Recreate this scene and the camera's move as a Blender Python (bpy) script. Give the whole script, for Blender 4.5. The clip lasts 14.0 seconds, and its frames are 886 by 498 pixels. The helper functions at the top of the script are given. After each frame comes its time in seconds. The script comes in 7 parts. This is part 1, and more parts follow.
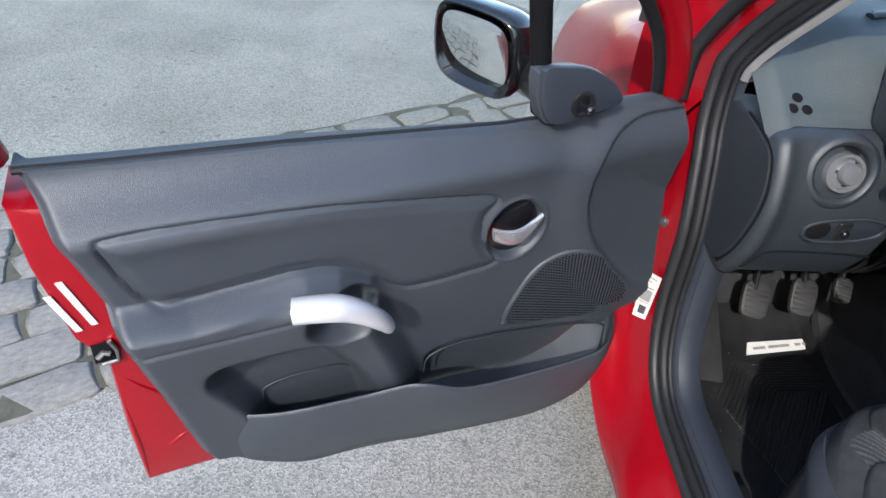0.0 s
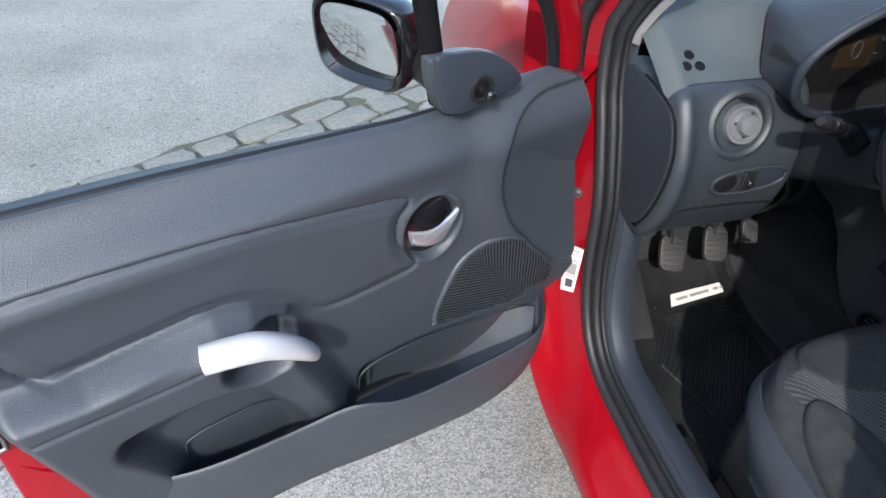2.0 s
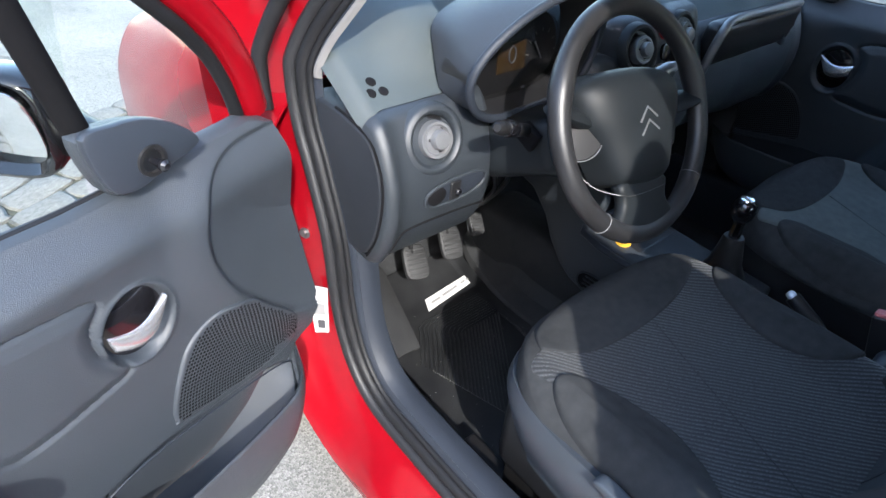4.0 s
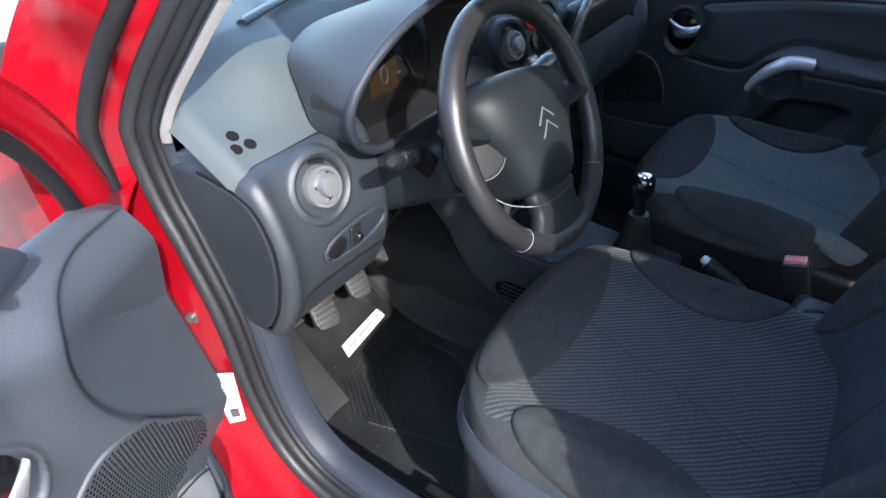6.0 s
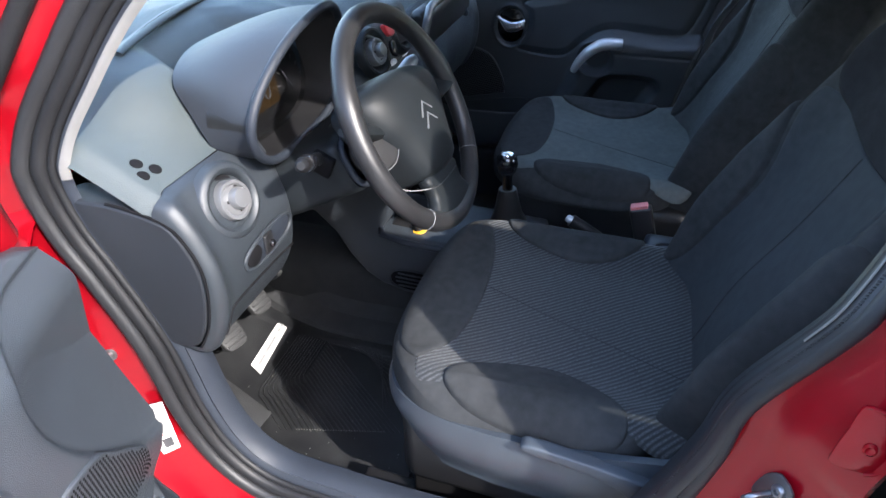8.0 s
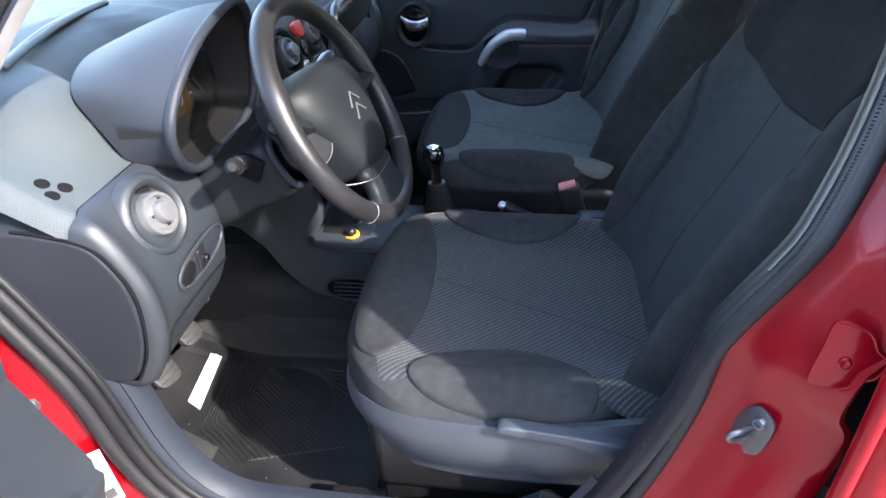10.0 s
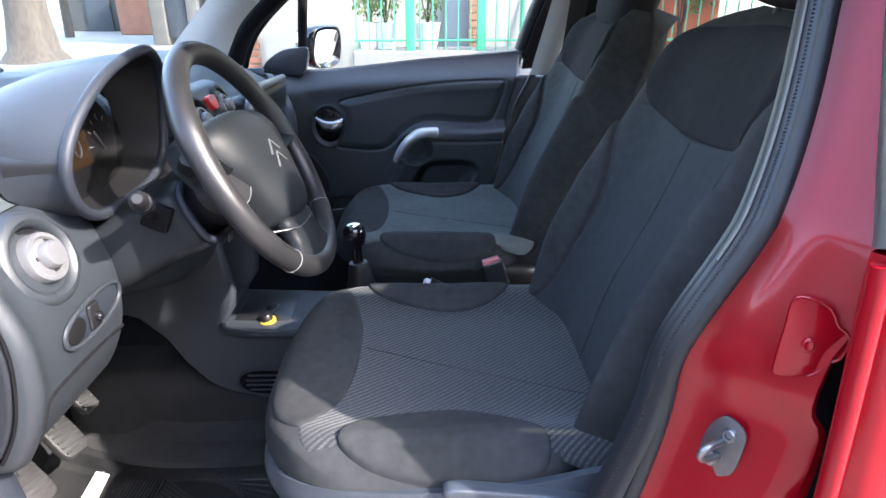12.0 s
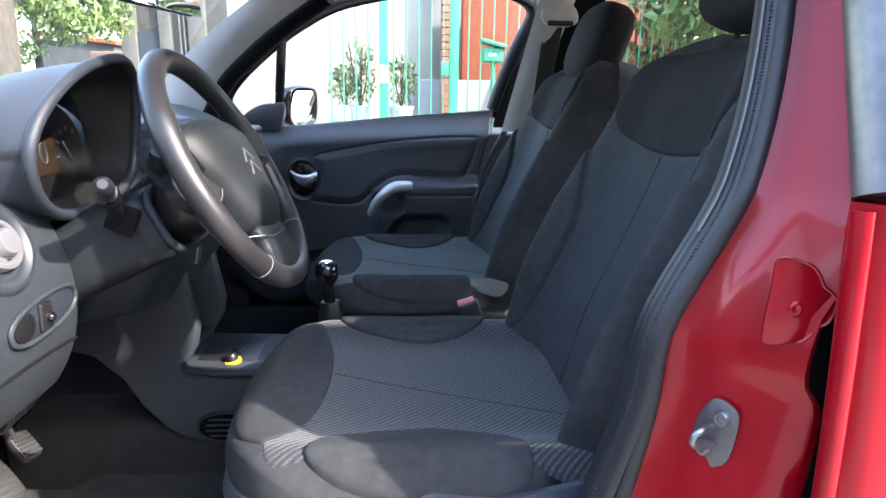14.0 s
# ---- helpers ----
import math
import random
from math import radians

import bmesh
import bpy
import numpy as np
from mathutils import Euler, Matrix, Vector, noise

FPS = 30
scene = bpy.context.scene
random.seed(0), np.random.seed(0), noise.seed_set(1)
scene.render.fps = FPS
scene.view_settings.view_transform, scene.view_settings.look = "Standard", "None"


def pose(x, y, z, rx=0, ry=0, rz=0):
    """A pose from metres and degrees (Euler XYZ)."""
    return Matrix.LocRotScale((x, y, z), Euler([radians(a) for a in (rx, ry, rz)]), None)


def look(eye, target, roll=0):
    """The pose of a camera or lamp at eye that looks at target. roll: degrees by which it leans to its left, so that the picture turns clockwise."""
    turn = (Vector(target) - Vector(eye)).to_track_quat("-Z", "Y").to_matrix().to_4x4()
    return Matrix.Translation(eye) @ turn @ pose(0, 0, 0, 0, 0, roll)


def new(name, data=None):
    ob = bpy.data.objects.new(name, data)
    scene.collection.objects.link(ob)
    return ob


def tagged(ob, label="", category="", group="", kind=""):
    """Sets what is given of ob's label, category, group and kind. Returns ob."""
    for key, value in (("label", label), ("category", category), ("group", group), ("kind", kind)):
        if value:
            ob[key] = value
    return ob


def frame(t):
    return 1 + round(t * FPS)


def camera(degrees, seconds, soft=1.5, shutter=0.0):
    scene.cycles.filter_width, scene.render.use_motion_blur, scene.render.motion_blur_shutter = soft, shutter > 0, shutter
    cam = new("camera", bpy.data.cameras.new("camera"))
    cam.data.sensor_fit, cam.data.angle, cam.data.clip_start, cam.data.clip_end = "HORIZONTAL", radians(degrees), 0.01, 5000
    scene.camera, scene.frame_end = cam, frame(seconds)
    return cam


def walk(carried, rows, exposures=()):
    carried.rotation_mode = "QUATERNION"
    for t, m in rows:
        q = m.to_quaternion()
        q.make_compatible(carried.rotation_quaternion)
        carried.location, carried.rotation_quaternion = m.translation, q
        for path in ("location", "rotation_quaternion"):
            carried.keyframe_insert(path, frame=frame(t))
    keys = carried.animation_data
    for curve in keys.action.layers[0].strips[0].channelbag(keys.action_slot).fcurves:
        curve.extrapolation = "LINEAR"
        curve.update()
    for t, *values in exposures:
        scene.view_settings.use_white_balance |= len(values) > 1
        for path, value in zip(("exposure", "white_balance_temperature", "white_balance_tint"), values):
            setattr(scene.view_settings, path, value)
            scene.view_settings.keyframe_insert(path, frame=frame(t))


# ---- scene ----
cam = camera(71.9, 14.0)
EXPOSURES = [(0.0, 2.0, 6600, 10), (1.5, 2.1, 6600, 10), (3.0, 2.55, 6550, 9), (3.6, 2.8, 6550, 9), (6.0, 3.15, 6550, 10), (9.5, 3.55, 6800, 13), (11.0, 3.82, 6950, 15), (12.5, 3.92, 7000, 15), (14.0, 3.88, 7050, 15)]
PATH = [
    (0, (-1.236, 0.079, 1.376), (-1.073, 1.617, 0.109), 5.6),
    (0.5, (-1.236, 0.079, 1.376), (-1.082, 1.609, 0.097), 5.2),
    (1, (-1.24, 0.089, 1.374), (-1.079, 1.61, 0.086), 5.0),
    (1.5, (-1.234, 0.109, 1.37), (-0.996, 1.618, 0.08), 4.0),
    (2, (-1.223, 0.138, 1.368), (-0.808, 1.603, 0.071), 3.0),
    (2.5, (-1.216, 0.16, 1.368), (-0.581, 1.554, 0.082), 3.0),
    (3, (-1.19, 0.174, 1.374), (-0.336, 1.466, 0.109), 4.8),
    (3.5, (-1.164, 0.176, 1.379), (-0.164, 1.387, 0.14), 5.8),
    (3.7, (-1.155, 0.173, 1.38), (-0.113, 1.359, 0.153), 5.8),
    (5.8, (-1.093, 0.266, 1.369), (0.197, 1.22, 0.174), 0.3),
    (6, (-1.082, 0.276, 1.364), (0.247, 1.177, 0.173), 0.2),
    (6.5, (-1.111, 0.296, 1.373), (0.323, 1.019, 0.181), 0.7),
    (7, (-1.174, 0.298, 1.389), (0.346, 0.845, 0.21), 1.4),
    (9.3, (-1.215, 0.293, 1.377), (0.353, 0.754, 0.225), -2.3),
    (9.5, (-1.219, 0.316, 1.368), (0.375, 0.703, 0.224), -1.7),
    (10, (-1.211, 0.344, 1.342), (0.419, 0.586, 0.208), -2.1),
    (10.5, (-1.2, 0.36, 1.312), (0.484, 0.426, 0.235), -0.7),
    (11, (-1.205, 0.363, 1.281), (0.534, 0.4, 0.295), -0.9),
    (11.5, (-1.219, 0.366, 1.243), (0.563, 0.37, 0.335), -0.8),
    (12, (-1.227, 0.371, 1.209), (0.625, 0.337, 0.454), -0.1),
    (12.5, (-1.23, 0.376, 1.167), (0.672, 0.312, 0.553), 0.2),
    (13, (-1.243, 0.373, 1.139), (0.671, 0.276, 0.566), 0.4),
    (13.5, (-1.244, 0.372, 1.117), (0.685, 0.257, 0.599), 0.5),
    (14, (-1.244, 0.377, 1.1), (0.693, 0.249, 0.618), 0.8),
]
walk(cam, [(t, look(eye, target, roll)) for t, eye, target, roll in PATH], EXPOSURES)

# ---------------------------------------------------------------- world and light
SUN = Vector((-0.382, -0.689, 0.616)).normalized()
world = bpy.data.worlds.new("world")
scene.world = world
world.use_nodes = True
wn = world.node_tree
sky = wn.nodes.new("ShaderNodeTexSky")
sky.sky_type, sky.sun_disc = "NISHITA", False
sky.sun_elevation = math.asin(SUN.z)
sky.sun_rotation = math.atan2(SUN.x, SUN.y)
wn.links.new(sky.outputs[0], wn.nodes["Background"].inputs[0])
wn.nodes["Background"].inputs[1].default_value = 0.17
sun = new("sun", bpy.data.lights.new("sun", "SUN"))
sun.data.energy, sun.data.angle, sun.data.color = 1.25, radians(0.7), (1.0, 0.965, 0.92)
sun.matrix_world = look(SUN * 30, (0, 0, 0))


# ---------------------------------------------------------------- materials
def mat(name, color, rough=0.5, metal=0.0, vary=0.15, scale=40.0, bump=0.0, bscale=600.0, kind="noise", coat=0.0, spec=0.5, color2=None, stretch=(1, 1, 1)):
    m = bpy.data.materials.new(name)
    m.use_nodes = True
    t = m.node_tree
    b = t.nodes["Principled BSDF"]
    b.inputs["Roughness"].default_value, b.inputs["Metallic"].default_value = rough, metal
    b.inputs["Coat Weight"].default_value, b.inputs["Coat Roughness"].default_value = coat, 0.04
    b.inputs["Specular IOR Level"].default_value = spec
    tc = t.nodes.new("ShaderNodeTexCoord")
    mp = t.nodes.new("ShaderNodeMapping")
    mp.inputs["Scale"].default_value = stretch
    t.links.new(tc.outputs["Object"], mp.inputs[0])
    n = t.nodes.new("ShaderNodeTexNoise")
    n.inputs["Scale"].default_value, n.inputs["Detail"].default_value = scale, 5.0
    t.links.new(mp.outputs[0], n.inputs["Vector"])
    big = t.nodes.new("ShaderNodeTexNoise")
    big.inputs["Scale"].default_value, big.inputs["Detail"].default_value = scale * 0.13, 3.0
    t.links.new(mp.outputs[0], big.inputs["Vector"])
    add = t.nodes.new("ShaderNodeMath")
    add.operation = "ADD"
    t.links.new(n.outputs[0], add.inputs[0])
    t.links.new(big.outputs[0], add.inputs[1])
    ramp = t.nodes.new("ShaderNodeMapRange")
    ramp.inputs["From Min"].default_value, ramp.inputs["From Max"].default_value = 0.65, 1.35
    t.links.new(add.outputs[0], ramp.inputs[0])
    mix = t.nodes.new("ShaderNodeMix")
    mix.data_type = "RGBA"
    c2 = color2 or tuple(min(1.0, c * (1 + vary)) for c in color)
    c1 = color if color2 else tuple(c * (1 - vary) for c in color)
    mix.inputs[6].default_value, mix.inputs[7].default_value = (*c1, 1), (*c2, 1)
    t.links.new(ramp.outputs[0], mix.inputs[0])
    t.links.new(mix.outputs[2], b.inputs["Base Color"])
    rr = t.nodes.new("ShaderNodeMapRange")
    rr.inputs["To Min"].default_value, rr.inputs["To Max"].default_value = max(0.0, rough - 0.06), min(1.0, rough + 0.06)
    t.links.new(big.outputs[0], rr.inputs[0])
    if rough > 0.1:
        t.links.new(rr.outputs[0], b.inputs["Roughness"])
    if bump:
        if kind == "grain":
            g = t.nodes.new("ShaderNodeTexVoronoi")
            g.inputs["Scale"].default_value = bscale
            out = g.outputs["Distance"]
        else:
            g = t.nodes.new("ShaderNodeTexNoise")
            g.inputs["Scale"].default_value, g.inputs["Detail"].default_value = bscale, 4.0
            out = g.outputs[0]
        t.links.new(mp.outputs[0], g.inputs["Vector"])
        bp = t.nodes.new("ShaderNodeBump")
        bp.inputs["Strength"].default_value, bp.inputs["Distance"].default_value = bump, 0.002
        t.links.new(out, bp.inputs["Height"])
        t.links.new(bp.outputs[0], b.inputs["Normal"])
    return m


def glass_mat(name, tint=(1, 1, 1), gloss=0.06, rough=0.0):
    m = bpy.data.materials.new(name)
    m.use_nodes = True
    t = m.node_tree
    t.nodes.remove(t.nodes["Principled BSDF"])
    tr, gl, mx = t.nodes.new("ShaderNodeBsdfTransparent"), t.nodes.new("ShaderNodeBsdfGlossy"), t.nodes.new("ShaderNodeMixShader")
    fr = t.nodes.new("ShaderNodeLayerWeight")
    tr.inputs[0].default_value, gl.inputs["Roughness"].default_value = (*tint, 1), rough
    pw = t.nodes.new("ShaderNodeMath")
    pw.operation, pw.inputs[1].default_value = "POWER", 5.0
    t.links.new(fr.outputs["Facing"], pw.inputs[0])
    mul = t.nodes.new("ShaderNodeMath")
    mul.operation, mul.inputs[1].default_value, mul.inputs[2].default_value = "MULTIPLY_ADD", 0.22, gloss
    t.links.new(pw.outputs[0], mul.inputs[0])
    t.links.new(mul.outputs[0], mx.inputs[0])
    t.links.new(tr.outputs[0], mx.inputs[1])
    t.links.new(gl.outputs[0], mx.inputs[2])
    t.links.new(mx.outputs[0], t.nodes["Material Output"].inputs[0])
    return m


def ribbed_mat(name, dark, light, pitch, axis=(0, 1, 0), relief=0.6):
    """Woven cloth with fine raised ribs."""
    m = bpy.data.materials.new(name)
    m.use_nodes = True
    t = m.node_tree
    b = t.nodes["Principled BSDF"]
    b.inputs["Roughness"].default_value, b.inputs["Specular IOR Level"].default_value = 0.9, 0.2
    b.inputs["Sheen Weight"].default_value = 0.15
    tc = t.nodes.new("ShaderNodeTexCoord")
    dot = t.nodes.new("ShaderNodeVectorMath")
    dot.operation, dot.inputs[1].default_value = "DOT_PRODUCT", axis
    t.links.new(tc.outputs["Object"], dot.inputs[0])
    wob = t.nodes.new("ShaderNodeTexNoise")
    wob.inputs["Scale"].default_value = 9.0
    t.links.new(tc.outputs["Object"], wob.inputs["Vector"])
    ma = t.nodes.new("ShaderNodeMath")
    ma.operation, ma.inputs[1].default_value = "MULTIPLY_ADD", 0.012
    t.links.new(wob.outputs[0], ma.inputs[0])
    t.links.new(dot.outputs["Value"], ma.inputs[2])
    mul = t.nodes.new("ShaderNodeMath")
    mul.operation, mul.inputs[1].default_value = "MULTIPLY", 2 * math.pi / pitch
    t.links.new(ma.outputs[0], mul.inputs[0])
    sn = t.nodes.new("ShaderNodeMath")
    sn.operation = "SINE"
    t.links.new(mul.outputs[0], sn.inputs[0])
    mr = t.nodes.new("ShaderNodeMapRange")
    mr.inputs["From Min"].default_value, mr.inputs["From Max"].default_value = -0.6, 0.9
    t.links.new(sn.outputs[0], mr.inputs[0])
    weave = t.nodes.new("ShaderNodeTexNoise")
    weave.inputs["Scale"].default_value, weave.inputs["Detail"].default_value = 420.0, 3.0
    t.links.new(tc.outputs["Object"], weave.inputs["Vector"])
    mw = t.nodes.new("ShaderNodeMath")
    mw.operation = "MULTIPLY"
    t.links.new(mr.outputs[0], mw.inputs[0])
    wr = t.nodes.new("ShaderNodeMapRange")
    wr.inputs["From Min"].default_value, wr.inputs["From Max"].default_value = 0.3, 0.65
    t.links.new(weave.outputs[0], wr.inputs[0])
    t.links.new(wr.outputs[0], mw.inputs[1])
    mix = t.nodes.new("ShaderNodeMix")
    mix.data_type = "RGBA"
    mix.inputs[6].default_value, mix.inputs[7].default_value = (*dark, 1), (*light, 1)
    t.links.new(mw.outputs[0], mix.inputs[0])
    t.links.new(mix.outputs[2], b.inputs["Base Color"])
    bp = t.nodes.new("ShaderNodeBump")
    bp.inputs["Strength"].default_value, bp.inputs["Distance"].default_value = relief, 0.0015
    t.links.new(sn.outputs[0], bp.inputs["Height"])
    t.links.new(bp.outputs[0], b.inputs["Normal"])
    return m


def asphalt_mat():
    m = bpy.data.materials.new("asphalt")
    m.use_nodes = True
    t = m.node_tree
    b = t.nodes["Principled BSDF"]
    b.inputs["Roughness"].default_value = 0.85
    tc = t.nodes.new("ShaderNodeTexCoord")
    vor = t.nodes.new("ShaderNodeTexVoronoi")
    vor.inputs["Scale"].default_value = 210.0
    t.links.new(tc.outputs["Object"], vor.inputs["Vector"])
    ramp = t.nodes.new("ShaderNodeValToRGB")
    ramp.color_ramp.elements[0].color, ramp.color_ramp.elements[1].color = (0.125, 0.123, 0.113, 1), (0.30, 0.294, 0.270, 1)
    sep = t.nodes.new("ShaderNodeSeparateColor")
    t.links.new(vor.outputs["Color"], sep.inputs[0])
    t.links.new(sep.outputs[0], ramp.inputs[0])
    big = t.nodes.new("ShaderNodeTexNoise")
    big.inputs["Scale"].default_value, big.inputs["Detail"].default_value = 1.6, 8.0
    t.links.new(tc.outputs["Object"], big.inputs["Vector"])
    br = t.nodes.new("ShaderNodeMapRange")
    br.inputs["From Min"].default_value, br.inputs["From Max"].default_value = 0.3, 0.7
    br.inputs["To Min"].default_value, br.inputs["To Max"].default_value = 0.75, 1.15
    t.links.new(big.outputs[0], br.inputs[0])
    spots = t.nodes.new("ShaderNodeTexVoronoi")
    spots.inputs["Scale"].default_value, spots.inputs["Randomness"].default_value = 9.0, 1.0
    t.links.new(tc.outputs["Object"], spots.inputs["Vector"])
    sr = t.nodes.new("ShaderNodeMapRange")
    sr.inputs["From Min"].default_value, sr.inputs["From Max"].default_value = 0.06, 0.13
    sr.inputs["To Min"].default_value = 0.6
    t.links.new(spots.outputs["Distance"], sr.inputs[0])
    m1 = t.nodes.new("ShaderNodeMath")
    m1.operation = "MULTIPLY"
    t.links.new(br.outputs[0], m1.inputs[0])
    t.links.new(sr.outputs[0], m1.inputs[1])
    sc = t.nodes.new("ShaderNodeVectorMath")
    sc.operation = "SCALE"
    t.links.new(ramp.outputs[0], sc.inputs[0])
    t.links.new(m1.outputs[0], sc.inputs["Scale"])
    t.links.new(sc.outputs[0], b.inputs["Base Color"])
    bp = t.nodes.new("ShaderNodeBump")
    bp.inputs["Strength"].default_value, bp.inputs["Distance"].default_value = 0.45, 0.004
    t.links.new(vor.outputs["Distance"], bp.inputs["Height"])
    t.links.new(bp.outputs[0], b.inputs["Normal"])
    return m


RED = mat("red_paint", (0.245, 0.0025, 0.0080), 0.24, 0.1, 0.06, 30, coat=0.22, spec=0.26)
PLASTIC = mat("grained_dark_plastic", (0.032, 0.0385, 0.047), 0.43, vary=0.10, scale=14, bump=0.22, bscale=900, kind="grain", spec=0.55)
SMOOTH = mat("smooth_dark_plastic", (0.025, 0.031, 0.041), 0.40, vary=0.10, scale=14, bump=0.08, bscale=700)
FACIA = mat("dark_facia_plastic", (0.0225, 0.0275, 0.033), 0.45, vary=0.10, scale=14, bump=0.18, bscale=900, kind="grain", spec=0.5)
DASHTOP = mat("soft_dash_skin", (0.046, 0.058, 0.060), 0.56, vary=0.10, scale=10, bump=0.3, bscale=800, kind="grain")
BLUEGREY = mat("blue_grey_plastic", (0.018, 0.0225, 0.031), 0.50, vary=0.10, scale=14, bump=0.2, bscale=800, kind="grain", spec=0.35)
PAD = mat("dark_pad_skin", (0.0090, 0.0112, 0.0130), 0.50, vary=0.10, scale=20, bump=0.10, bscale=900, kind="grain", spec=0.22)
CARPETGREY = mat("worn_grey_carpet", (0.013, 0.0142, 0.0160), 0.95, color2=(0.031, 0.0325, 0.034), scale=26, bump=0.8, bscale=420)
PEDALGREY = mat("worn_pedal_rubber", (0.012, 0.0128, 0.014), 0.62, color2=(0.030, 0.0312, 0.033), scale=30, bump=0.3, bscale=300)
MATTEBLACK = mat("matte_black", (0.006, 0.006, 0.007), 0.9, vary=0.2, spec=0.1)
PALETRIM = mat("dull_pale_trim", (0.13, 0.127, 0.124), 0.7, vary=0.08, bump=0.2)
GRIT = mat("pale_grit", (0.22, 0.215, 0.20), 0.9)
BLACK = mat("black_plastic", (0.012, 0.012, 0.013), 0.35, vary=0.2)
GLOSSBLACK = mat("gloss_black", (0.008, 0.008, 0.01), 0.12, coat=0.5, vary=0.2)
RUBBER = mat("seal_rubber", (0.0075, 0.0078, 0.009), 0.55, vary=0.25, scale=60, bump=0.2, bscale=300, spec=0.35)
SEALLIP = mat("worn_seal_rubber", (0.013, 0.0135, 0.015), 0.5, vary=0.2, scale=50, bump=0.2, bscale=300, spec=0.4)
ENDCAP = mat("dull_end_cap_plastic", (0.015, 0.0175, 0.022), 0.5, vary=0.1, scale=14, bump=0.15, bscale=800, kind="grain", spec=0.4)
HOOD = mat("matt_hood_plastic", (0.025, 0.029, 0.036), 0.55, vary=0.08, scale=12, bump=0.15, bscale=900, kind="grain", spec=0.45)
MATRUBBER = mat("dusty_mat_rubber", (0.0050, 0.0055, 0.0065), 0.36, color2=(0.030, 0.0312, 0.0325), scale=13, bump=0.3, bscale=260)
CARPET = mat("dark_carpet", (0.0085, 0.0094, 0.0108), 0.95, color2=(0.024, 0.0255, 0.0275), scale=26, bump=0.8, bscale=420)
CLOTH = mat("smooth_black_cloth", (0.028, 0.0297, 0.0312), 0.92, vary=0.3, scale=60, bump=0.5, bscale=900, spec=0.2)
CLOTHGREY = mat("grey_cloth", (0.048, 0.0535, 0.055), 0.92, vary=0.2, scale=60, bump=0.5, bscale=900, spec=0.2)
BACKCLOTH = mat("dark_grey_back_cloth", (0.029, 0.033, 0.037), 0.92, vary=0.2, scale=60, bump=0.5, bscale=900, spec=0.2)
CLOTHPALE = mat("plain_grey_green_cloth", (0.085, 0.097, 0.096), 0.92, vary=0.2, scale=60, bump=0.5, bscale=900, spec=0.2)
# lighter than the other plastics: the light on the seat shield is in its colour
SHIELD = mat("lit_seat_plastic", (0.040, 0.049, 0.060), 0.42, vary=0.10, scale=14, bump=0.15, bscale=800, kind="grain", spec=0.5)
SEALBAND = mat("smooth_seal_band", (0.010, 0.0115, 0.0145), 0.42, vary=0.2, scale=50, bump=0.1, bscale=300, spec=0.45)
BLACKCLOTH = mat("deep_black_cloth", (0.013, 0.0135, 0.016), 0.92, vary=0.3, scale=60, bump=0.5, bscale=900, spec=0.15)
RIB = ribbed_mat("ribbed_grey_cloth", (0.021, 0.0228, 0.0247), (0.074, 0.079, 0.084), 0.0072, (0.76, 0.65, 0.12), 0.28)
LEATHER = mat("worn_black_leather", (0.013, 0.013, 0.014), 0.42, vary=0.25, scale=30, bump=0.08, bscale=500, kind="grain")
CHROME = mat("chrome", (0.85, 0.85, 0.86), 0.06, 1.0, 0.02)
SATIN = mat("satin_chrome", (0.62, 0.62, 0.64), 0.26, 0.80, 0.1, 60)
SILVER = mat("silver_paint", (0.62, 0.63, 0.65), 0.36, 0.45, 0.06, 40)
STEEL = mat("zinc_steel", (0.26, 0.26, 0.265), 0.40, 0.9, 0.2, 80)
STEELDARK = mat("dull_zinc", (0.13, 0.13, 0.133), 0.45, 0.8, 0.2, 80)
VENTGREY = mat("grey_metallic_plastic", (0.18, 0.184, 0.192), 0.36, 0.5, 0.06, 40)
WHITE = mat("white_paper", (0.58, 0.575, 0.56), 0.6, vary=0.05)
INK = mat("dark_ink", (0.05, 0.05, 0.055), 0.6)
PALEINK = mat("grey_print", (0.22, 0.22, 0.22), 0.6)
BUTTON = mat("pale_red_button", (0.70, 0.20, 0.20), 0.3, vary=0.1)
PINK = mat("red_button_plastic", (0.50, 0.03, 0.035), 0.35, vary=0.1)
YELLOW = mat("amber_plastic", (0.75, 0.42, 0.04), 0.4, vary=0.1)
AMBERLCD = mat("amber_display", (0.034, 0.021, 0.009), 0.3, vary=0.2)
LIGHTTRIM = mat("light_grey_trim", (0.42, 0.42, 0.41), 0.7, vary=0.06, bump=0.2)
ROOFCLOTH = mat("light_roof_cloth", (0.45, 0.45, 0.43), 0.95, vary=0.08, bump=0.4, bscale=500)
MIRROR = mat("mirror_glass", (0.85, 0.87, 0.88), 0.02, 1.0, 0.01)
GLASS = glass_mat("clear_glass", (0.90, 0.95, 0.93), 0.06)
DOORGLASS = glass_mat("green_tinted_glass", (0.85, 0.90, 0.86), 0.03)
TINTGLASS = glass_mat("dark_tinted_glass", (0.42, 0.46, 0.44), 0.05)
CLUSTERGLASS = glass_mat("cluster_lens", (0.8, 0.8, 0.8), 0.06)
ASPHALT = asphalt_mat()
STONE = mat("granite_sett", (0.105, 0.102, 0.093), 0.85, color2=(0.26, 0.252, 0.232), scale=70, bump=1.0, bscale=130)
DIRT = mat("joint_dirt", (0.040, 0.039, 0.028), 0.95, color2=(0.095, 0.092, 0.068), scale=30, bump=1.0, bscale=80)


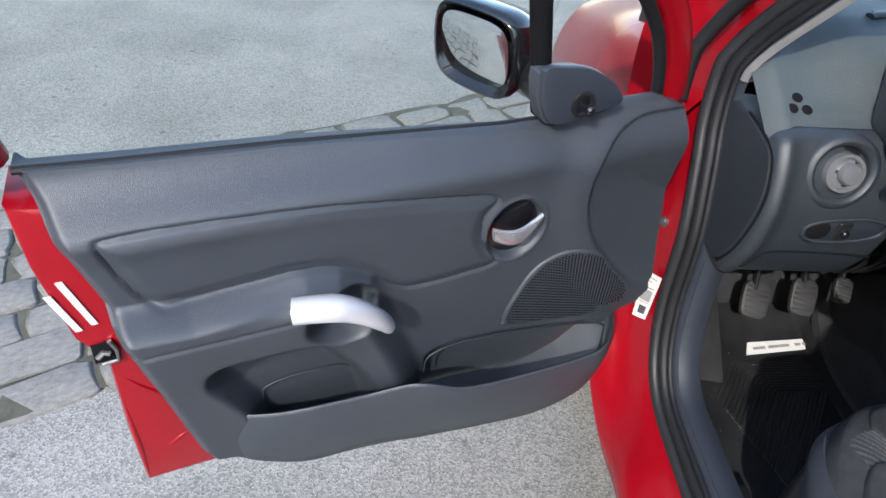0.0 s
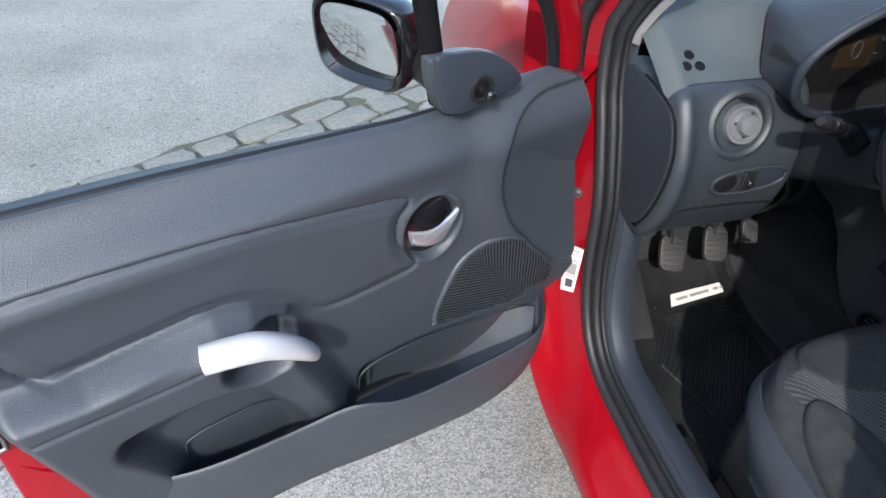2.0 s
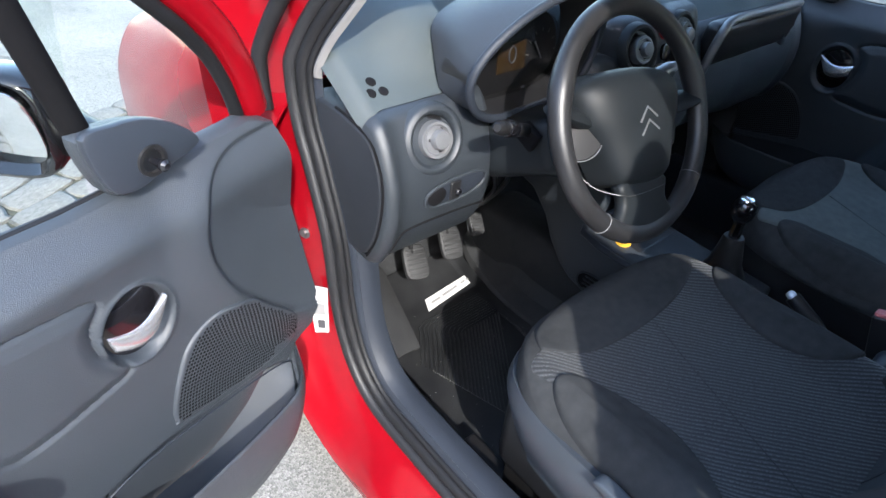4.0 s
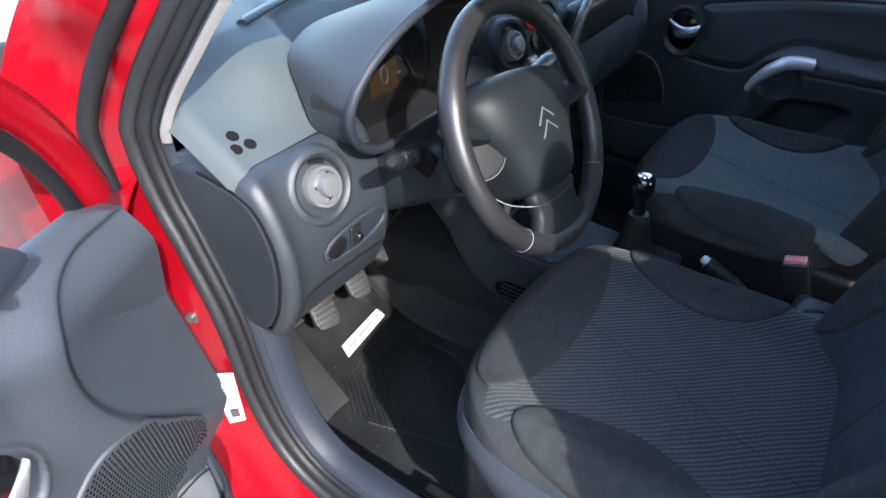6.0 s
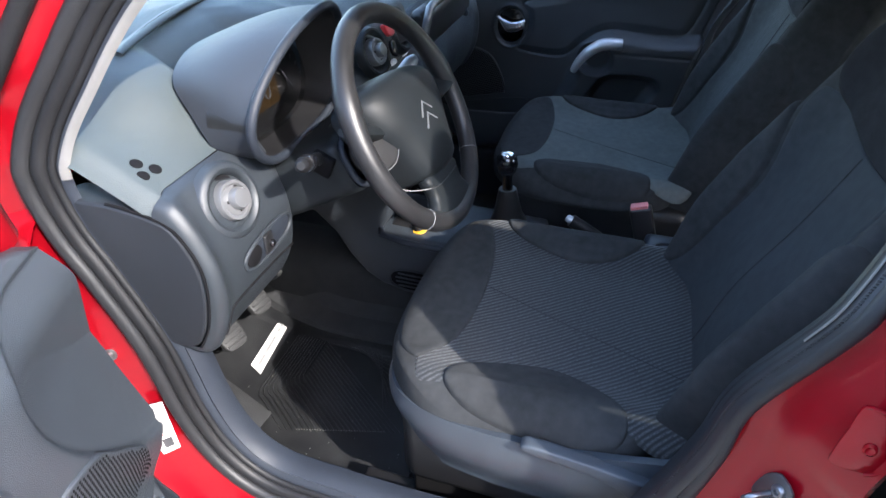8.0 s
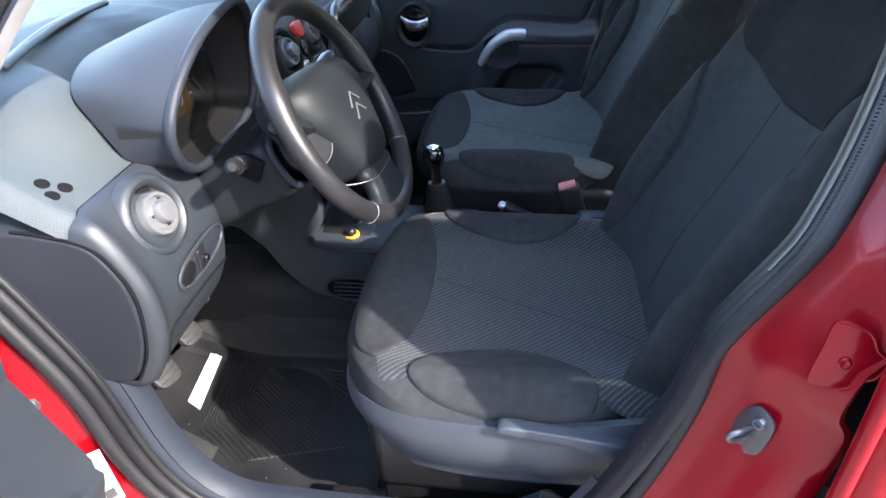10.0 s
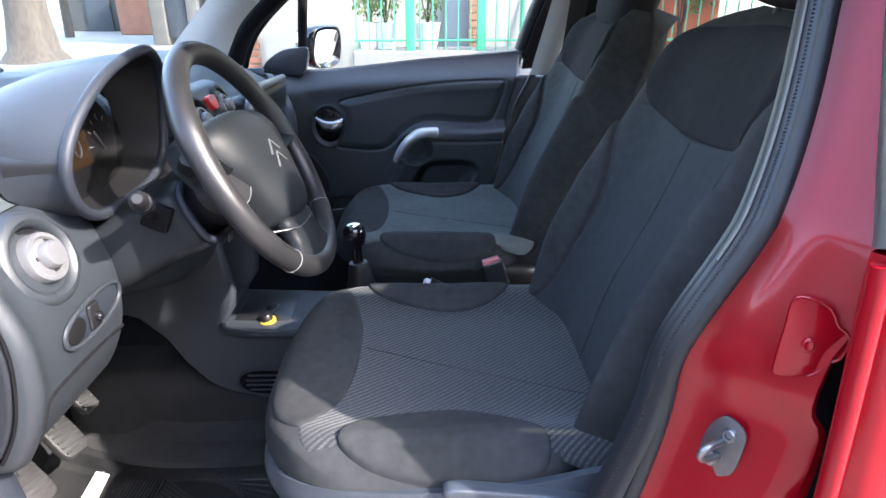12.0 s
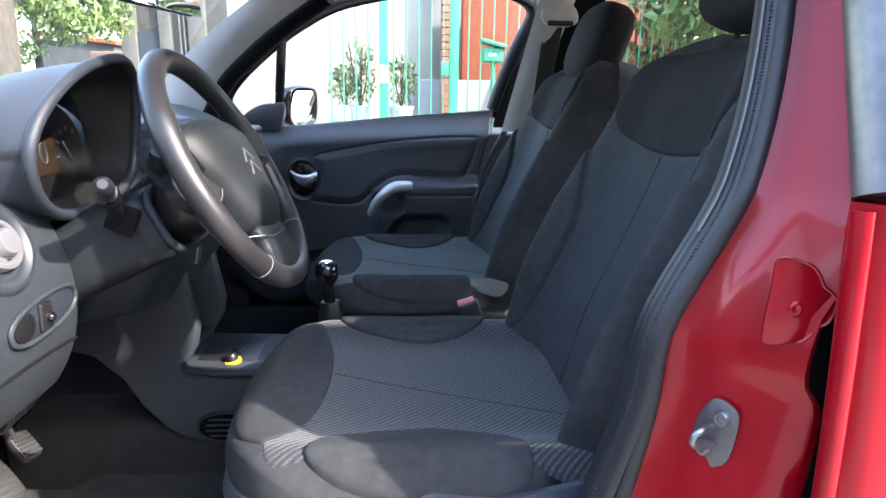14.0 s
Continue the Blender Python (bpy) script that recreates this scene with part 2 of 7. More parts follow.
# ---------------------------------------------------------------- builders
def part(name, bm, material, parent=None, label="", smooth=True, angle=40):
    """Links a bmesh, given in world metres, as one mesh under a thing or a part."""
    me = bpy.data.meshes.new(name)
    bmesh.ops.recalc_face_normals(bm, faces=bm.faces)
    bm.to_mesh(me)
    bm.free()
    base, p = Vector((0, 0, 0)), parent
    while p:
        base += p.location
        p = p.parent
    me.transform(Matrix.Translation(-base))
    me.materials.append(material)
    if smooth:
        for f in me.polygons:
            f.use_smooth = True
        me.set_sharp_from_angle(angle=radians(angle))
    ob = new(name, me)
    ob.parent = parent
    if label:
        tagged(ob, label)
    return ob


def thing(name, at, label, category, group="", kind=""):
    ob = new(name)
    ob.location = at
    ob.empty_display_size = 0.05
    return tagged(ob, label, category, group, kind)


def grid(fn, nu, nv, close_u=False, close_v=False):
    """Quads over fn(a, b), a and b from 0 to 1."""
    bm = bmesh.new()
    rows = [[bm.verts.new(fn(i / nu, j / nv)) for j in range(nv + (not close_v))] for i in range(nu + (not close_u))]
    for i in range(nu):
        for j in range(nv):
            a, b = rows[i], rows[(i + 1) % len(rows)]
            k = (j + 1) % len(a)
            try:
                bm.faces.new((a[j], b[j], b[k], a[k]))
            except ValueError:
                pass
    return bm


def thicken(bm, d):
    bmesh.ops.recalc_face_normals(bm, faces=bm.faces)
    bmesh.ops.solidify(bm, geom=bm.faces[:], thickness=d)
    return bm


def spline(pts, n, closed=False):
    """A smooth curve through a few control points."""
    p = [np.array(q, float) for q in pts]
    m = len(p)
    segs = m if closed else m - 1
    out = []
    for k in range(n if closed else n + 1):
        s = k / n * segs
        i = min(int(s), segs - 1)
        f = s - i
        if closed:
            a, b, c, d = p[(i - 1) % m], p[i % m], p[(i + 1) % m], p[(i + 2) % m]
        else:
            a, b, c, d = p[max(i - 1, 0)], p[i], p[i + 1], p[min(i + 2, m - 1)]
        out.append(0.5 * (2 * b + (c - a) * f + (2 * a - 5 * b + 4 * c - d) * f * f + (3 * b - a - 3 * c + d) * f ** 3))
    return out


def tube(pts, r, n=10, closed=False, flat=1.0):
    """A round bar along points; r may be one radius or one a point."""
    bm = bmesh.new()
    P = [Vector(q) for q in pts]
    m = len(P)
    if (max(r) if hasattr(r, "__len__") else r) > 0.0055:
        n = max(n, 14)
    rings = []
    up = None
    for i in range(m):
        if closed:
            d = (P[(i + 1) % m] - P[i - 1]).normalized()
        else:
            d = (P[min(i + 1, m - 1)] - P[max(i - 1, 0)]).normalized()
        if up is None:
            up = Vector((0, 0, 1)) if abs(d.z) < 0.9 else Vector((1, 0, 0))
        side = d.cross(up).normalized()
        up = side.cross(d).normalized()
        rr = r[i] if hasattr(r, "__len__") else r
        rings.append([bm.verts.new(P[i] + side * rr * math.cos(2 * math.pi * k / n) + up * rr * flat * math.sin(2 * math.pi * k / n)) for k in range(n)])
    for i in range(m if closed else m - 1):
        a, b = rings[i], rings[(i + 1) % m]
        for k in range(n):
            bm.faces.new((a[k], a[(k + 1) % n], b[(k + 1) % n], b[k]))
    if not closed:
        bm.faces.new(rings[0])
        bm.faces.new(rings[-1])
    return bm


def lathe(profile, m, n=32):
    """Turns (radius, height) points about the z axis of the pose m."""
    bm = bmesh.new()
    rings = [[bm.verts.new(m @ Vector((r * math.cos(2 * math.pi * k / n), r * math.sin(2 * math.pi * k / n), h))) for k in range(n)] for r, h in profile]
    for a, b in zip(rings, rings[1:]):
        for k in range(n):
            bm.faces.new((a[k], a[(k + 1) % n], b[(k + 1) % n], b[k]))
    bm.faces.new(rings[0])
    bm.faces.new(rings[-1])
    return bm


def slab(outline, m, depth, bevel=0.003, seg=2):
    """A plate of that outline in the xy plane of m, from z = -depth to 0, with rounded rims."""
    bm = bmesh.new()
    k = len(outline)
    top = [bm.verts.new((x, y, 0)) for x, y in outline]
    low = [bm.verts.new((x, y, -depth)) for x, y in outline]
    bm.faces.new(top)
    bm.faces.new(low[::-1])
    for i in range(k):
        bm.faces.new((top[i], low[i], low[(i + 1) % k], top[(i + 1) % k]))
    bmesh.ops.recalc_face_normals(bm, faces=bm.faces)
    if bevel:
        rim = [e for e in bm.edges if (e.verts[0].co.z == 0) == (e.verts[1].co.z == 0)]
        bmesh.ops.bevel(bm, geom=rim, offset=bevel, segments=seg, affect="EDGES", profile=0.5, clamp_overlap=True)
    bm.transform(m)
    return bm


def rbox(sx, sy, sz, m, bevel=0.005, seg=3):
    bm = bmesh.new()
    bmesh.ops.create_cube(bm, size=1.0)
    bm.transform(Matrix.Diagonal((sx, sy, sz, 1)))
    bmesh.ops.bevel(bm, geom=bm.edges[:], offset=bevel, segments=seg, affect="EDGES", profile=0.5, clamp_overlap=True)
    bm.transform(m)
    return bm


def join(*bms):
    out = bmesh.new()
    for b in bms:
        me = bpy.data.meshes.new("tmp")
        b.to_mesh(me)
        b.free()
        out.from_mesh(me)
        bpy.data.meshes.remove(me)
    return out


def ellipse(a, b, n=28, cx=0.0, cy=0.0, power=2.0):
    out = []
    for k in range(n):
        c, s = math.cos(2 * math.pi * k / n), math.sin(2 * math.pi * k / n)
        out.append((cx + a * math.copysign(abs(c) ** (2 / power), c), cy + b * math.copysign(abs(s) ** (2 / power), s)))
    return out


def facing(at, normal, up=(0, 0, 1)):
    """A pose at a place whose z axis points along normal and y axis roughly up."""
    z = Vector(normal).normalized()
    x = Vector(up).cross(z).normalized()
    y = z.cross(x)
    return Matrix.Translation(at) @ Matrix(((x.x, y.x, z.x), (x.y, y.y, z.y), (x.z, y.z, z.z))).to_4x4()


def sdf(poly, U, Z):
    """Signed distance to a closed outline, negative inside, over arrays."""
    p = np.array(poly, float)
    best = np.full(U.shape, 1e9)
    inside = np.zeros(U.shape, bool)
    for i in range(len(p)):
        a, b = p[i], p[(i + 1) % len(p)]
        e = b - a
        t = np.clip(((U - a[0]) * e[0] + (Z - a[1]) * e[1]) / max(e @ e, 1e-12), 0, 1)
        best = np.minimum(best, np.hypot(U - a[0] - t * e[0], Z - a[1] - t * e[1]))
        cross = ((a[1] > Z) != (b[1] > Z)) & (U < (b[0] - a[0]) * (Z - a[1]) / (b[1] - a[1] + 1e-12) + a[0])
        inside ^= cross
    return np.where(inside, -best, best)


def step(x, a, b):
    t = np.clip((x - a) / (b - a), 0, 1)
    return t * t * (3 - 2 * t)



# ---------------------------------------------------------------- ground
def strip_far(x):
    return 2.35 + 0.56 * (x + 2.0)


def strip_near(x):
    return 1.11 + 0.50 * (x + 2.0)


def ground_sheet():
    bm = bmesh.new()
    v = [bm.verts.new(p) for p in ((-300, -300, 0), (300, -300, 0), (300, 300, 0), (-300, 300, 0))]
    bm.faces.new(v)
    return bm


ground = part("ground", ground_sheet(), ASPHALT, smooth=False)
tagged(ground, "worn grey asphalt street with pale aggregate", "ground", kind="structure")

# ---------------------------------------------------------------- car body
def lean(z):
    """How far the side leans in above the waist."""
    return 0.34 * max(0.0, z - 1.02) ** 1.0


OPENING = [(0.974, 0.995), (0.962, 0.93), (0.935, 0.87), (0.888, 0.745), (0.864, 0.60), (0.83, 0.512), (0.775, 0.464), (0.68, 0.452), (0.50, 0.450), (0.35, 0.468),
           (0.268, 0.53), (0.212, 0.65), (0.166, 0.80), (0.148, 0.897), (0.098, 1.003), (0.064, 1.09), (0.040, 1.19), (0.026, 1.30), (0.060, 1.40),
           (0.18, 1.445), (0.36, 1.445), (0.54, 1.405), (0.72, 1.32), (0.845, 1.215), (0.925, 1.11), (0.962, 1.05)]
RING = spline(OPENING, 160, True)
NORMAL = []
for i in range(160):
    d = RING[(i + 1) % 160] - RING[i - 1]
    d /= np.hypot(*d)
    NORMAL.append(np.array((-d[1], d[0])))
if np.dot(NORMAL[35], (0, -1)) < 0 and np.dot(NORMAL[35], (0, 1)) > 0:
    NORMAL = [-q for q in NORMAL]


def ring_point(i, off, x, side=-1):
    y, z = RING[i % 160] + NORMAL[i % 160] * off
    return Vector((side * (x - lean(z)), y, z))


def hinge_share(i):
    """How far a stretch of the opening belongs to the hinge post."""
    i = i % 160
    return float(1 - step(np.array(float(i)), 30, 47)) if i < 80 else float(step(np.array(float(i)), 146, 157))


def rear_share(i):
    """How far a stretch of the opening belongs to the centre post."""
    i = i % 160
    return float(step(np.array(float(i)), 62, 80) * (1 - step(np.array(float(i)), 108, 118)))


def rear_scale(i):
    """The centre post's face narrows towards the waist."""
    return float(np.interp(RING[i % 160][1], [0.75, 0.85, 0.97, 1.10], [1.0, 0.95, 0.68, 0.72]))


def ring_band(profile, side=-1, first=0, last=160, post=None, rear=None):
    full = last - first == 160

    def at(a, b):
        i, j = first + round(a * (last - first)), round(b * (len(profile) - 1))
        (o, x), k = profile[j], hinge_share(i) if post else 0.0
        if k:
            o, x = o + (post[j][0] - o) * k, x + (post[j][1] - x) * k
        k = rear_share(i) if rear else 0.0
        if k:
            o, x = o + (rear[j][0] * rear_scale(i) - o) * k, x + (rear[j][1] - x) * k
        return ring_point(i, o, x, side)

    return grid(at, last - first, len(profile) - 1, close_u=full)


def ring_tube(off, x, r, side=-1, flat=1.0, first=0, last=160):
    """A rubber strip round the opening, slimmer and further in along the centre post."""
    pts = [ring_point(i, 0.046 - (0.046 - off) * (1 - 0.62 * rear_share(i)) - 0.025 * rear_share(i), x, side) for i in range(first, last)]
    return tube(pts, [r * (1 - 0.20 * rear_share(i)) for i in range(first, last)], 14, last - first == 160, flat)


FLANGE = [(0.008, 0.684), (0.020, 0.690), (0.035, 0.700), (0.050, 0.708), (0.062, 0.717), (0.072, 0.727), (0.079, 0.737), (0.084, 0.746), (0.090, 0.758), (0.096, 0.768), (0.104, 0.784), (0.116, 0.796), (0.135, 0.800), (0.16, 0.796), (0.20, 0.775)]


HINGEFACE = [(0.006, 0.684), (0.020, 0.690), (0.035, 0.696), (0.050, 0.700), (0.065, 0.703), (0.072, 0.7045), (0.079, 0.7055), (0.082, 0.706), (0.098, 0.712), (0.114, 0.717), (0.130, 0.722), (0.146, 0.732), (0.160, 0.752), (0.172, 0.780), (0.19, 0.80)]


# the centre post: a flat beside the seal, a crease, the hinge flat and the dark gap before the rear door
REARFACE = [(0.026, 0.688), (0.029, 0.692), (0.035, 0.699), (0.045, 0.704), (0.056, 0.707), (0.066, 0.713), (0.074, 0.722), (0.082, 0.730), (0.092, 0.7365), (0.105, 0.745), (0.120, 0.757), (0.135, 0.768), (0.150, 0.777), (0.158, 0.774), (0.166, 0.720)]


def car_side(side, body):
    part("door_frame", thicken(ring_band(FLANGE, side, 0, 160, HINGEFACE, REARFACE), 0.004), RED, body, "glossy red painted door surround")
    a = part("door_seal", ring_tube(0.028, 0.700, 0.011, side), RUBBER, body, "black rubber door seal")
    part("seal_lip", ring_tube(0.046, 0.711, 0.0115, side), SEALLIP, a, "grey-worn outer seal lip")
    part("seal_lip", ring_tube(0.014, 0.694, 0.006, side), RUBBER, a)
    part("seal_cover", thicken(ring_band([(-0.004, 0.684), (0.002, 0.691), (0.010, 0.693), (0.018, 0.692)], side, -46, 66), 0.003), BLUEGREY, body, "blue-grey edge of the seal")
    part("pillar_trim", thicken(ring_band([(-0.009, 0.688), (-0.005, 0.6935), (0.0, 0.6965), (0.001, 0.6965)], side, 130, 159), 0.003), PALETRIM, body, "pale grey pillar trim edge")
    BAND = [(0.004, 0.688), (0.0052, 0.700), (0.008, 0.708), (0.0105, 0.7095), (0.013, 0.7150), (0.018, 0.7190), (0.023, 0.7195), (0.0275, 0.7150), (0.0300, 0.702)]
    b = part("post_seal", thicken(ring_band(BAND, side, 60, 113), 0.003), SEALBAND, a, "smooth blue-black seal along the centre post")
    part("trim_edge", tube([ring_point(i, 0.0042, 0.7035, side) for i in range(66, 111) if 0.975 < RING[i][1] < 1.26], 0.0012, 6), PALETRIM, b, "thin bright trim edge")
    teeth = [rbox(0.0012, 0.0032, 0.0011, Matrix.Translation(ring_point(i, 0.0084, 0.7092, side).lerp(ring_point(i + 1, 0.0084, 0.7092, side), k / 5)), 0.0003) for i in range(70, 108) for k in range(5)]
    tagged(part("edge_teeth", join(*teeth), SEALLIP, b, "row of fine moulded teeth"), kind="stuff")
    part("pillar_seal", ring_tube(0.084, 0.744, 0.013, side, 1.0, 122, 165), RUBBER, body, "black rubber strip along the screen pillar")


car = thing("car_body", (0, 0.5, 0.4), "glossy red small hatchback body shell parked on asphalt", "car", kind="structure")
car_side(-1, car)
part("door_frame", thicken(ring_band([(0.030, 0.700), (0.036, 0.704), (0.042, 0.708), (0.05, 0.72), (0.055, 0.75)], 1, 67, 113), 0.004), SMOOTH, car, "dark centre post edge")

# front wings and bonnet
def wing_point(a, b):
    y = 1.03 + 1.05 * b
    sec = spline([(-0.79, 0.30), (-0.80, 0.55), (-0.795, 0.76), (-0.75, 0.90), (-0.68, 0.965), (-0.5, 1.0), (0.0, 1.03)], 24)
    x, z = sec[round(a * 24)]
    fall = step(np.array(b), 0.25, 1.1)
    z = z - 0.28 * float(fall) * (z - 0.3)
    x *= 1 - 0.10 * b * b
    return Vector((x, y, z))


def mirror_x(fn):
    return lambda a, b: Vector((-fn(a, b).x, fn(a, b).y, fn(a, b).z))


part("front_wing", thicken(grid(wing_point, 24, 16), 0.004), RED, car, "glossy red front wing and bonnet half")
part("front_wing", thicken(grid(mirror_x(wing_point), 24, 16), 0.004), RED, car)

# roof, floor pan, rear closing panels
def roof_point(a, b):
    x = -0.58 + 1.16 * a
    y = 0.74 - 2.1 * b
    return Vector((x, y, 1.515 - 0.05 * (abs(x) / 0.6) ** 3 - 0.03 * (2 * b - 1) ** 2))


roof = part("roof", thicken(grid(roof_point, 16, 16), 0.004), RED, car)
# out of view, added to close the gap that let sun onto the seat
part("roof_rail", tube([(-0.662, y, 1.412) for y in (0.05, -0.3, -0.7, -1.12)], 0.042, 12), RED, car, "unseen red roof rail added to block stray sun")
part("roof_lining", grid(lambda a, b: roof_point(a, b) - Vector((0, 0, 0.02)), 16, 16), ROOFCLOTH, car, "light grey cloth roof lining")
part("floor_pan", rbox(1.42, 2.9, 0.03, pose(0, -0.05, 0.235), 0.004), CARPET, car, "dark grey dusty carpet floor")
part("toe_board", rbox(1.40, 0.03, 0.62, pose(0, 1.30, 0.48, -28), 0.006), CARPET, car)
part("bulkhead", rbox(1.40, 0.03, 0.55, pose(0, 1.44, 0.76), 0.006), CARPET, car)

part("wheel_arch_wall", rbox(0.04, 0.62, 0.80, pose(0.735, 1.20, 0.44), 0.01), CARPET, car)
part("wheel_arch_wall", rbox(0.04, 0.40, 0.80, pose(-0.735, 1.30, 0.44), 0.01), CARPET, car)
part("sill", rbox(0.10, 1.2, 0.22, pose(0.73, 0.45, 0.32), 0.02), SMOOTH, car)

# ---------------------------------------------------------------- driver's door
HINGE, ALONG, INWARD = np.array((-0.7905, 0.8955)), np.array((-0.935, -0.355)), np.array((0.355, -0.935))


def D(u, z, w=0.0):
    """A place on the open driver's door: u from the hinge, z up, w out of its lining."""
    p = HINGE + ALONG * u + INWARD * w
    return Vector((p[0], p[1], z))


def P(u, z, w=0.0):
    """The same place on the closed passenger door."""
    rise = min(1.0, max(0.0, (z - 0.74) / 0.26)) * min(1.0, max(0.0, (1.40 - z) / 0.30))
    u += 0.025 * min(1.0, max(0.0, (u - 0.70) / 0.15))
    return Vector((0.725 - w, 0.98 - u, z + rise * (0.030 + 0.040 * (u - 0.22))))


INSERT = [(0.818, 0.925), (0.80, 0.937), (0.683, 0.936), (0.55, 0.929), (0.394, 0.908), (0.322, 0.892), (0.338, 0.86), (0.335, 0.82), (0.308, 0.772),
          (0.361, 0.761), (0.435, 0.758), (0.471, 0.769), (0.508, 0.80), (0.553, 0.828), (0.60, 0.838), (0.664, 0.834), (0.745, 0.828), (0.776, 0.830), (0.798, 0.858)]
ARM = [(0.84, 0.836), (0.745, 0.829), (0.664, 0.833), (0.60, 0.836), (0.553, 0.826), (0.510, 0.797), (0.488, 0.735), (0.455, 0.650), (0.432, 0.585), (0.42, 0.40), (0.90, 0.40)]
RECESS = [(0.744, 0.690), (0.735, 0.722), (0.700, 0.732), (0.630, 0.730), (0.585, 0.718), (0.552, 0.672), (0.512, 0.594), (0.515, 0.52), (0.60, 0.48), (0.682, 0.52), (0.698, 0.60), (0.722, 0.65)]
FRONTBIN = [(0.416, 0.560), (0.410, 0.598), (0.370, 0.611), (0.317, 0.610), (0.262, 0.603), (0.140, 0.580), (0.073, 0.562), (0.045, 0.540), (0.050, 0.48), (0.20, 0.44), (0.41, 0.46)]
FRONT = [(-0.50, 0.40), (-0.12, 0.585), (0.02, 0.65), (0.118, 0.752), (0.158, 0.83), (0.165, 0.890), (0.152, 0.930), (0.122, 0.959), (0.075, 0.975), (0.015, 0.978), (-0.12, 0.98), (-0.50, 0.98)]
BELT = [(-0.03, 0.968), (0.032, 0.990), (0.125, 0.988), (0.218, 0.976), (0.30, 0.976), (0.457, 0.985), (0.60, 0.993), (0.785, 0.999), (0.88, 1.004)]
FOOT = [(-0.05, 0.60), (0.02, 0.57), (0.06, 0.53), (0.10, 0.49), (0.20, 0.47), (0.45, 0.49), (0.63, 0.50), (0.72, 0.52), (0.757, 0.53)]
REAR = [(0.757, 0.50), (0.775, 0.545), (0.788, 0.61), (0.800, 0.673), (0.808, 0.72), (0.815, 0.765), (0.838, 0.856), (0.857, 0.931), (0.867, 0.971), (0.88, 1.004)]
LIP = [(0.022, 0.575, -0.004), (0.045, 0.578, 0.028), (0.070, 0.584, 0.058), (0.102, 0.586, 0.081), (0.140, 0.584, 0.090), (0.26, 0.588, 0.092), (0.376, 0.599, 0.090), (0.44, 0.622, 0.080), (0.475, 0.622, 0.070), (0.53, 0.612, 0.060), (0.61, 0.611, 0.053), (0.655, 0.609, 0.046),
       (0.688, 0.609, 0.038), (0.708, 0.611, 0.032), (0.728, 0.614, 0.022), (0.748, 0.62, 0.006)]
BASE = [(0.022, 0.552, -0.006), (0.045, 0.545, 0.026), (0.072, 0.530, 0.056), (0.100, 0.508, 0.078), (0.142, 0.478, 0.088), (0.225, 0.456, 0.088), (0.34, 0.470, 0.086), (0.444, 0.474, 0.074), (0.50, 0.477, 0.066), (0.56, 0.478, 0.060), (0.63, 0.474, 0.052),
        (0.69, 0.494, 0.043), (0.722, 0.508, 0.034), (0.745, 0.523, 0.024), (0.762, 0.545, 0.004)]


def build_mesh(rows, wrap_back=None):
    bm = bmesh.new()
    vs = [[bm.verts.new(p) for p in r] for r in rows]
    for a, b in zip(vs, vs[1:]):
        for q in range(len(a) - 1):
            bm.faces.new((a[q], b[q], b[q + 1], a[q + 1]))
    return bm, vs


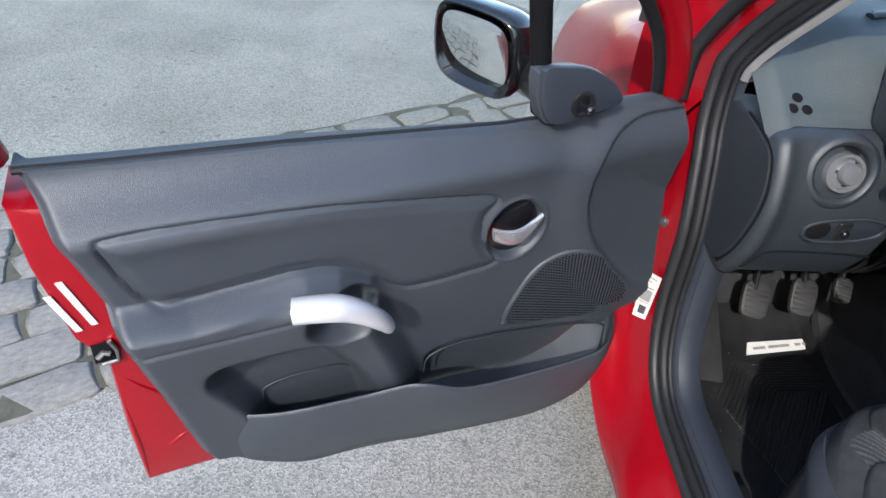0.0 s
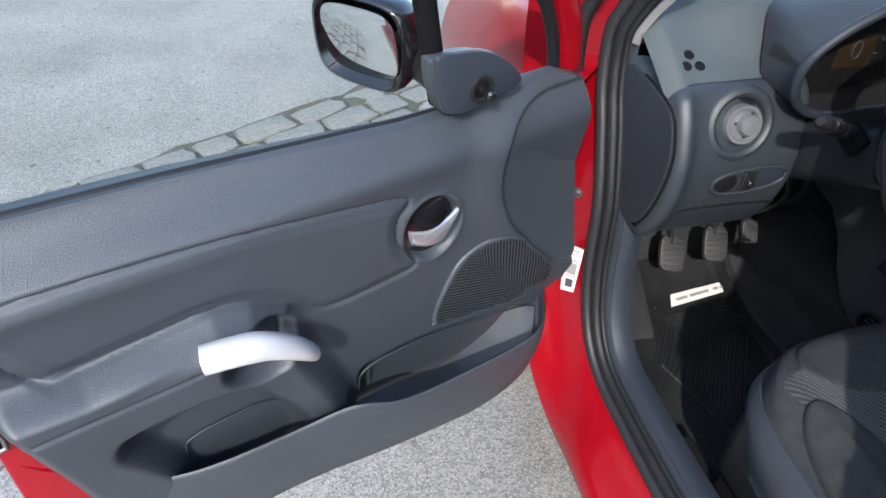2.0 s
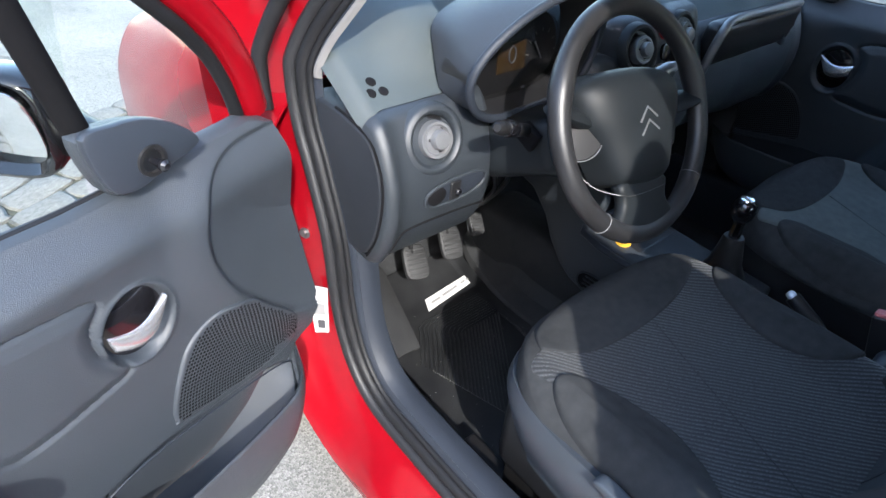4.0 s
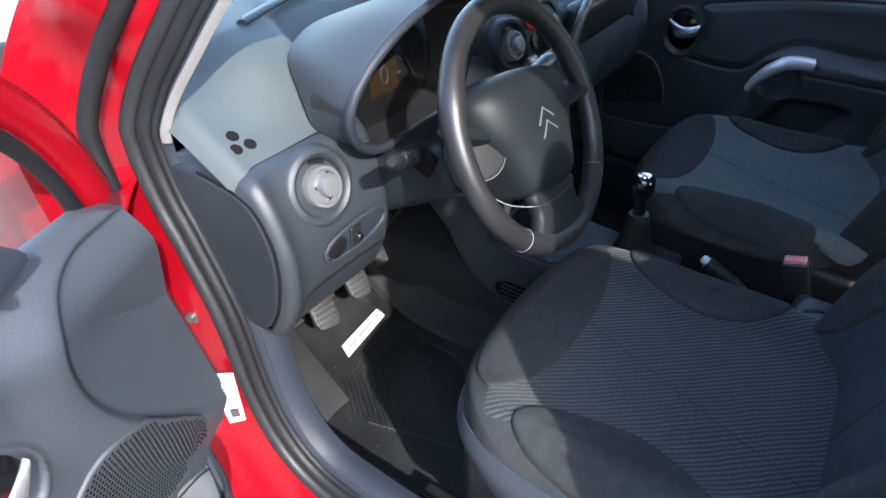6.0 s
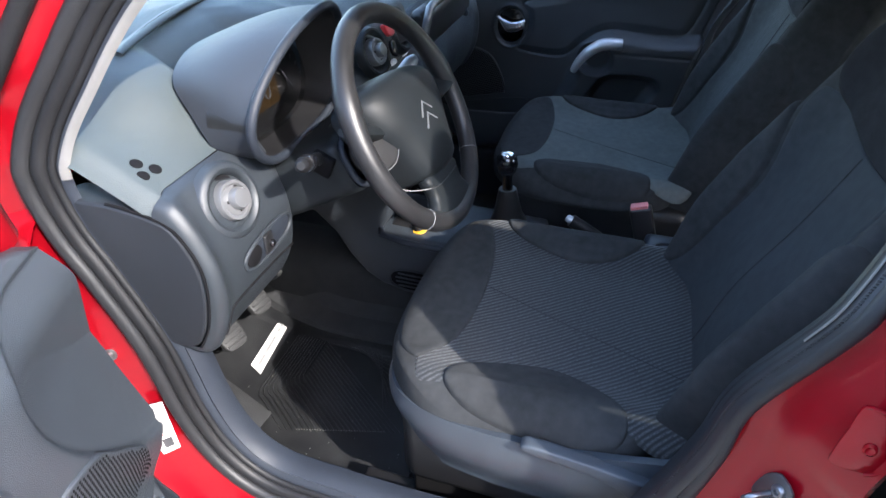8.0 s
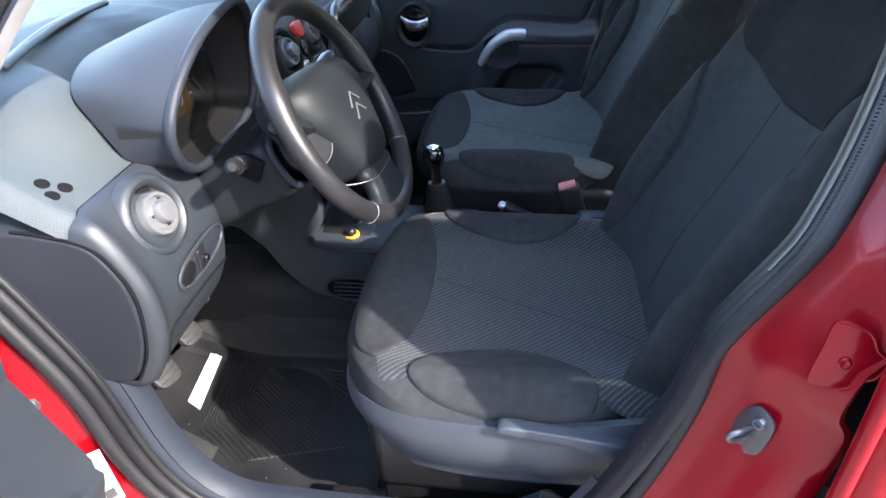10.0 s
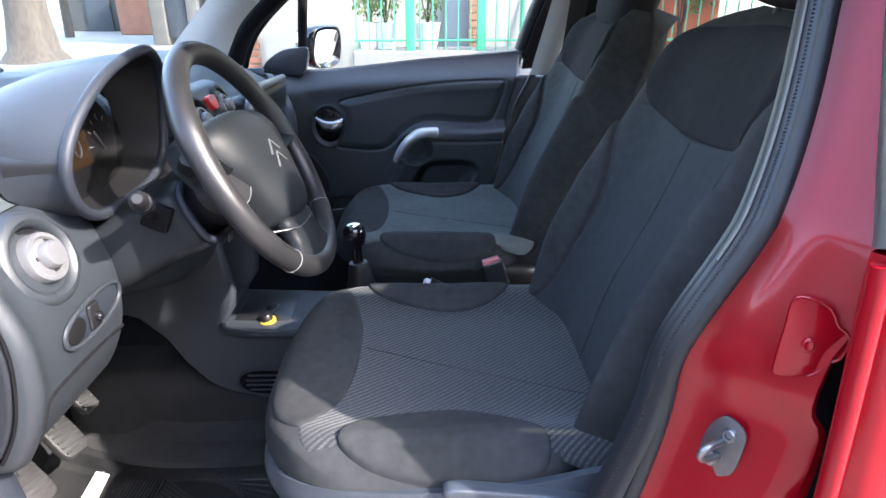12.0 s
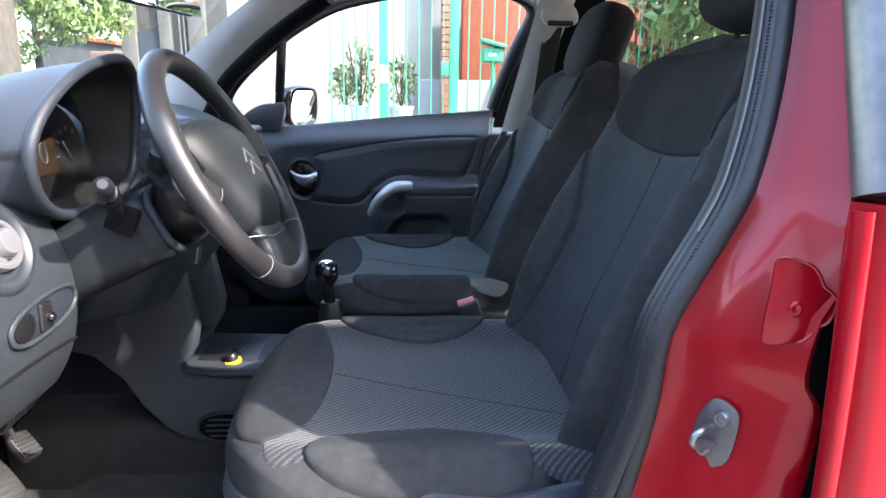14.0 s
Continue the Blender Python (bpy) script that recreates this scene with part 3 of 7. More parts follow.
def lining(place):
    """The moulded door lining: a relief over its outline, with armrest, padded insert and pocket recess."""
    nu, nv = 240, 220
    s, t = np.meshgrid(np.linspace(0, 1, nu + 1), np.linspace(0, 1, nv + 1), indexing="ij")
    belt, foot, rear = np.array(BELT), np.array(FOOT), np.array(REAR)
    u = s * 0.87
    for _ in range(14):
        lo = np.interp(u, foot[:, 0], foot[:, 1])
        hi = np.interp(u, belt[:, 0], belt[:, 1])
        z = lo + (hi - lo) * t
        first = np.interp(z, [0.60, 0.64, 0.78, 0.925, 0.97], [-0.02, -0.045, -0.037, -0.021, -0.012])
        u = first + s * (np.interp(z, rear[:, 1], rear[:, 0]) - first)
    w = -0.050 * step(z, 0.90, 1.004) ** 1.5
    w += 0.010 * np.exp(-((z - 0.938) / 0.022) ** 2) * step(u, 0.16, 0.30)
    f = sdf(spline(FRONT, 60, True), u, z)
    w += 0.010 * step(-f, -0.07, -0.004) - 0.008 * step(-f, -0.003, 0.008) - 0.22 * np.maximum(-f, 0)
    i = sdf(spline(INSERT, 90, True), u, z)
    w += 0.005 * step(-i, 0.002, 0.022) - 0.0045 * np.exp(-(i / 0.003) ** 2)
    a = sdf(ARM, u, z)
    cliff = step(-a, -0.006, 0.026)
    soft = step(-a, -0.014, 0.042)
    top = step(u, 0.60, 0.72)
    w += 0.046 * (cliff * top + soft * (1 - top))
    w -= 0.012 * step(-z, -0.78, -0.66) * step(u, 0.45, 0.55)
    w -= 0.003 * np.exp(-((z - 0.787) / 0.003) ** 2) * step(u, 0.60, 0.63)
    hole = np.hypot((u - 0.556) / 0.056, (z - 0.764) / 0.043)
    w -= 0.040 * step(-hole, -1.06, -0.62)
    pl = sdf(spline(RECESS, 60, True), u, z)
    w -= 0.042 * step(-pl, -0.008, 0.026)
    fb = sdf(spline(FRONTBIN, 60, True), u, z)
    w -= 0.023 * step(-fb, 0.0, 0.012)
    esc = np.hypot((u - 0.281) / 0.048, (z - 0.827) / 0.054)
    w -= 0.018 * step(-esc, -1.02, -0.80) - 0.003 * np.exp(-((esc - 1.08) / 0.05) ** 2)
    edge = (1 - s) * 0.87
    w -= 0.016 * (1 - step(edge, 0.0, 0.014))
    bm, vs = build_mesh([[place(u[p, q], z[p, q], w[p, q]) for q in range(nv + 1)] for p in range(nu + 1)])
    rim = [vs[p][0] for p in range(nu + 1)] + [vs[nu][q] for q in range(1, nv + 1)] + [vs[p][nv] for p in range(nu - 1, -1, -1)] + [vs[0][q] for q in range(nv - 1, 0, -1)]
    back = [bm.verts.new(v.co + (place(0, 0, -0.03) - place(0, 0, 0)) * 1.0) for v in rim]
    for k in range(len(rim)):
        bm.faces.new((rim[k], back[k], back[(k + 1) % len(rim)], rim[(k + 1) % len(rim)]))
    return bm


def pocket_wall(place):
    """The outer wall of both map pockets, from the inner side over the rounded lip down to the foot."""
    n = 90
    lip, base = spline(LIP, n), spline(BASE, n)
    rows = []
    for k in range(n + 1):
        (lu, lz, lw), (bu, bz, bw) = lip[k], base[k]
        thick = min(0.008, max(lw, 0.0) * 0.3)
        row = [(bu, bz + 0.01, max(bw - 0.02, -0.01)), (lu, lz - 0.06, lw - thick * 1.4), (lu, lz - 0.008, lw - thick), (lu, lz - 0.001, lw - thick * 0.8), (lu, lz + 0.001, lw - thick * 0.4), (lu, lz - 0.001, lw - thick * 0.05), (lu, lz - 0.006, lw)]
        for j in range(1, 9):
            f = j / 9
            row.append((lu + (bu - lu) * f, lz - 0.006 + (bz + 0.012 - lz + 0.006) * f, lw + (bw - lw) * f + 0.004 * math.sin(math.pi * f)))
        row += [(bu, bz + 0.004, bw - 0.002), (bu, bz, bw - 0.010), (bu, bz + 0.002, bw - 0.03), (bu, bz + 0.02, -0.02)]
        rows.append([place(*q) for q in row])
    return build_mesh(rows)[0]


def plate(outline, place, w, depth, bevel=0.003):
    """A plate given by its outline in (u, z) on a door, its face at w."""
    o, a, c, up = place(0, 0, w), place(1, 0, w), place(0, 0, w + 1), Vector((0, 0, 1))
    m = Matrix((tuple(a - o), tuple(up), tuple(c - o))).transposed().to_4x4()
    cu, cz = sum(q[0] for q in outline) / len(outline), sum(q[1] for q in outline) / len(outline)
    m.translation = place(cu, cz, w) - (a - o) * cu - up * cz
    return slab(outline, m, depth, bevel)


def car_door(place, at, label, driver):
    door = thing("front_door", at, label, "car door")
    part("lining", lining(place), PLASTIC, door, "grained dark grey plastic lining with map pockets", angle=60)
    part("pocket_wall", pocket_wall(place), PLASTIC, door, "moulded map pocket wall with a rounded lip", angle=60)
    for w0, pts in ((-0.004, [(0.676, 0.550), (0.676, 0.606), (0.664, 0.622), (0.625, 0.628), (0.560, 0.625), (0.530, 0.606)]), (0.009, [(0.418, 0.566), (0.412, 0.600), (0.370, 0.613), (0.317, 0.612), (0.262, 0.605), (0.140, 0.582), (0.073, 0.564), (0.045, 0.546)])):
        part("pocket_seam", tube([place(q[0], q[1], w0) for q in spline(pts, 24)], 0.0016, 6), BLUEGREY, door)
    shell = [(0.05, 0.52), (0.08, 0.42), (0.30, 0.38), (0.70, 0.40), (0.756, 0.419), (0.873, 0.42), (0.871, 0.56), (0.861, 0.713), (0.887, 0.762), (0.899, 0.885), (0.898, 0.97), (0.87, 0.965), (0.5, 0.93), (0.05, 0.90)]
    part("door_shell", plate(shell, place, -0.040, 0.10, 0.010), RED, door, "glossy red painted door skin")
    # window frame
    rear_u = (0.95, 0.93, 0.905) if driver else (0.985, 0.938, 0.872)
    arch = spline([(0.008, 0.955), (0.032, 1.020), (0.064, 1.079), (0.099, 1.122), (0.132, 1.155), (0.20, 1.215), (0.30, 1.29), (0.44, 1.36), (0.70, 1.41), (0.90, 1.40), (rear_u[0], 1.335), (rear_u[1], 1.19), (rear_u[2], 0.985)], 60)

    def lean_w(z):
        return -0.068 + 0.19 * (z - 1.0)

    # the passenger's red frame is coloured black to stand for its shade
    part("window_frame", tube([place(u - 0.035 * (1 - k / 60), z + 0.02, lean_w(z) - 0.012) for k, (u, z) in enumerate(arch)], 0.024, 10), RED if driver else RUBBER, door, "red painted window frame" if driver else "red window frame blackened for cabin shade")
    part("window_seal", tube([place(u, z, lean_w(z)) for u, z in arch], 0.0095, 8), RUBBER if driver else MATTEBLACK, door, "black rubber window channel")
    if not driver:
        edge = spline([(0.985, 1.35), (0.938, 1.19), (0.885, 1.02), (0.872, 0.96)], 20)
        part("frame_post", thicken(grid(lambda a, b: place(edge[round(a * 20)][0] + 0.046 * b, edge[round(a * 20)][1], lean_w(edge[round(a * 20)][1]) + 0.010 - 0.012 * b), 20, 4), 0.012), MATTEBLACK, door, "black rear post of the window frame")
        part("post_edge", tube([place(q[0] + 0.046, q[1], lean_w(q[1]) + 0.004) for q in edge], 0.006, 8), RED, door, "dark red painted edge")
    part("waist_seal", tube([place(u, z - 0.002, -0.060) for u, z in spline(BELT[3:], 30)], 0.005, 8), RUBBER, door, "black rubber waist strip")
    part("window_divider", tube([place((0.237 + 0.306 * (z - 1.0)) if driver else (0.204 + 0.12 * (z - 1.0)), z, lean_w(z) + 0.004) for z in (0.985, 1.07, 1.16, 1.27, 1.36)], 0.0145, 8), MATTEBLACK, door, "black window divider bar")

    def pane(a, b):
        u = 0.25 + 0.66 * a
        top = np.interp(u, [q[0] for q in arch], [q[1] for q in arch]) if u < 0.88 else 1.42
        z = 0.955 + (top - 0.955) * b
        return place(u, z, lean_w(z) - 0.004)

    def quarter(a, b):
        z = 0.955 + 0.29 * b
        lo = np.interp(z, [0.955, 1.079, 1.155, 1.25], [0.008, 0.064, 0.132, 0.25])
        hi = (0.237 + 0.306 * (z - 1.0)) if driver else (0.204 + 0.12 * (z - 1.0))
        return place(lo + (hi - lo) * a, z, lean_w(z) - 0.004)

    for fn, lab in ((pane, "greenish clear window glass"), (quarter, "fixed quarter light glass")):
        g = part("window_pane", grid(fn, 16, 6), DOORGLASS, door, lab)
        g.visible_shadow = False
    # mirror corner cover and its adjusting knob
    back = 0.0 if driver else 0.045
    cover = [(0.277, 1.070), (0.262, 1.005), (0.232, 0.990), (0.19, 0.999), (0.138, 1.012), (0.160, 1.042), (0.200, 1.066), (0.24, 1.073)]
    cover = [(q[0] - back, q[1] - (0.0 if driver else 0.026)) for q in cover]
    trim = part("mirror_cover", plate(spline(cover, 32, True), place, -0.008, 0.014, 0.004), SMOOTH, door, "smooth grey mirror corner cover")
    part("cover_ledge", plate(spline([(q[0] - 0.004, q[1] - 0.010) for q in cover], 32, True), place, -0.024, 0.03, 0.006), PLASTIC, trim)
    if driver:
        part("knob_cup", lathe([(0.0190, 0.0), (0.0185, 0.003), (0.014, 0.003), (0.011, -0.004)], facing(place(0.207, 1.018, -0.008), place(0, 0, 1) - place(0, 0, 0))), BLACK, trim)
        part("adjusting_knob", lathe([(0.004, 0.0), (0.005, 0.012), (0.007, 0.016), (0.007, 0.021), (0.004, 0.024)], facing(place(0.207, 1.018, -0.008), place(0, 0, 1) - place(0, 0, 0))), GLOSSBLACK, trim, "small black mirror knob")
    # outside mirror, its glass turned towards the driver
    o = place(0.254, 1.003 if driver else 1.030, -0.25)
    eu, ew = place(1, 0, 0) - place(0, 0, 0), place(0, 0, 1) - place(0, 0, 0)
    nrm = (eu * 0.90 + ew * 0.43 - Vector((0, 0, 0.04))).normalized()
    side = (eu * 0.43 - ew * 0.90).normalized()
    up = nrm.cross(side)
    if up.z < 0:
        up = -up
    mm = Matrix((tuple(side), tuple(up), tuple(nrm))).transposed().to_4x4()
    mm.translation = o
    face = spline([(0.098, 0.0), (0.093, 0.042), (0.066, 0.062), (0.0, 0.066), (-0.066, 0.062), (-0.094, 0.042), (-0.10, 0.0), (-0.094, -0.042), (-0.066, -0.062), (0.0, -0.066), (0.062, -0.060), (0.090, -0.040)], 40, True)

    def bowl(a, b):
        q = face[round(a * 40) % 40]
        f, h = ((0.80, -0.010), (0.86, -0.004), (0.93, 0.004), (1.0, 0.002), (1.03, -0.012), (1.0, -0.04), (0.86, -0.075), (0.5, -0.10), (0.0, -0.108))[round(b * 8)]
        return mm @ Vector((q[0] * f * 0.85, q[1] * f * 1.05, h))

    mirror = part("mirror_housing", grid(bowl, 40, 8, close_u=True), GLOSSBLACK, door, "black outside mirror housing", angle=70)
    part("mirror_glass", slab([(q[0] * 0.69 + 0.001, q[1] * 0.855) for q in face], mm @ pose(0, 0, -0.002, 8, 0, 0), 0.004, 0.001), MIRROR, mirror, "clear mirror glass")
    part("mirror_arm", tube([place(0.19, 0.985, -0.05), mm @ Vector((-0.085, -0.03, -0.05)), mm @ Vector((-0.04, -0.02, -0.06))], [0.030, 0.030, 0.04], 10), BLACK, mirror)
    # opening lever
    nrm = place(0, 0, 1) - place(0, 0, 0)
    rec = part("lever_recess", plate(ellipse(0.047, 0.052, 36, 0.280, 0.826), place, -0.012, 0.010, 0.003), GLOSSBLACK, door, "dark oval lever recess")
    upper = spline([(0.331, 0.853), (0.310, 0.846), (0.290, 0.843), (0.270, 0.846), (0.246, 0.856)], 20)
    lower = spline([(0.327, 0.828), (0.306, 0.818), (0.285, 0.815), (0.266, 0.821), (0.243, 0.850)], 20)

    def wing(a, b):
        """The lever: a broad curved wing across its cup, open to fingers behind."""
        k, q = round(a * 20), 2 * math.pi * b
        (u0, z0), (u1, z1) = upper[k], lower[k]
        f, h = 0.5 - 0.5 * math.cos(q), math.sin(q)
        return place(u0 + (u1 - u0) * f, z0 + (z1 - z0) * f, 0.006 + 0.012 * math.sin(math.pi * min(1.0, 0.25 + 0.75 * a)) + (0.006 if h > 0 else 0.003) * h)

    bm = grid(wing, 20, 20, close_v=True)
    bmesh.ops.holes_fill(bm, edges=[e for e in bm.edges if e.is_boundary])
    part("opening_lever", bm, SATIN, rec, "chrome inner opening lever")
    # pull handle
    path = spline([(0.626, 0.812, 0.046), (0.595, 0.814, 0.054), (0.565, 0.809, 0.058), (0.535, 0.790, 0.058), (0.510, 0.762, 0.052), (0.496, 0.735, 0.040)], 24)
    part("pull_handle", tube([place(*q) for q in path], [float(np.interp(k, [0, 8, 16, 24], [0.0195, 0.0205, 0.0175, 0.0125])) for k in range(25)], 14, flat=0.85), SILVER, door, "silver painted curved pull handle")
    # loudspeaker grille
    spk = spline([(0.274, 0.628), (0.270, 0.664), (0.235, 0.734), (0.191, 0.759), (0.157, 0.763), (0.112, 0.748), (0.086, 0.718), (0.040, 0.668), (0.024, 0.640), (0.030, 0.590), (0.095, 0.584), (0.257, 0.618)], 72, True)
    front = spline(FRONT, 60, True)

    def swell(u, z):
        """Height of the lining round the grille, held level past the front pad's edge."""
        f = float(sdf(front, np.array([u]), np.array([z]))[0])
        return 0.010 * float(step(np.array(min(-f, -0.002)), -0.07, -0.004))

    mid = sum(spk) / len(spk)

    def skin(a, b):
        f, h = ((1.0, -0.012), (1.0, 0.001), (0.985, 0.0035), (0.95, 0.0042), (0.8, 0.0045), (0.6, 0.0045), (0.4, 0.0045), (0.2, 0.0045), (0.0, 0.0045))[round(b * 8)]
        u, z = mid + (spk[round(a * 72) % 72] - mid) * f
        return place(u, z, swell(u, z) + h)

    gr = part("speaker_grille", grid(skin, 72, 8, close_u=True), PLASTIC, door, "perforated dark speaker grille", angle=60)
    dots = bmesh.new()
    o = place(0, 0, 0)
    au, aw, az = place(1, 0, 0) - o, place(0, 0, 1) - o, Vector((0, 0, 1))
    rr, tt = [], []
    for k in range(46):
        rad = 0.012 + 0.0056 * k
        m = int(3.2 * rad / 0.0060)
        rr += [rad] * m
        tt += [-0.2 + (j + 0.5 * (k % 2)) * 0.0060 / rad for j in range(m)]
    us, zs = 0.070 + np.array(rr) * np.cos(tt), 0.598 + np.array(rr) * np.sin(tt)
    ok = sdf(spk, us, zs) < -0.006
    for u, z in zip(us[ok], zs[ok]):
        c = o + aw * (swell(u, z) + 0.0052)
        dots.faces.new([dots.verts.new(c + au * (u + 0.0023 * math.cos(a)) + az * (z + 0.0023 * math.sin(a))) for a in (0, 1.05, 2.09, 3.14, 4.19, 5.24)])
    tagged(part("grille_holes", dots, MATTEBLACK, gr, smooth=False), kind="stuff")
    return door


driver_door = car_door(D, tuple(D(0, 0.4)), "open red front door with dark grey lining", True)
car_door(P, tuple(P(0, 0.4)), "closed front passenger door with dark grey lining", False)

# white edge labels and latch on the open door
for (a, b), (c, d) in (((0.876, 0.861), (0.857, 0.785)), ((0.893, 0.843), (0.876, 0.779))):
    part("edge_label", plate([(a - 0.004, b), (a + 0.004, b), (c + 0.004, d), (c - 0.004, d)], D, -0.0375, 0.002, 0), WHITE, driver_door, "white paper strip label", smooth=False)
# pressed creases in the red flap below the latch
for pts in ([(0.832, 0.492), (0.812, 0.508), (0.789, 0.523)], [(0.858, 0.690), (0.835, 0.650), (0.808, 0.612), (0.788, 0.545)], [(0.862, 0.62), (0.864, 0.52), (0.868, 0.43)]):
    part("pressed_crease", tube([D(u, z, -0.0425) for u, z in spline(pts, 14)], [0.0005 + 0.0045 * math.sin(math.pi * k / 14) for k in range(15)], 10), RED, driver_door, "pressed crease in the red door edge")
latch = part("door_latch", plate([(0.847, 0.716), (0.874, 0.716), (0.872, 0.748), (0.850, 0.752)], D, -0.0365, 0.012, 0.002), MATTEBLACK, driver_door, "dark door latch opening")
part("latch_plate", tube([D(u, z, -0.036) for u, z in ((0.849, 0.753), (0.844, 0.735), (0.846, 0.716), (0.866, 0.713))], 0.0032, 8), STEEL, latch, "bright steel latch plate edge")
part("latch_claw", tube([D(u, z, -0.035) for u, z in ((0.868, 0.728), (0.860, 0.736), (0.853, 0.732))], 0.004, 8), STEEL, latch, "steel latch claw")

# ---------------------------------------------------------------- dashboard
dash = thing("dashboard", (0, 1.1, 0.72), "dark grey moulded dashboard with round air vents", "dashboard")
HIGH = [(0.872, 0.986), (0.884, 0.991), (0.902, 1.006), (0.932, 1.039), (0.962, 1.066), (0.99, 1.083), (1.04, 1.094), (1.10, 1.098), (1.25, 1.088), (1.42, 1.060)]
EASY = [(0.872, 0.985), (0.893, 0.999), (0.93, 1.021), (0.97, 1.044), (1.03, 1.066), (1.10, 1.078), (1.25, 1.075), (1.42, 1.055)]
FACE = [(0.872, 0.986), (0.862, 0.9845), (0.849, 0.979), (0.838, 0.966), (0.8235, 0.938), (0.808, 0.890), (0.805, 0.850), (0.809, 0.810), (0.821, 0.772), (0.839, 0.738), (0.853, 0.722), (0.875, 0.716), (0.94, 0.718), (1.05, 0.72)]


def dash_shift(x):
    """The facia steps back behind the wheel and comes forward in the middle."""
    mid = float(step(np.array(-abs(x + 0.325)), -0.145, -0.085))
    centre = float(step(np.array(-abs(x)), -0.22, -0.12))
    ends = -0.010 * float(step(np.array(abs(x)), 0.40, 0.48)) - 0.010 * float(step(np.array(abs(x)), 0.648, 0.674))
    return 0.085 * mid - 0.030 * centre + ends


def dash_height(x, y):
    """The top of the dash over the plan: steep behind the cowl, easier at the ends."""
    k = float(step(np.array(-abs(x + 0.33)), -0.30, -0.19))
    z = k * np.interp(y, *zip(*HIGH)) + (1 - k) * np.interp(y, *zip(*EASY))
    return float(z) - 0.026 * max(0.0, (abs(x) - 0.655) / 0.035) ** 2


def dash_z(x, y):
    """The top of the dash under a point, or far below where there is none."""
    near = 0.872 + dash_shift(x)
    return dash_height(x, 0.872 + (y - near) * (1.42 - 0.872) / (1.42 - near)) if y > near else 0.0


def dash_top(a, b):
    x = -0.69 + 1.38 * a
    near, far = 0.872 + dash_shift(x), 1.42 - 0.30 * (x / 0.69) ** 2
    y = near + (far - near) * b ** 1.3
    z = dash_height(x, 0.872 + (y - near) * (1.42 - 0.872) / (1.42 - near))
    return Vector((x, y, z))


FACELINE = spline(FACE, 48)


def dash_face(a, b):
    x = float(np.interp(a, [0, 0.08, 0.92, 1], [-0.69, -0.660, 0.660, 0.69]))
    y, z = FACELINE[round(b * 48)]
    if b == 0:
        return Vector((x, y + dash_shift(x), dash_height(x, 0.872) - 0.002))
    # rounded over towards the end panel
    e = min(1.0, max(0.0, (abs(x) - 0.668) / 0.022))
    turn = 0.022 * (1 - math.sqrt(1 - e * e))
    dy, dz = 0.90 - y, 0.86 - z
    far = math.hypot(dy, dz)
    return Vector((x, y + dash_shift(x) + turn * dy / far, z + turn * dz / far))


part("dash_top", grid(dash_top, 138, 48), DASHTOP, dash, "soft matt grey-green dash top", angle=80)
part("dash_face", grid(dash_face, 150, 48), FACIA, dash, "dark grey facia", angle=80)
part("seam", tube([(-0.680 + 0.155 * k / 20, 0.8705 + dash_shift(-0.680 + 0.155 * k / 20), dash_height(-0.680 + 0.155 * k / 20, 0.872) - 0.0008) for k in range(21)], 0.0017, 6), MATTEBLACK, dash)


def dash_end(side):
    out = spline([(1.02, 0.955), (0.95, 0.972), (0.885, 0.968), (0.836, 0.955), (0.812, 0.918), (0.804, 0.880), (0.808, 0.830), (0.821, 0.785), (0.846, 0.743), (0.885, 0.733), (0.96, 0.74), (1.02, 0.82)], 60, True)
    m = Matrix(((0, 0, side, side * 0.692), (1, 0, 0, 0), (0, 1, 0, 0), (0, 0, 0, 1)))
    return slab([tuple(q) for q in out], m, 0.05, 0.006, 3)


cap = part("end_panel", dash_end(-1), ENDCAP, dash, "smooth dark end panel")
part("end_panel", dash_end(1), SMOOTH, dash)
groove = spline([(0.925, 0.974), (0.885, 0.970), (0.834, 0.956), (0.808, 0.918), (0.800, 0.880), (0.805, 0.830), (0.818, 0.783), (0.842, 0.740)], 40)
part("panel_groove", tube([(-0.6895, y, z) for y, z in groove], 0.0022, 6), MATTEBLACK, cap)
# joint of the lower panel, running down into the end of the facia
joint = [(-0.425, 0.782), (-0.50, 0.794), (-0.57, 0.798), (-0.632, 0.797), (-0.650, 0.788), (-0.672, 0.760)]
joint = [(x, float(np.interp(-z, [-q[1] for q in FACELINE], [q[0] for q in FACELINE])) + dash_shift(x) - 0.0006, z) for x, z in spline(joint, 40)]
part("panel_joint", tube(joint, 0.0022, 6), MATTEBLACK, dash, "dark joint of the lower facia panel")
# demister slot along the screen
part("demister_slot", tube([(-0.49 + 0.36 * k / 30, 1.035 + 0.075 * math.sin(1.57 * k / 30), dash_height(-0.49 + 0.36 * k / 30, 1.035 + 0.075 * math.sin(1.57 * k / 30)) + 0.003) for k in range(31)], 0.0085, 10, flat=0.6), DASHTOP, dash, "raised rounded demister outlet")
part("slot_gap", tube([(-0.48 + 0.34 * k / 30, 1.045 + 0.075 * math.sin(1.57 * k / 30), dash_height(-0.48 + 0.34 * k / 30, 1.045 + 0.075 * math.sin(1.57 * k / 30)) + 0.003) for k in range(31)], 0.004, 6), BLACK, dash)

VENTN = Vector((-0.08, -0.93, 0.32))


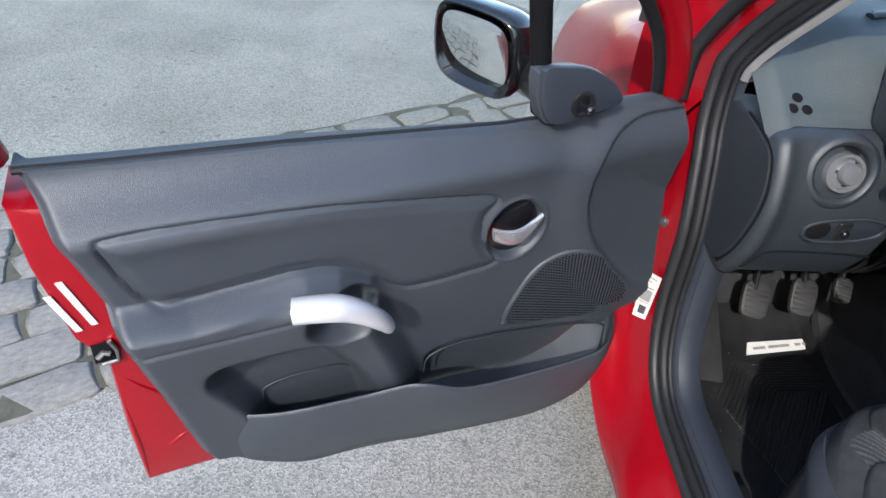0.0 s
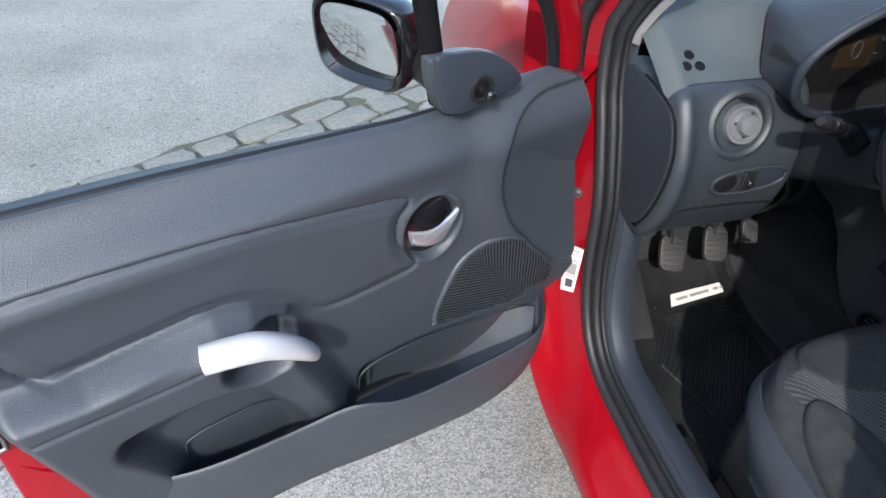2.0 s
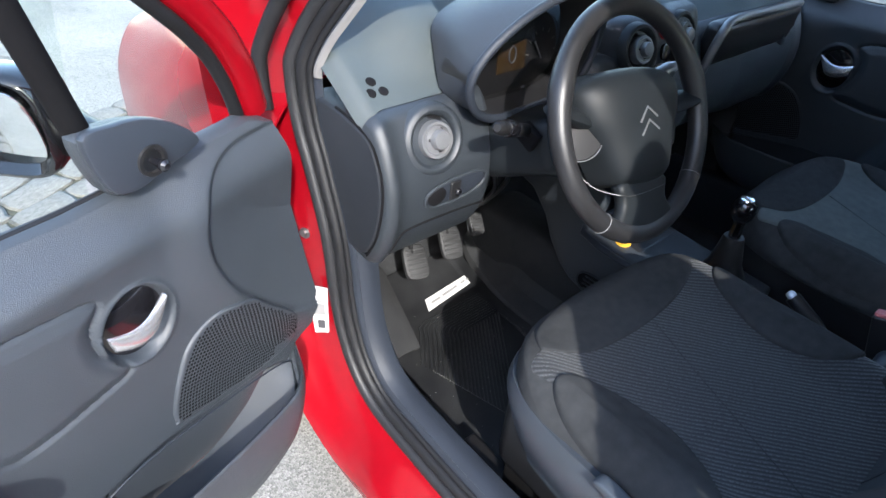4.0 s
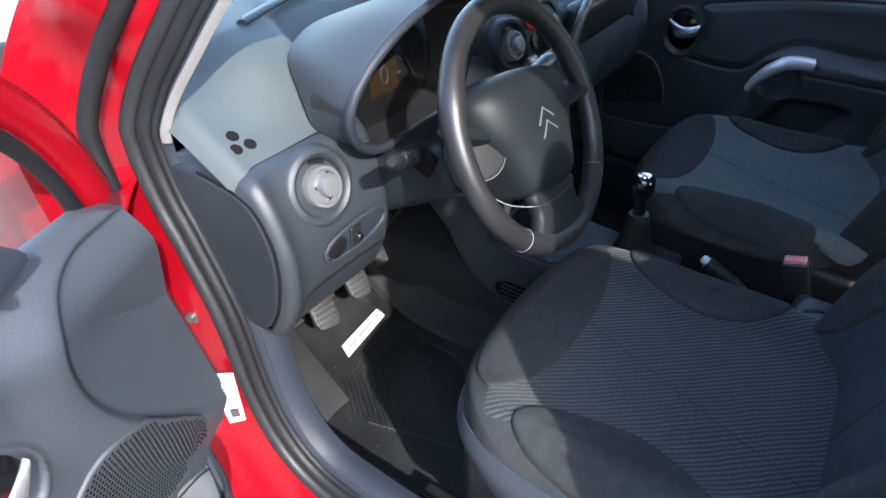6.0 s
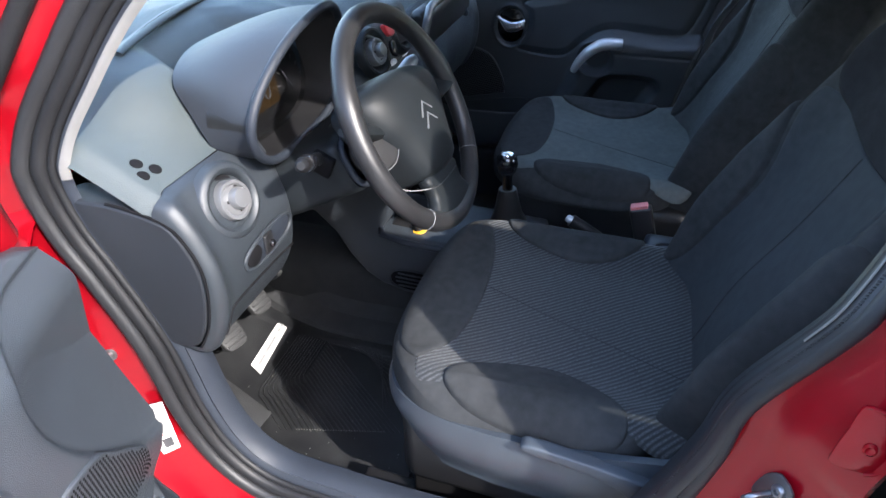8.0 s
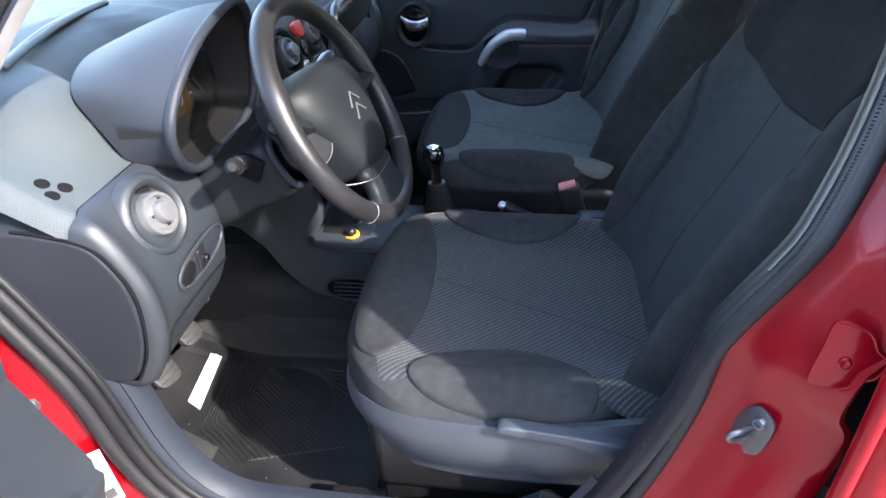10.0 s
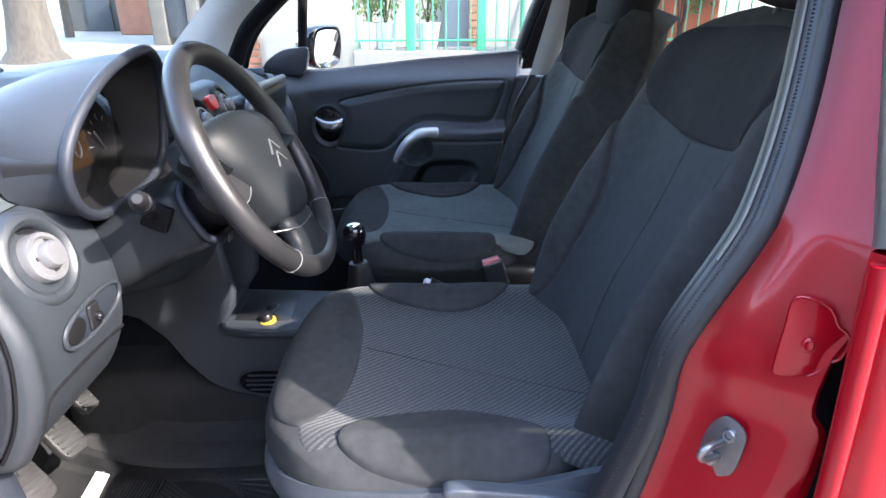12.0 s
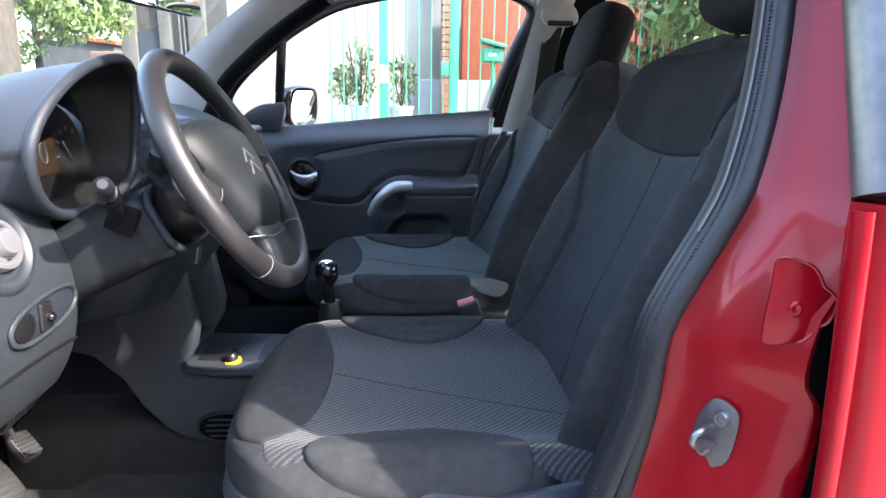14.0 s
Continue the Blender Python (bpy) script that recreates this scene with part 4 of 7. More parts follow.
def vent(at, normal, r=0.034, dish=PLASTIC, parent=None):
    """A round vent in a shallow dish: outer lip, dark gap, silver disc and turning knob."""
    m = facing(at, normal)
    v = part("air_vent", lathe([(r * 1.92, -0.016), (r * 1.82, -0.005), (r * 1.68, 0.0), (r * 1.50, 0.0010), (r * 1.34, -0.002), (r * 1.27, -0.006), (r * 1.21, -0.014), (r * 1.19, -0.03)], m, 48), dish, parent or dash, "round air vent dish")
    part("vent_gap", lathe([(r * 1.22, -0.012), (r * 1.10, -0.011), (r * 0.9, -0.011)], m, 36), MATTEBLACK, v)
    part("vent_disc", lathe([(r * 0.96, -0.02), (r * 0.96, 0.0), (r * 0.92, 0.003), (r * 0.78, 0.003), (r * 0.70, 0.0), (r * 0.30, 0.0)], m @ pose(0, 0, 0.003), 40), VENTGREY, v, "silver vent disc")
    part("vent_knob", lathe([(r * 0.52, -0.003), (r * 0.52, 0.007), (r * 0.45, 0.011), (r * 0.2, 0.012)], m @ pose(r * 0.14, 0, 0.003), 32), VENTGREY, v, "silver turning knob")
    for q in (1.2, 3.0, 4.6):
        part("vent_notch", rbox(r * 0.07, r * 0.16, 0.004, m @ pose(r * 0.14 + r * 0.60 * math.cos(q), r * 0.60 * math.sin(q), 0.0040, 0, 0, math.degrees(q)), 0.001), BLACK, v)
    return v


vent((-0.585, 0.8085, 0.941), VENTN, 0.0305, FACIA)
vent((0.60, 0.812, 0.955), (0.25, -0.90, 0.22))

# three small holes in the slope of the dash
for dx, dy in ((-0.011, -0.006), (0.011, -0.007), (0.0, 0.011)):
    x, y = -0.640 + dx, 0.893 + dy
    m = facing((x, y, dash_z(x, y)), (0, -0.50, 0.86))
    part("speaker_hole", lathe([(0.0084, -0.006), (0.0084, 0.0006), (0.0078, 0.0010), (0.002, 0.0010)], m, 20), MATTEBLACK, dash, "small black hole in the dash")

# switch panel under the vent
sw = part("switch_panel", slab(ellipse(0.063, 0.021, 36, 0, 0, 2.4), facing((-0.548, 0.7915, 0.850), (-0.02, -1, -0.03)) @ pose(0, 0, 0, 0, 0, 5), 0.02, 0.004), BLUEGREY, dash, "grey oval switch panel")
part("panel_rim", tube([facing((-0.548, 0.7915, 0.850), (-0.02, -1, -0.03)) @ pose(0, 0, 0, 0, 0, 5) @ Vector((q[0], q[1], 0.0005)) for q in ellipse(0.064, 0.022, 48, 0, 0, 2.4)], 0.0030, 8, True), FACIA, sw, "rounded rim of the switch panel")
part("coin_recess", slab(ellipse(0.0185, 0.0165, 28), facing((-0.588, 0.7905, 0.848), (-0.02, -1, -0.03)), 0.004, 0.001), MATTEBLACK, sw)
part("blank_switch", rbox(0.022, 0.034, 0.006, facing((-0.551, 0.7900, 0.849), (-0.02, -1, -0.03)), 0.003), BLACK, sw)
part("dial", lathe([(0.006, 0), (0.006, 0.004), (0.004, 0.006)], facing((-0.548, 0.7872, 0.847), (-0.02, -1, -0.03)), 20), GLOSSBLACK, sw)
# shadowed wiring under the dash
wires = [tube(spline([(-0.40 + 0.05 * k, 1.02, 0.72), (-0.36 + 0.04 * k, 0.98, 0.62 + 0.01 * k), (-0.28 + 0.02 * k, 1.05, 0.55), (-0.20, 1.02, 0.60)], 16), 0.006, 6) for k in range(5)]
part("wiring", join(*wires), BLACK, dash, "loose black wiring under the dash")
part("pedal_box", rbox(0.30, 0.16, 0.16, pose(-0.26, 1.16, 0.64), 0.02), BLACK, dash)

# instrument cowl: a smooth hood that runs back into the dash top
RIM = spline([(-0.31, 0.806, 0.952), (-0.39, 0.806, 0.946), (-0.465, 0.800, 0.951), (-0.515, 0.794, 0.973), (-0.542, 0.788, 1.008), (-0.545, 0.782, 1.045), (-0.515, 0.776, 1.085), (-0.45, 0.772, 1.122),
              (-0.375, 0.770, 1.142), (-0.31, 0.772, 1.143), (-0.262, 0.782, 1.112), (-0.244, 0.795, 1.045), (-0.258, 0.802, 0.98)], 78, True)
HOODEND = spline([(-0.33, 0.87, 0.940), (-0.40, 0.868, 0.940), (-0.475, 0.868, 0.950), (-0.525, 0.866, 0.975), (-0.532, 0.872, 0.996), (-0.520, 0.900, 1.026), (-0.494, 0.942, 1.066), (-0.435, 0.962, 1.087),
                  (-0.36, 0.967, 1.092), (-0.27, 0.957, 1.090), (-0.19, 0.935, 1.080), (-0.165, 0.895, 1.02), (-0.20, 0.872, 0.955)], 78, True)


def cowl(a, b):
    k = round(a * 78) % 78
    p, q = Vector(RIM[k]), Vector(HOODEND[k])
    high = float(step(np.array(p.z), 0.98, 1.08))
    r = p.lerp(q, b)
    r.z += 0.010 * math.sin(math.pi * b) * high
    r.z = max(r.z, dash_z(r.x, r.y) + 0.003)
    return r


cw = part("instrument_cowl", grid(cowl, 78, 18, close_u=True), HOOD, dash, "matt dark arched instrument cowl", angle=70)
part("cowl_rim", tube(RIM, 0.0072, 10, True), BLUEGREY, cw, "rounded cowl lip")


def cowl_inside(a, b):
    p = Vector(RIM[round(a * 78) % 78])
    back = Vector((-0.385 + (p.x + 0.385) * 0.90, 0.868, 1.02 + (p.z - 1.02) * 0.80 - 0.005))
    return p.lerp(back, b)


part("cowl_inside", grid(cowl_inside, 78, 8, close_u=True), BLACK, cw)
dial_m = facing((-0.385, 0.870, 1.015), (0, -1, 0.10))
cl = part("instrument_panel", slab(ellipse(0.128, 0.078, 40, 0, 0, 2.6), dial_m, 0.02, 0.004), BLACK, dash, "dark instrument cluster")
disp = part("display", slab([(-0.034, -0.028), (0.034, -0.028), (0.034, 0.022), (-0.034, 0.022)], dial_m @ pose(0.010, 0.002, 0.003), 0.003, 0.001), AMBERLCD, cl, "amber display")
part("display_digit", tube([dial_m @ Vector((0.010 + 0.008 * math.cos(q), 0.003 + 0.014 * math.sin(q), 0.0045)) for q in np.linspace(0, 6.283, 24, endpoint=False)], 0.0016, 6, True), INK, disp)
for k in range(7):
    q = math.pi * (0.05 + 0.9 * k / 6)
    part("gauge_mark", rbox(0.0014, 0.007, 0.002, dial_m @ pose(0.085 - 0.036 * math.cos(q), -0.012 + 0.046 * math.sin(q), 0.002, 0, 0, 90 - math.degrees(q)), 0.0005), PALEINK, cl, smooth=False)
part("needle", rbox(0.0025, 0.036, 0.003, dial_m @ pose(0.075, 0.0, 0.004, 0, 0, 30), 0.001), PALEINK, cl)
lens = part("cluster_lens", slab(ellipse(0.125, 0.075, 40, 0, 0, 2.6), dial_m @ pose(0, 0, 0.010), 0.002, 0), CLUSTERGLASS, cl)
lens.visible_shadow = False

# ---------------------------------------------------------------- steering wheel, turned slightly
WC, RAKE = Vector((-0.355, 0.618, 0.994)), 28.2
WM = facing(WC, (0, -math.cos(radians(RAKE)), math.sin(radians(RAKE)))) @ pose(0, 0, 0, 0, 0, -8)
WU = facing(WC, (0, -math.cos(radians(RAKE)), math.sin(radians(RAKE))))
wheel = thing("steering_wheel", tuple(WC), "black leather steering wheel with a plain pad", "steering wheel")


def rim_radius(k):
    """Thumb swellings at the upper and lower quarters."""
    q = 2 * math.pi * k / 96
    return 0.0158 + 0.0022 * sum(math.exp(-((math.atan2(math.sin(q - c), math.cos(q - c))) / 0.16) ** 2) for c in (0.35, math.pi - 0.35))


part("rim", tube([WM @ Vector((0.169 * math.cos(q), 0.169 * math.sin(q), 0)) for q in np.linspace(0, 2 * math.pi, 96, endpoint=False)], [rim_radius(k) for k in range(96)], 16, True), LEATHER, wheel, "worn black leather rim")
PADLINE = spline([(-0.118, 0.052), (-0.085, 0.072), (0, 0.080), (0.085, 0.072), (0.118, 0.052), (0.112, 0.012), (0.086, -0.030), (0.066, -0.075), (0.050, -0.092), (0, -0.097), (-0.050, -0.092), (-0.066, -0.075), (-0.086, -0.030), (-0.112, 0.012)], 64, True)


def pad_skin(a, b):
    q = PADLINE[round(a * 64) % 64]
    f, h = ((1.0, -0.045), (1.0, -0.012), (0.985, 0.002), (0.94, 0.012), (0.85, 0.020), (0.70, 0.026), (0.50, 0.029), (0.25, 0.030), (0.0, 0.030))[round(b * 8)]
    return WM @ Vector((q[0] * f, q[1] * f, h - 0.018 * (abs(q[0] * f) / 0.118) ** 2.5))


hub = part("airbag_pad", grid(pad_skin, 64, 8, close_u=True), PAD, wheel, "smooth dark grey centre pad", angle=60)
for s in (-1, 1):
    part("side_spoke", tube([WM @ Vector((s * 0.07, 0.014, -0.036)), WM @ Vector((s * 0.12, 0.020, -0.026)), WM @ Vector((s * 0.166, 0.026, -0.004))], [0.036, 0.032, 0.022], 14, flat=0.45), PAD, wheel)
    part("spoke_boss", lathe([(0.036, -0.02), (0.036, -0.002), (0.033, 0.001), (0.01, 0.002)], WM @ pose(s * 0.112, -0.010, -0.014, 0, s * 24, 0), 32), BLACK, wheel, "round spoke boss")
    part("boss_edge", tube([WM @ pose(s * 0.112, -0.010, -0.014, 0, s * 24, 0) @ Vector((0.0355 * math.cos(g), 0.0355 * math.sin(g), 0.0008)) for g in np.linspace(0, 6.283, 40, endpoint=False)], 0.0009, 6, True), VENTGREY, wheel, "pale worn boss edge")
    for q in ((-0.62,) if s < 0 else (0.94,)):
        part("seam", tube([WM @ (Matrix.Rotation(q, 4, "Z") @ Vector((0.0163 * math.cos(g) * 0, -0.169 + 0.0164 * math.cos(g), 0.0164 * math.sin(g)))) for g in np.linspace(0, 6.283, 20, endpoint=False)], 0.0005, 5, True), PALEINK, wheel, "pale stitched seam")
part("lower_spoke", slab([tuple(q) for q in spline([(-0.052, -0.085), (0.052, -0.085), (0.054, -0.12), (0.075, -0.150), (0.06, -0.166), (0, -0.174), (-0.06, -0.166), (-0.075, -0.150), (-0.054, -0.12)], 36, True)], WM @ pose(0, 0, 0.010), 0.024, 0.010, 3), PAD, wheel, "dark grey lower spoke")
part("spoke_edge", tube([WU @ Vector((q[0], q[1], 0.0125 - 2.2 * max(0.0, -0.075 - q[0]) ** 1.2)) for q in spline([(-0.112, -0.052), (-0.098, -0.078), (-0.070, -0.096), (-0.030, -0.104), (0.026, -0.107)], 24)], 0.0009, 6), STEELDARK, wheel, "thin bright edge line")
for off in (0.0, 0.019):
    for s in (-1, 1):
        part("emblem_bar", rbox(0.0026, 0.029, 0.003, WU @ pose(-0.0095 + s * 0.0100, -0.007 + off, 0.0300, 0, 0, s * 48), 0.0008), VENTGREY, hub, "thin silver emblem bar", smooth=False)
part("wheel_boss", lathe([(0.055, -0.10), (0.06, -0.03), (0.05, 0.0)], WM, 28), BLACK, wheel)

# steering column: one smooth shroud with a square stalk slot
col = thing("steering_column", (-0.36, 0.76, 0.90), "dark grey steering column shroud with stalks", "steering column")
CM = facing((-0.355, 0.700, 0.945), (0, -math.cos(radians(24)), math.sin(radians(24))))


def shroud(a, b):
    """Flares from the wheel towards the facia, flat topped with a rounded belly."""
    q = 2 * math.pi * a
    c, s = math.cos(q), math.sin(q)
    w = 0.090 + 0.026 * float(step(np.array(b), 0.0, 0.8))
    up, low = 0.040 + 0.010 * b, 0.062 + 0.004 * b
    if b == 0:
        w, up, low = w * 0.93, up * 0.9, low * 0.93
    return CM @ Vector((w * math.copysign(abs(c) ** 0.40, c), (up if s > 0 else low) * math.copysign(abs(s) ** 0.45, s), -0.008 - 0.17 * b + (0.006 if b > 0 else 0)))


part("shroud", grid(shroud, 56, 14, close_u=True), PAD, col, "dark grey column shroud", angle=60)
part("shroud_rim", tube([CM @ Vector((0.080 * math.copysign(abs(math.cos(q)) ** 0.62, math.cos(q)), (0.036 if math.sin(q) > 0 else 0.060) * math.copysign(abs(math.sin(q)) ** 0.62, math.sin(q)), -0.004)) for q in np.linspace(0, 6.283, 48, endpoint=False)], 0.006, 8, True), BLUEGREY, col, "light worn shroud edge")
part("shroud_core", lathe([(0.030, -0.10), (0.055, -0.02), (0.055, 0.0)], CM, 28), BLACK, col)
part("stalk_slot", rbox(0.012, 0.036, 0.036, pose(-0.4545, 0.735, 0.944, 24, 0, 0), 0.003), MATTEBLACK, col, "square black stalk slot")
part("indicator_stalk", tube([(-0.435, 0.748, 0.944), (-0.472, 0.735, 0.960), (-0.512, 0.720, 0.978)], [0.012, 0.010, 0.011], 14), BLACK, col, "black indicator stalk")
part("stalk_ring", tube([(-0.508, 0.722, 0.976), (-0.516, 0.719, 0.980), (-0.536, 0.712, 0.989), (-0.541, 0.710, 0.991)], [0.0110, 0.0135, 0.0135, 0.0115], 14), GLOSSBLACK, col, "knurled stalk ring")
part("stalk_tip", tube([(-0.540, 0.711, 0.991), (-0.556, 0.705, 0.998), (-0.566, 0.701, 1.003), (-0.571, 0.699, 1.005)], [0.0098, 0.0112, 0.010, 0.0055], 14), BLACK, col, "black stalk tip")
part("wiper_stalk", tube([(-0.26, 0.748, 0.95), (-0.21, 0.725, 0.975), (-0.165, 0.705, 1.0)], [0.010, 0.009, 0.011], 12), BLACK, col)
part("stalk_tip", tube([(-0.175, 0.709, 0.995), (-0.15, 0.699, 1.008), (-0.138, 0.695, 1.013)], [0.012, 0.013, 0.008], 12), STEEL, col)
part("ignition_key", join(lathe([(0.012, 0), (0.012, 0.012)], pose(-0.262, 0.735, 0.872, 80, 0, 40), 18), rbox(0.018, 0.004, 0.045, pose(-0.250, 0.712, 0.852, 10), 0.002)), STEEL, col, "ignition key hanging in its lock")
part("key_tag", rbox(0.022, 0.004, 0.022, pose(-0.245, 0.712, 0.885, 10), 0.002), PINK, col, "red key tag")

# ---------------------------------------------------------------- centre stack and console
stack = thing("centre_console", (0, 0.7, 0.40), "dark grey centre console with radio and controls", "console")


def stack_point(a, b):
    y, z = spline([(0.845, 1.058), (0.812, 1.048), (0.794, 1.005), (0.796, 0.95), (0.812, 0.87), (0.828, 0.80), (0.838, 0.74), (0.846, 0.68), (0.85, 0.63)], 30)[round(b * 30)]
    q = 2 * a - 1
    x = (0.175 - 0.075 * b) * math.copysign(abs(q) ** 0.75, q)
    return Vector((x, y + 0.08 * abs(q) ** 5, z - 0.04 * abs(q) ** 4 * max(0.0, 1 - b * 3)))


part("stack_face", thicken(grid(stack_point, 30, 30), 0.02), PLASTIC, stack, "dark grey centre stack", angle=60)
vent((-0.106, 0.786, 1.006), (-0.10, -0.93, 0.34), 0.027, PAD, stack)
vent((0.043, 0.790, 1.009), (0.04, -0.93, 0.34), 0.027, PAD, stack)
part("hazard_button", slab([tuple(q) for q in spline([(-0.018, 0.008), (-0.012, 0.014), (0.012, 0.014), (0.018, 0.008), (0.010, -0.012), (-0.010, -0.012)], 30, True)], facing((-0.030, 0.786, 1.030), (-0.05, -0.90, 0.42)), 0.012, 0.003), PINK, stack, "red hazard warning button")
part("lock_button", slab(ellipse(0.012, 0.017, 24), facing((-0.022, 0.782, 0.988), (-0.05, -0.95, 0.3)), 0.008, 0.002), GLOSSBLACK, stack)
part("radio", rbox(0.185, 0.02, 0.055, pose(0, 0.800, 0.905, -8), 0.004), GLOSSBLACK, stack, "black radio")
for k in range(4):
    part("radio_button", rbox(0.026, 0.008, 0.010, pose(-0.066 + 0.044 * k, 0.789, 0.914, -8), 0.002), SMOOTH, stack)
for k in range(3):
    part("heater_knob", lathe([(0.022, 0), (0.021, 0.012), (0.016, 0.016)], facing((-0.06 + 0.06 * k, 0.818, 0.825), (0, -1, 0.15)), 24), SILVER, stack)
for k in range(4):
    part("switch", rbox(0.026, 0.010, 0.014, facing((-0.048 + 0.032 * k, 0.793, 0.955), (0, -1, 0.1)), 0.003), SILVER if k % 2 else BLACK, stack)
# open shelf with a pale edge in front of the passenger
part("glove_shelf", rbox(0.40, 0.05, 0.10, pose(0.40, 0.815, 0.955, 8), 0.02), BLACK, dash, "dark open shelf")
part("shelf_edge", tube(spline([(0.19, 0.800, 0.90), (0.195, 0.785, 0.99), (0.24, 0.785, 1.015), (0.42, 0.785, 1.012), (0.58, 0.795, 1.005)], 30), 0.010, 8), VENTGREY, dash, "pale grey shelf edge")


def side_panel(s):
    out = [(1.20, 0.80), (0.98, 0.83), (0.80, 0.84), (0.79, 0.74), (0.775, 0.66), (0.782, 0.62), (0.812, 0.575), (0.805, 0.564), (0.72, 0.560), (0.55, 0.555), (0.45, 0.535), (0.44, 0.42), (0.60, 0.385), (0.725, 0.400), (0.815, 0.418), (0.855, 0.443), (0.897, 0.492), (0.929, 0.550), (0.98, 0.60), (1.2, 0.66)]
    m = Matrix(((0, 0, s, s * 0.105), (1, 0, 0, 0), (0, 1, 0, 0), (0, 0, 0, 1)))
    return slab([tuple(q) for q in out], m, 0.03, 0.010, 3)


for s in (-1, 1):
    sp = part("side_panel", side_panel(s), PLASTIC, stack, "smooth dark tunnel side panel")
    vm = Matrix(((0, 0, s, s * 0.107), (1, 0, 0, 0.728), (0, 1, 0, 0.446), (0, 0, 0, 1)))
    part("side_outlet", slab(ellipse(0.062, 0.030, 36, 0, 0, 2.4), vm, 0.006, 0.002), MATTEBLACK, sp, "black oval floor outlet")
    part("outlet_ring", tube([vm @ Vector((q[0], q[1], 0.001)) for q in ellipse(0.064, 0.032, 40, 0, 0, 2.4)], 0.0022, 8, True), SMOOTH, sp, "smooth outlet surround")
    for k in range(4):
        part("slat", rbox(0.10 - 0.012 * abs(k - 1.5), 0.003, 0.004, vm @ pose(0, -0.018 + 0.012 * k, 0.002), 0.001), PLASTIC, sp)
part("tray", rbox(0.20, 0.44, 0.03, pose(0, 0.66, 0.552, 2), 0.010), PLASTIC, stack)
part("tray_lip", tube([(-0.128, 0.60, 0.572), (-0.128, 0.74, 0.574), (-0.120, 0.80, 0.580), (-0.09, 0.815, 0.584), (0.10, 0.815, 0.584)], 0.008, 8), BLUEGREY, stack, "worn raised tray lip")
part("tray_bowl", rbox(0.14, 0.12, 0.012, pose(0.01, 0.74, 0.566, 3), 0.005), BLACK, stack)
lt = part("cigar_lighter", lathe([(0.013, 0), (0.013, 0.014), (0.010, 0.020)], pose(-0.060, 0.727, 0.566, -12), 22), BLACK, stack, "black cigar lighter")
part("lighter_ring", lathe([(0.018, 0), (0.018, 0.006), (0.013, 0.007)], pose(-0.060, 0.727, 0.566, -12), 24), YELLOW, lt, "amber lighter ring")
part("switch", lathe([(0.016, 0), (0.016, 0.006), (0.012, 0.008)], pose(0.0, 0.735, 0.566, -12), 24), BLACK, stack)
part("chrome_ring", lathe([(0.020, 0), (0.020, 0.003), (0.016, 0.004)], pose(0.0, 0.735, 0.566, -12), 24), STEEL, stack)
part("rear_console", rbox(0.125, 0.22, 0.10, pose(-0.030, 0.105, 0.562), 0.014), SMOOTH, stack, "grey rear console top")
part("cup_ring", lathe([(0.040, -0.01), (0.040, 0.003), (0.034, 0.004), (0.031, 0.0), (0.030, -0.01), (0.01, -0.01)], pose(-0.048, 0.165, 0.613), 32), BLUEGREY, stack, "round cup holder ring")
part("tunnel", rbox(0.19, 2.2, 0.20, pose(0, 0.1, 0.34), 0.05), CARPET, stack)

gear = thing("gear_lever", (0.02, 0.53, 0.555), "black gear lever with a polished metal cap", "gear lever")
part("gaiter", lathe([(0.050, 0.0), (0.046, 0.015), (0.034, 0.04), (0.027, 0.075), (0.022, 0.10), (0.020, 0.105)], pose(0.03, 0.53, 0.562, -4), 24), BLACK, gear, "black gear gaiter")
part("stick", lathe([(0.013, 0.10), (0.011, 0.13), (0.013, 0.15)], pose(0.03, 0.53, 0.562, -4), 18), GLOSSBLACK, gear)
kn = part("knob", lathe([(0.010, 0.140), (0.021, 0.152), (0.0255, 0.170), (0.023, 0.186), (0.015, 0.194)], pose(0.03, 0.53, 0.562, -4), 28), GLOSSBLACK, gear, "glossy black knob")
part("cap", lathe([(0.0165, 0.191), (0.014, 0.196), (0.006, 0.198)], pose(0.03, 0.53, 0.562, -4), 24), CHROME, kn, "polished cap")
brake = thing("handbrake", (0.0, 0.35, 0.56), "black handbrake lever between the seats", "handbrake")
part("lever", tube([(0.0, 0.24, 0.530), (0.0, 0.32, 0.595), (0.0, 0.38, 0.627)], [0.014, 0.015, 0.015], 12), BLACK, brake)
part("button", lathe([(0.009, 0), (0.009, 0.010), (0.006, 0.014)], facing((0, 0.378, 0.627), (0, 0.9, 0.4)), 18), SILVER, brake, "silver release button")

# ---------------------------------------------------------------- pedals, mat, sill trim
def pedal(at, w, h, label):
    p = thing("pedal", at, label, "pedal", "foot pedals")
    m = facing(at, (-0.12, -0.72, 0.68)) @ pose(0, 0, 0, 0, 0, -6)
    pd = part("pad", slab(ellipse(w / 2, h / 2, 28, 0, 0, 4), m, 0.018, 0.005), PEDALGREY, p, "worn grey ribbed rubber pad")
    for k in range(6):
        part("rib", rbox(w * 0.80, 0.005, 0.004, m @ pose(0, -h * 0.36 + k * h * 0.142, 0.0012), 0.001), PEDALGREY, pd, smooth=False)
    part("arm", tube([Vector(at) + Vector((0, 0.02, 0.0)), Vector(at) + Vector((0, 0.06, 0.10)), Vector(at) + Vector((0.0, 0.10, 0.28))], 0.011, 8, flat=0.6), BLACK, p)


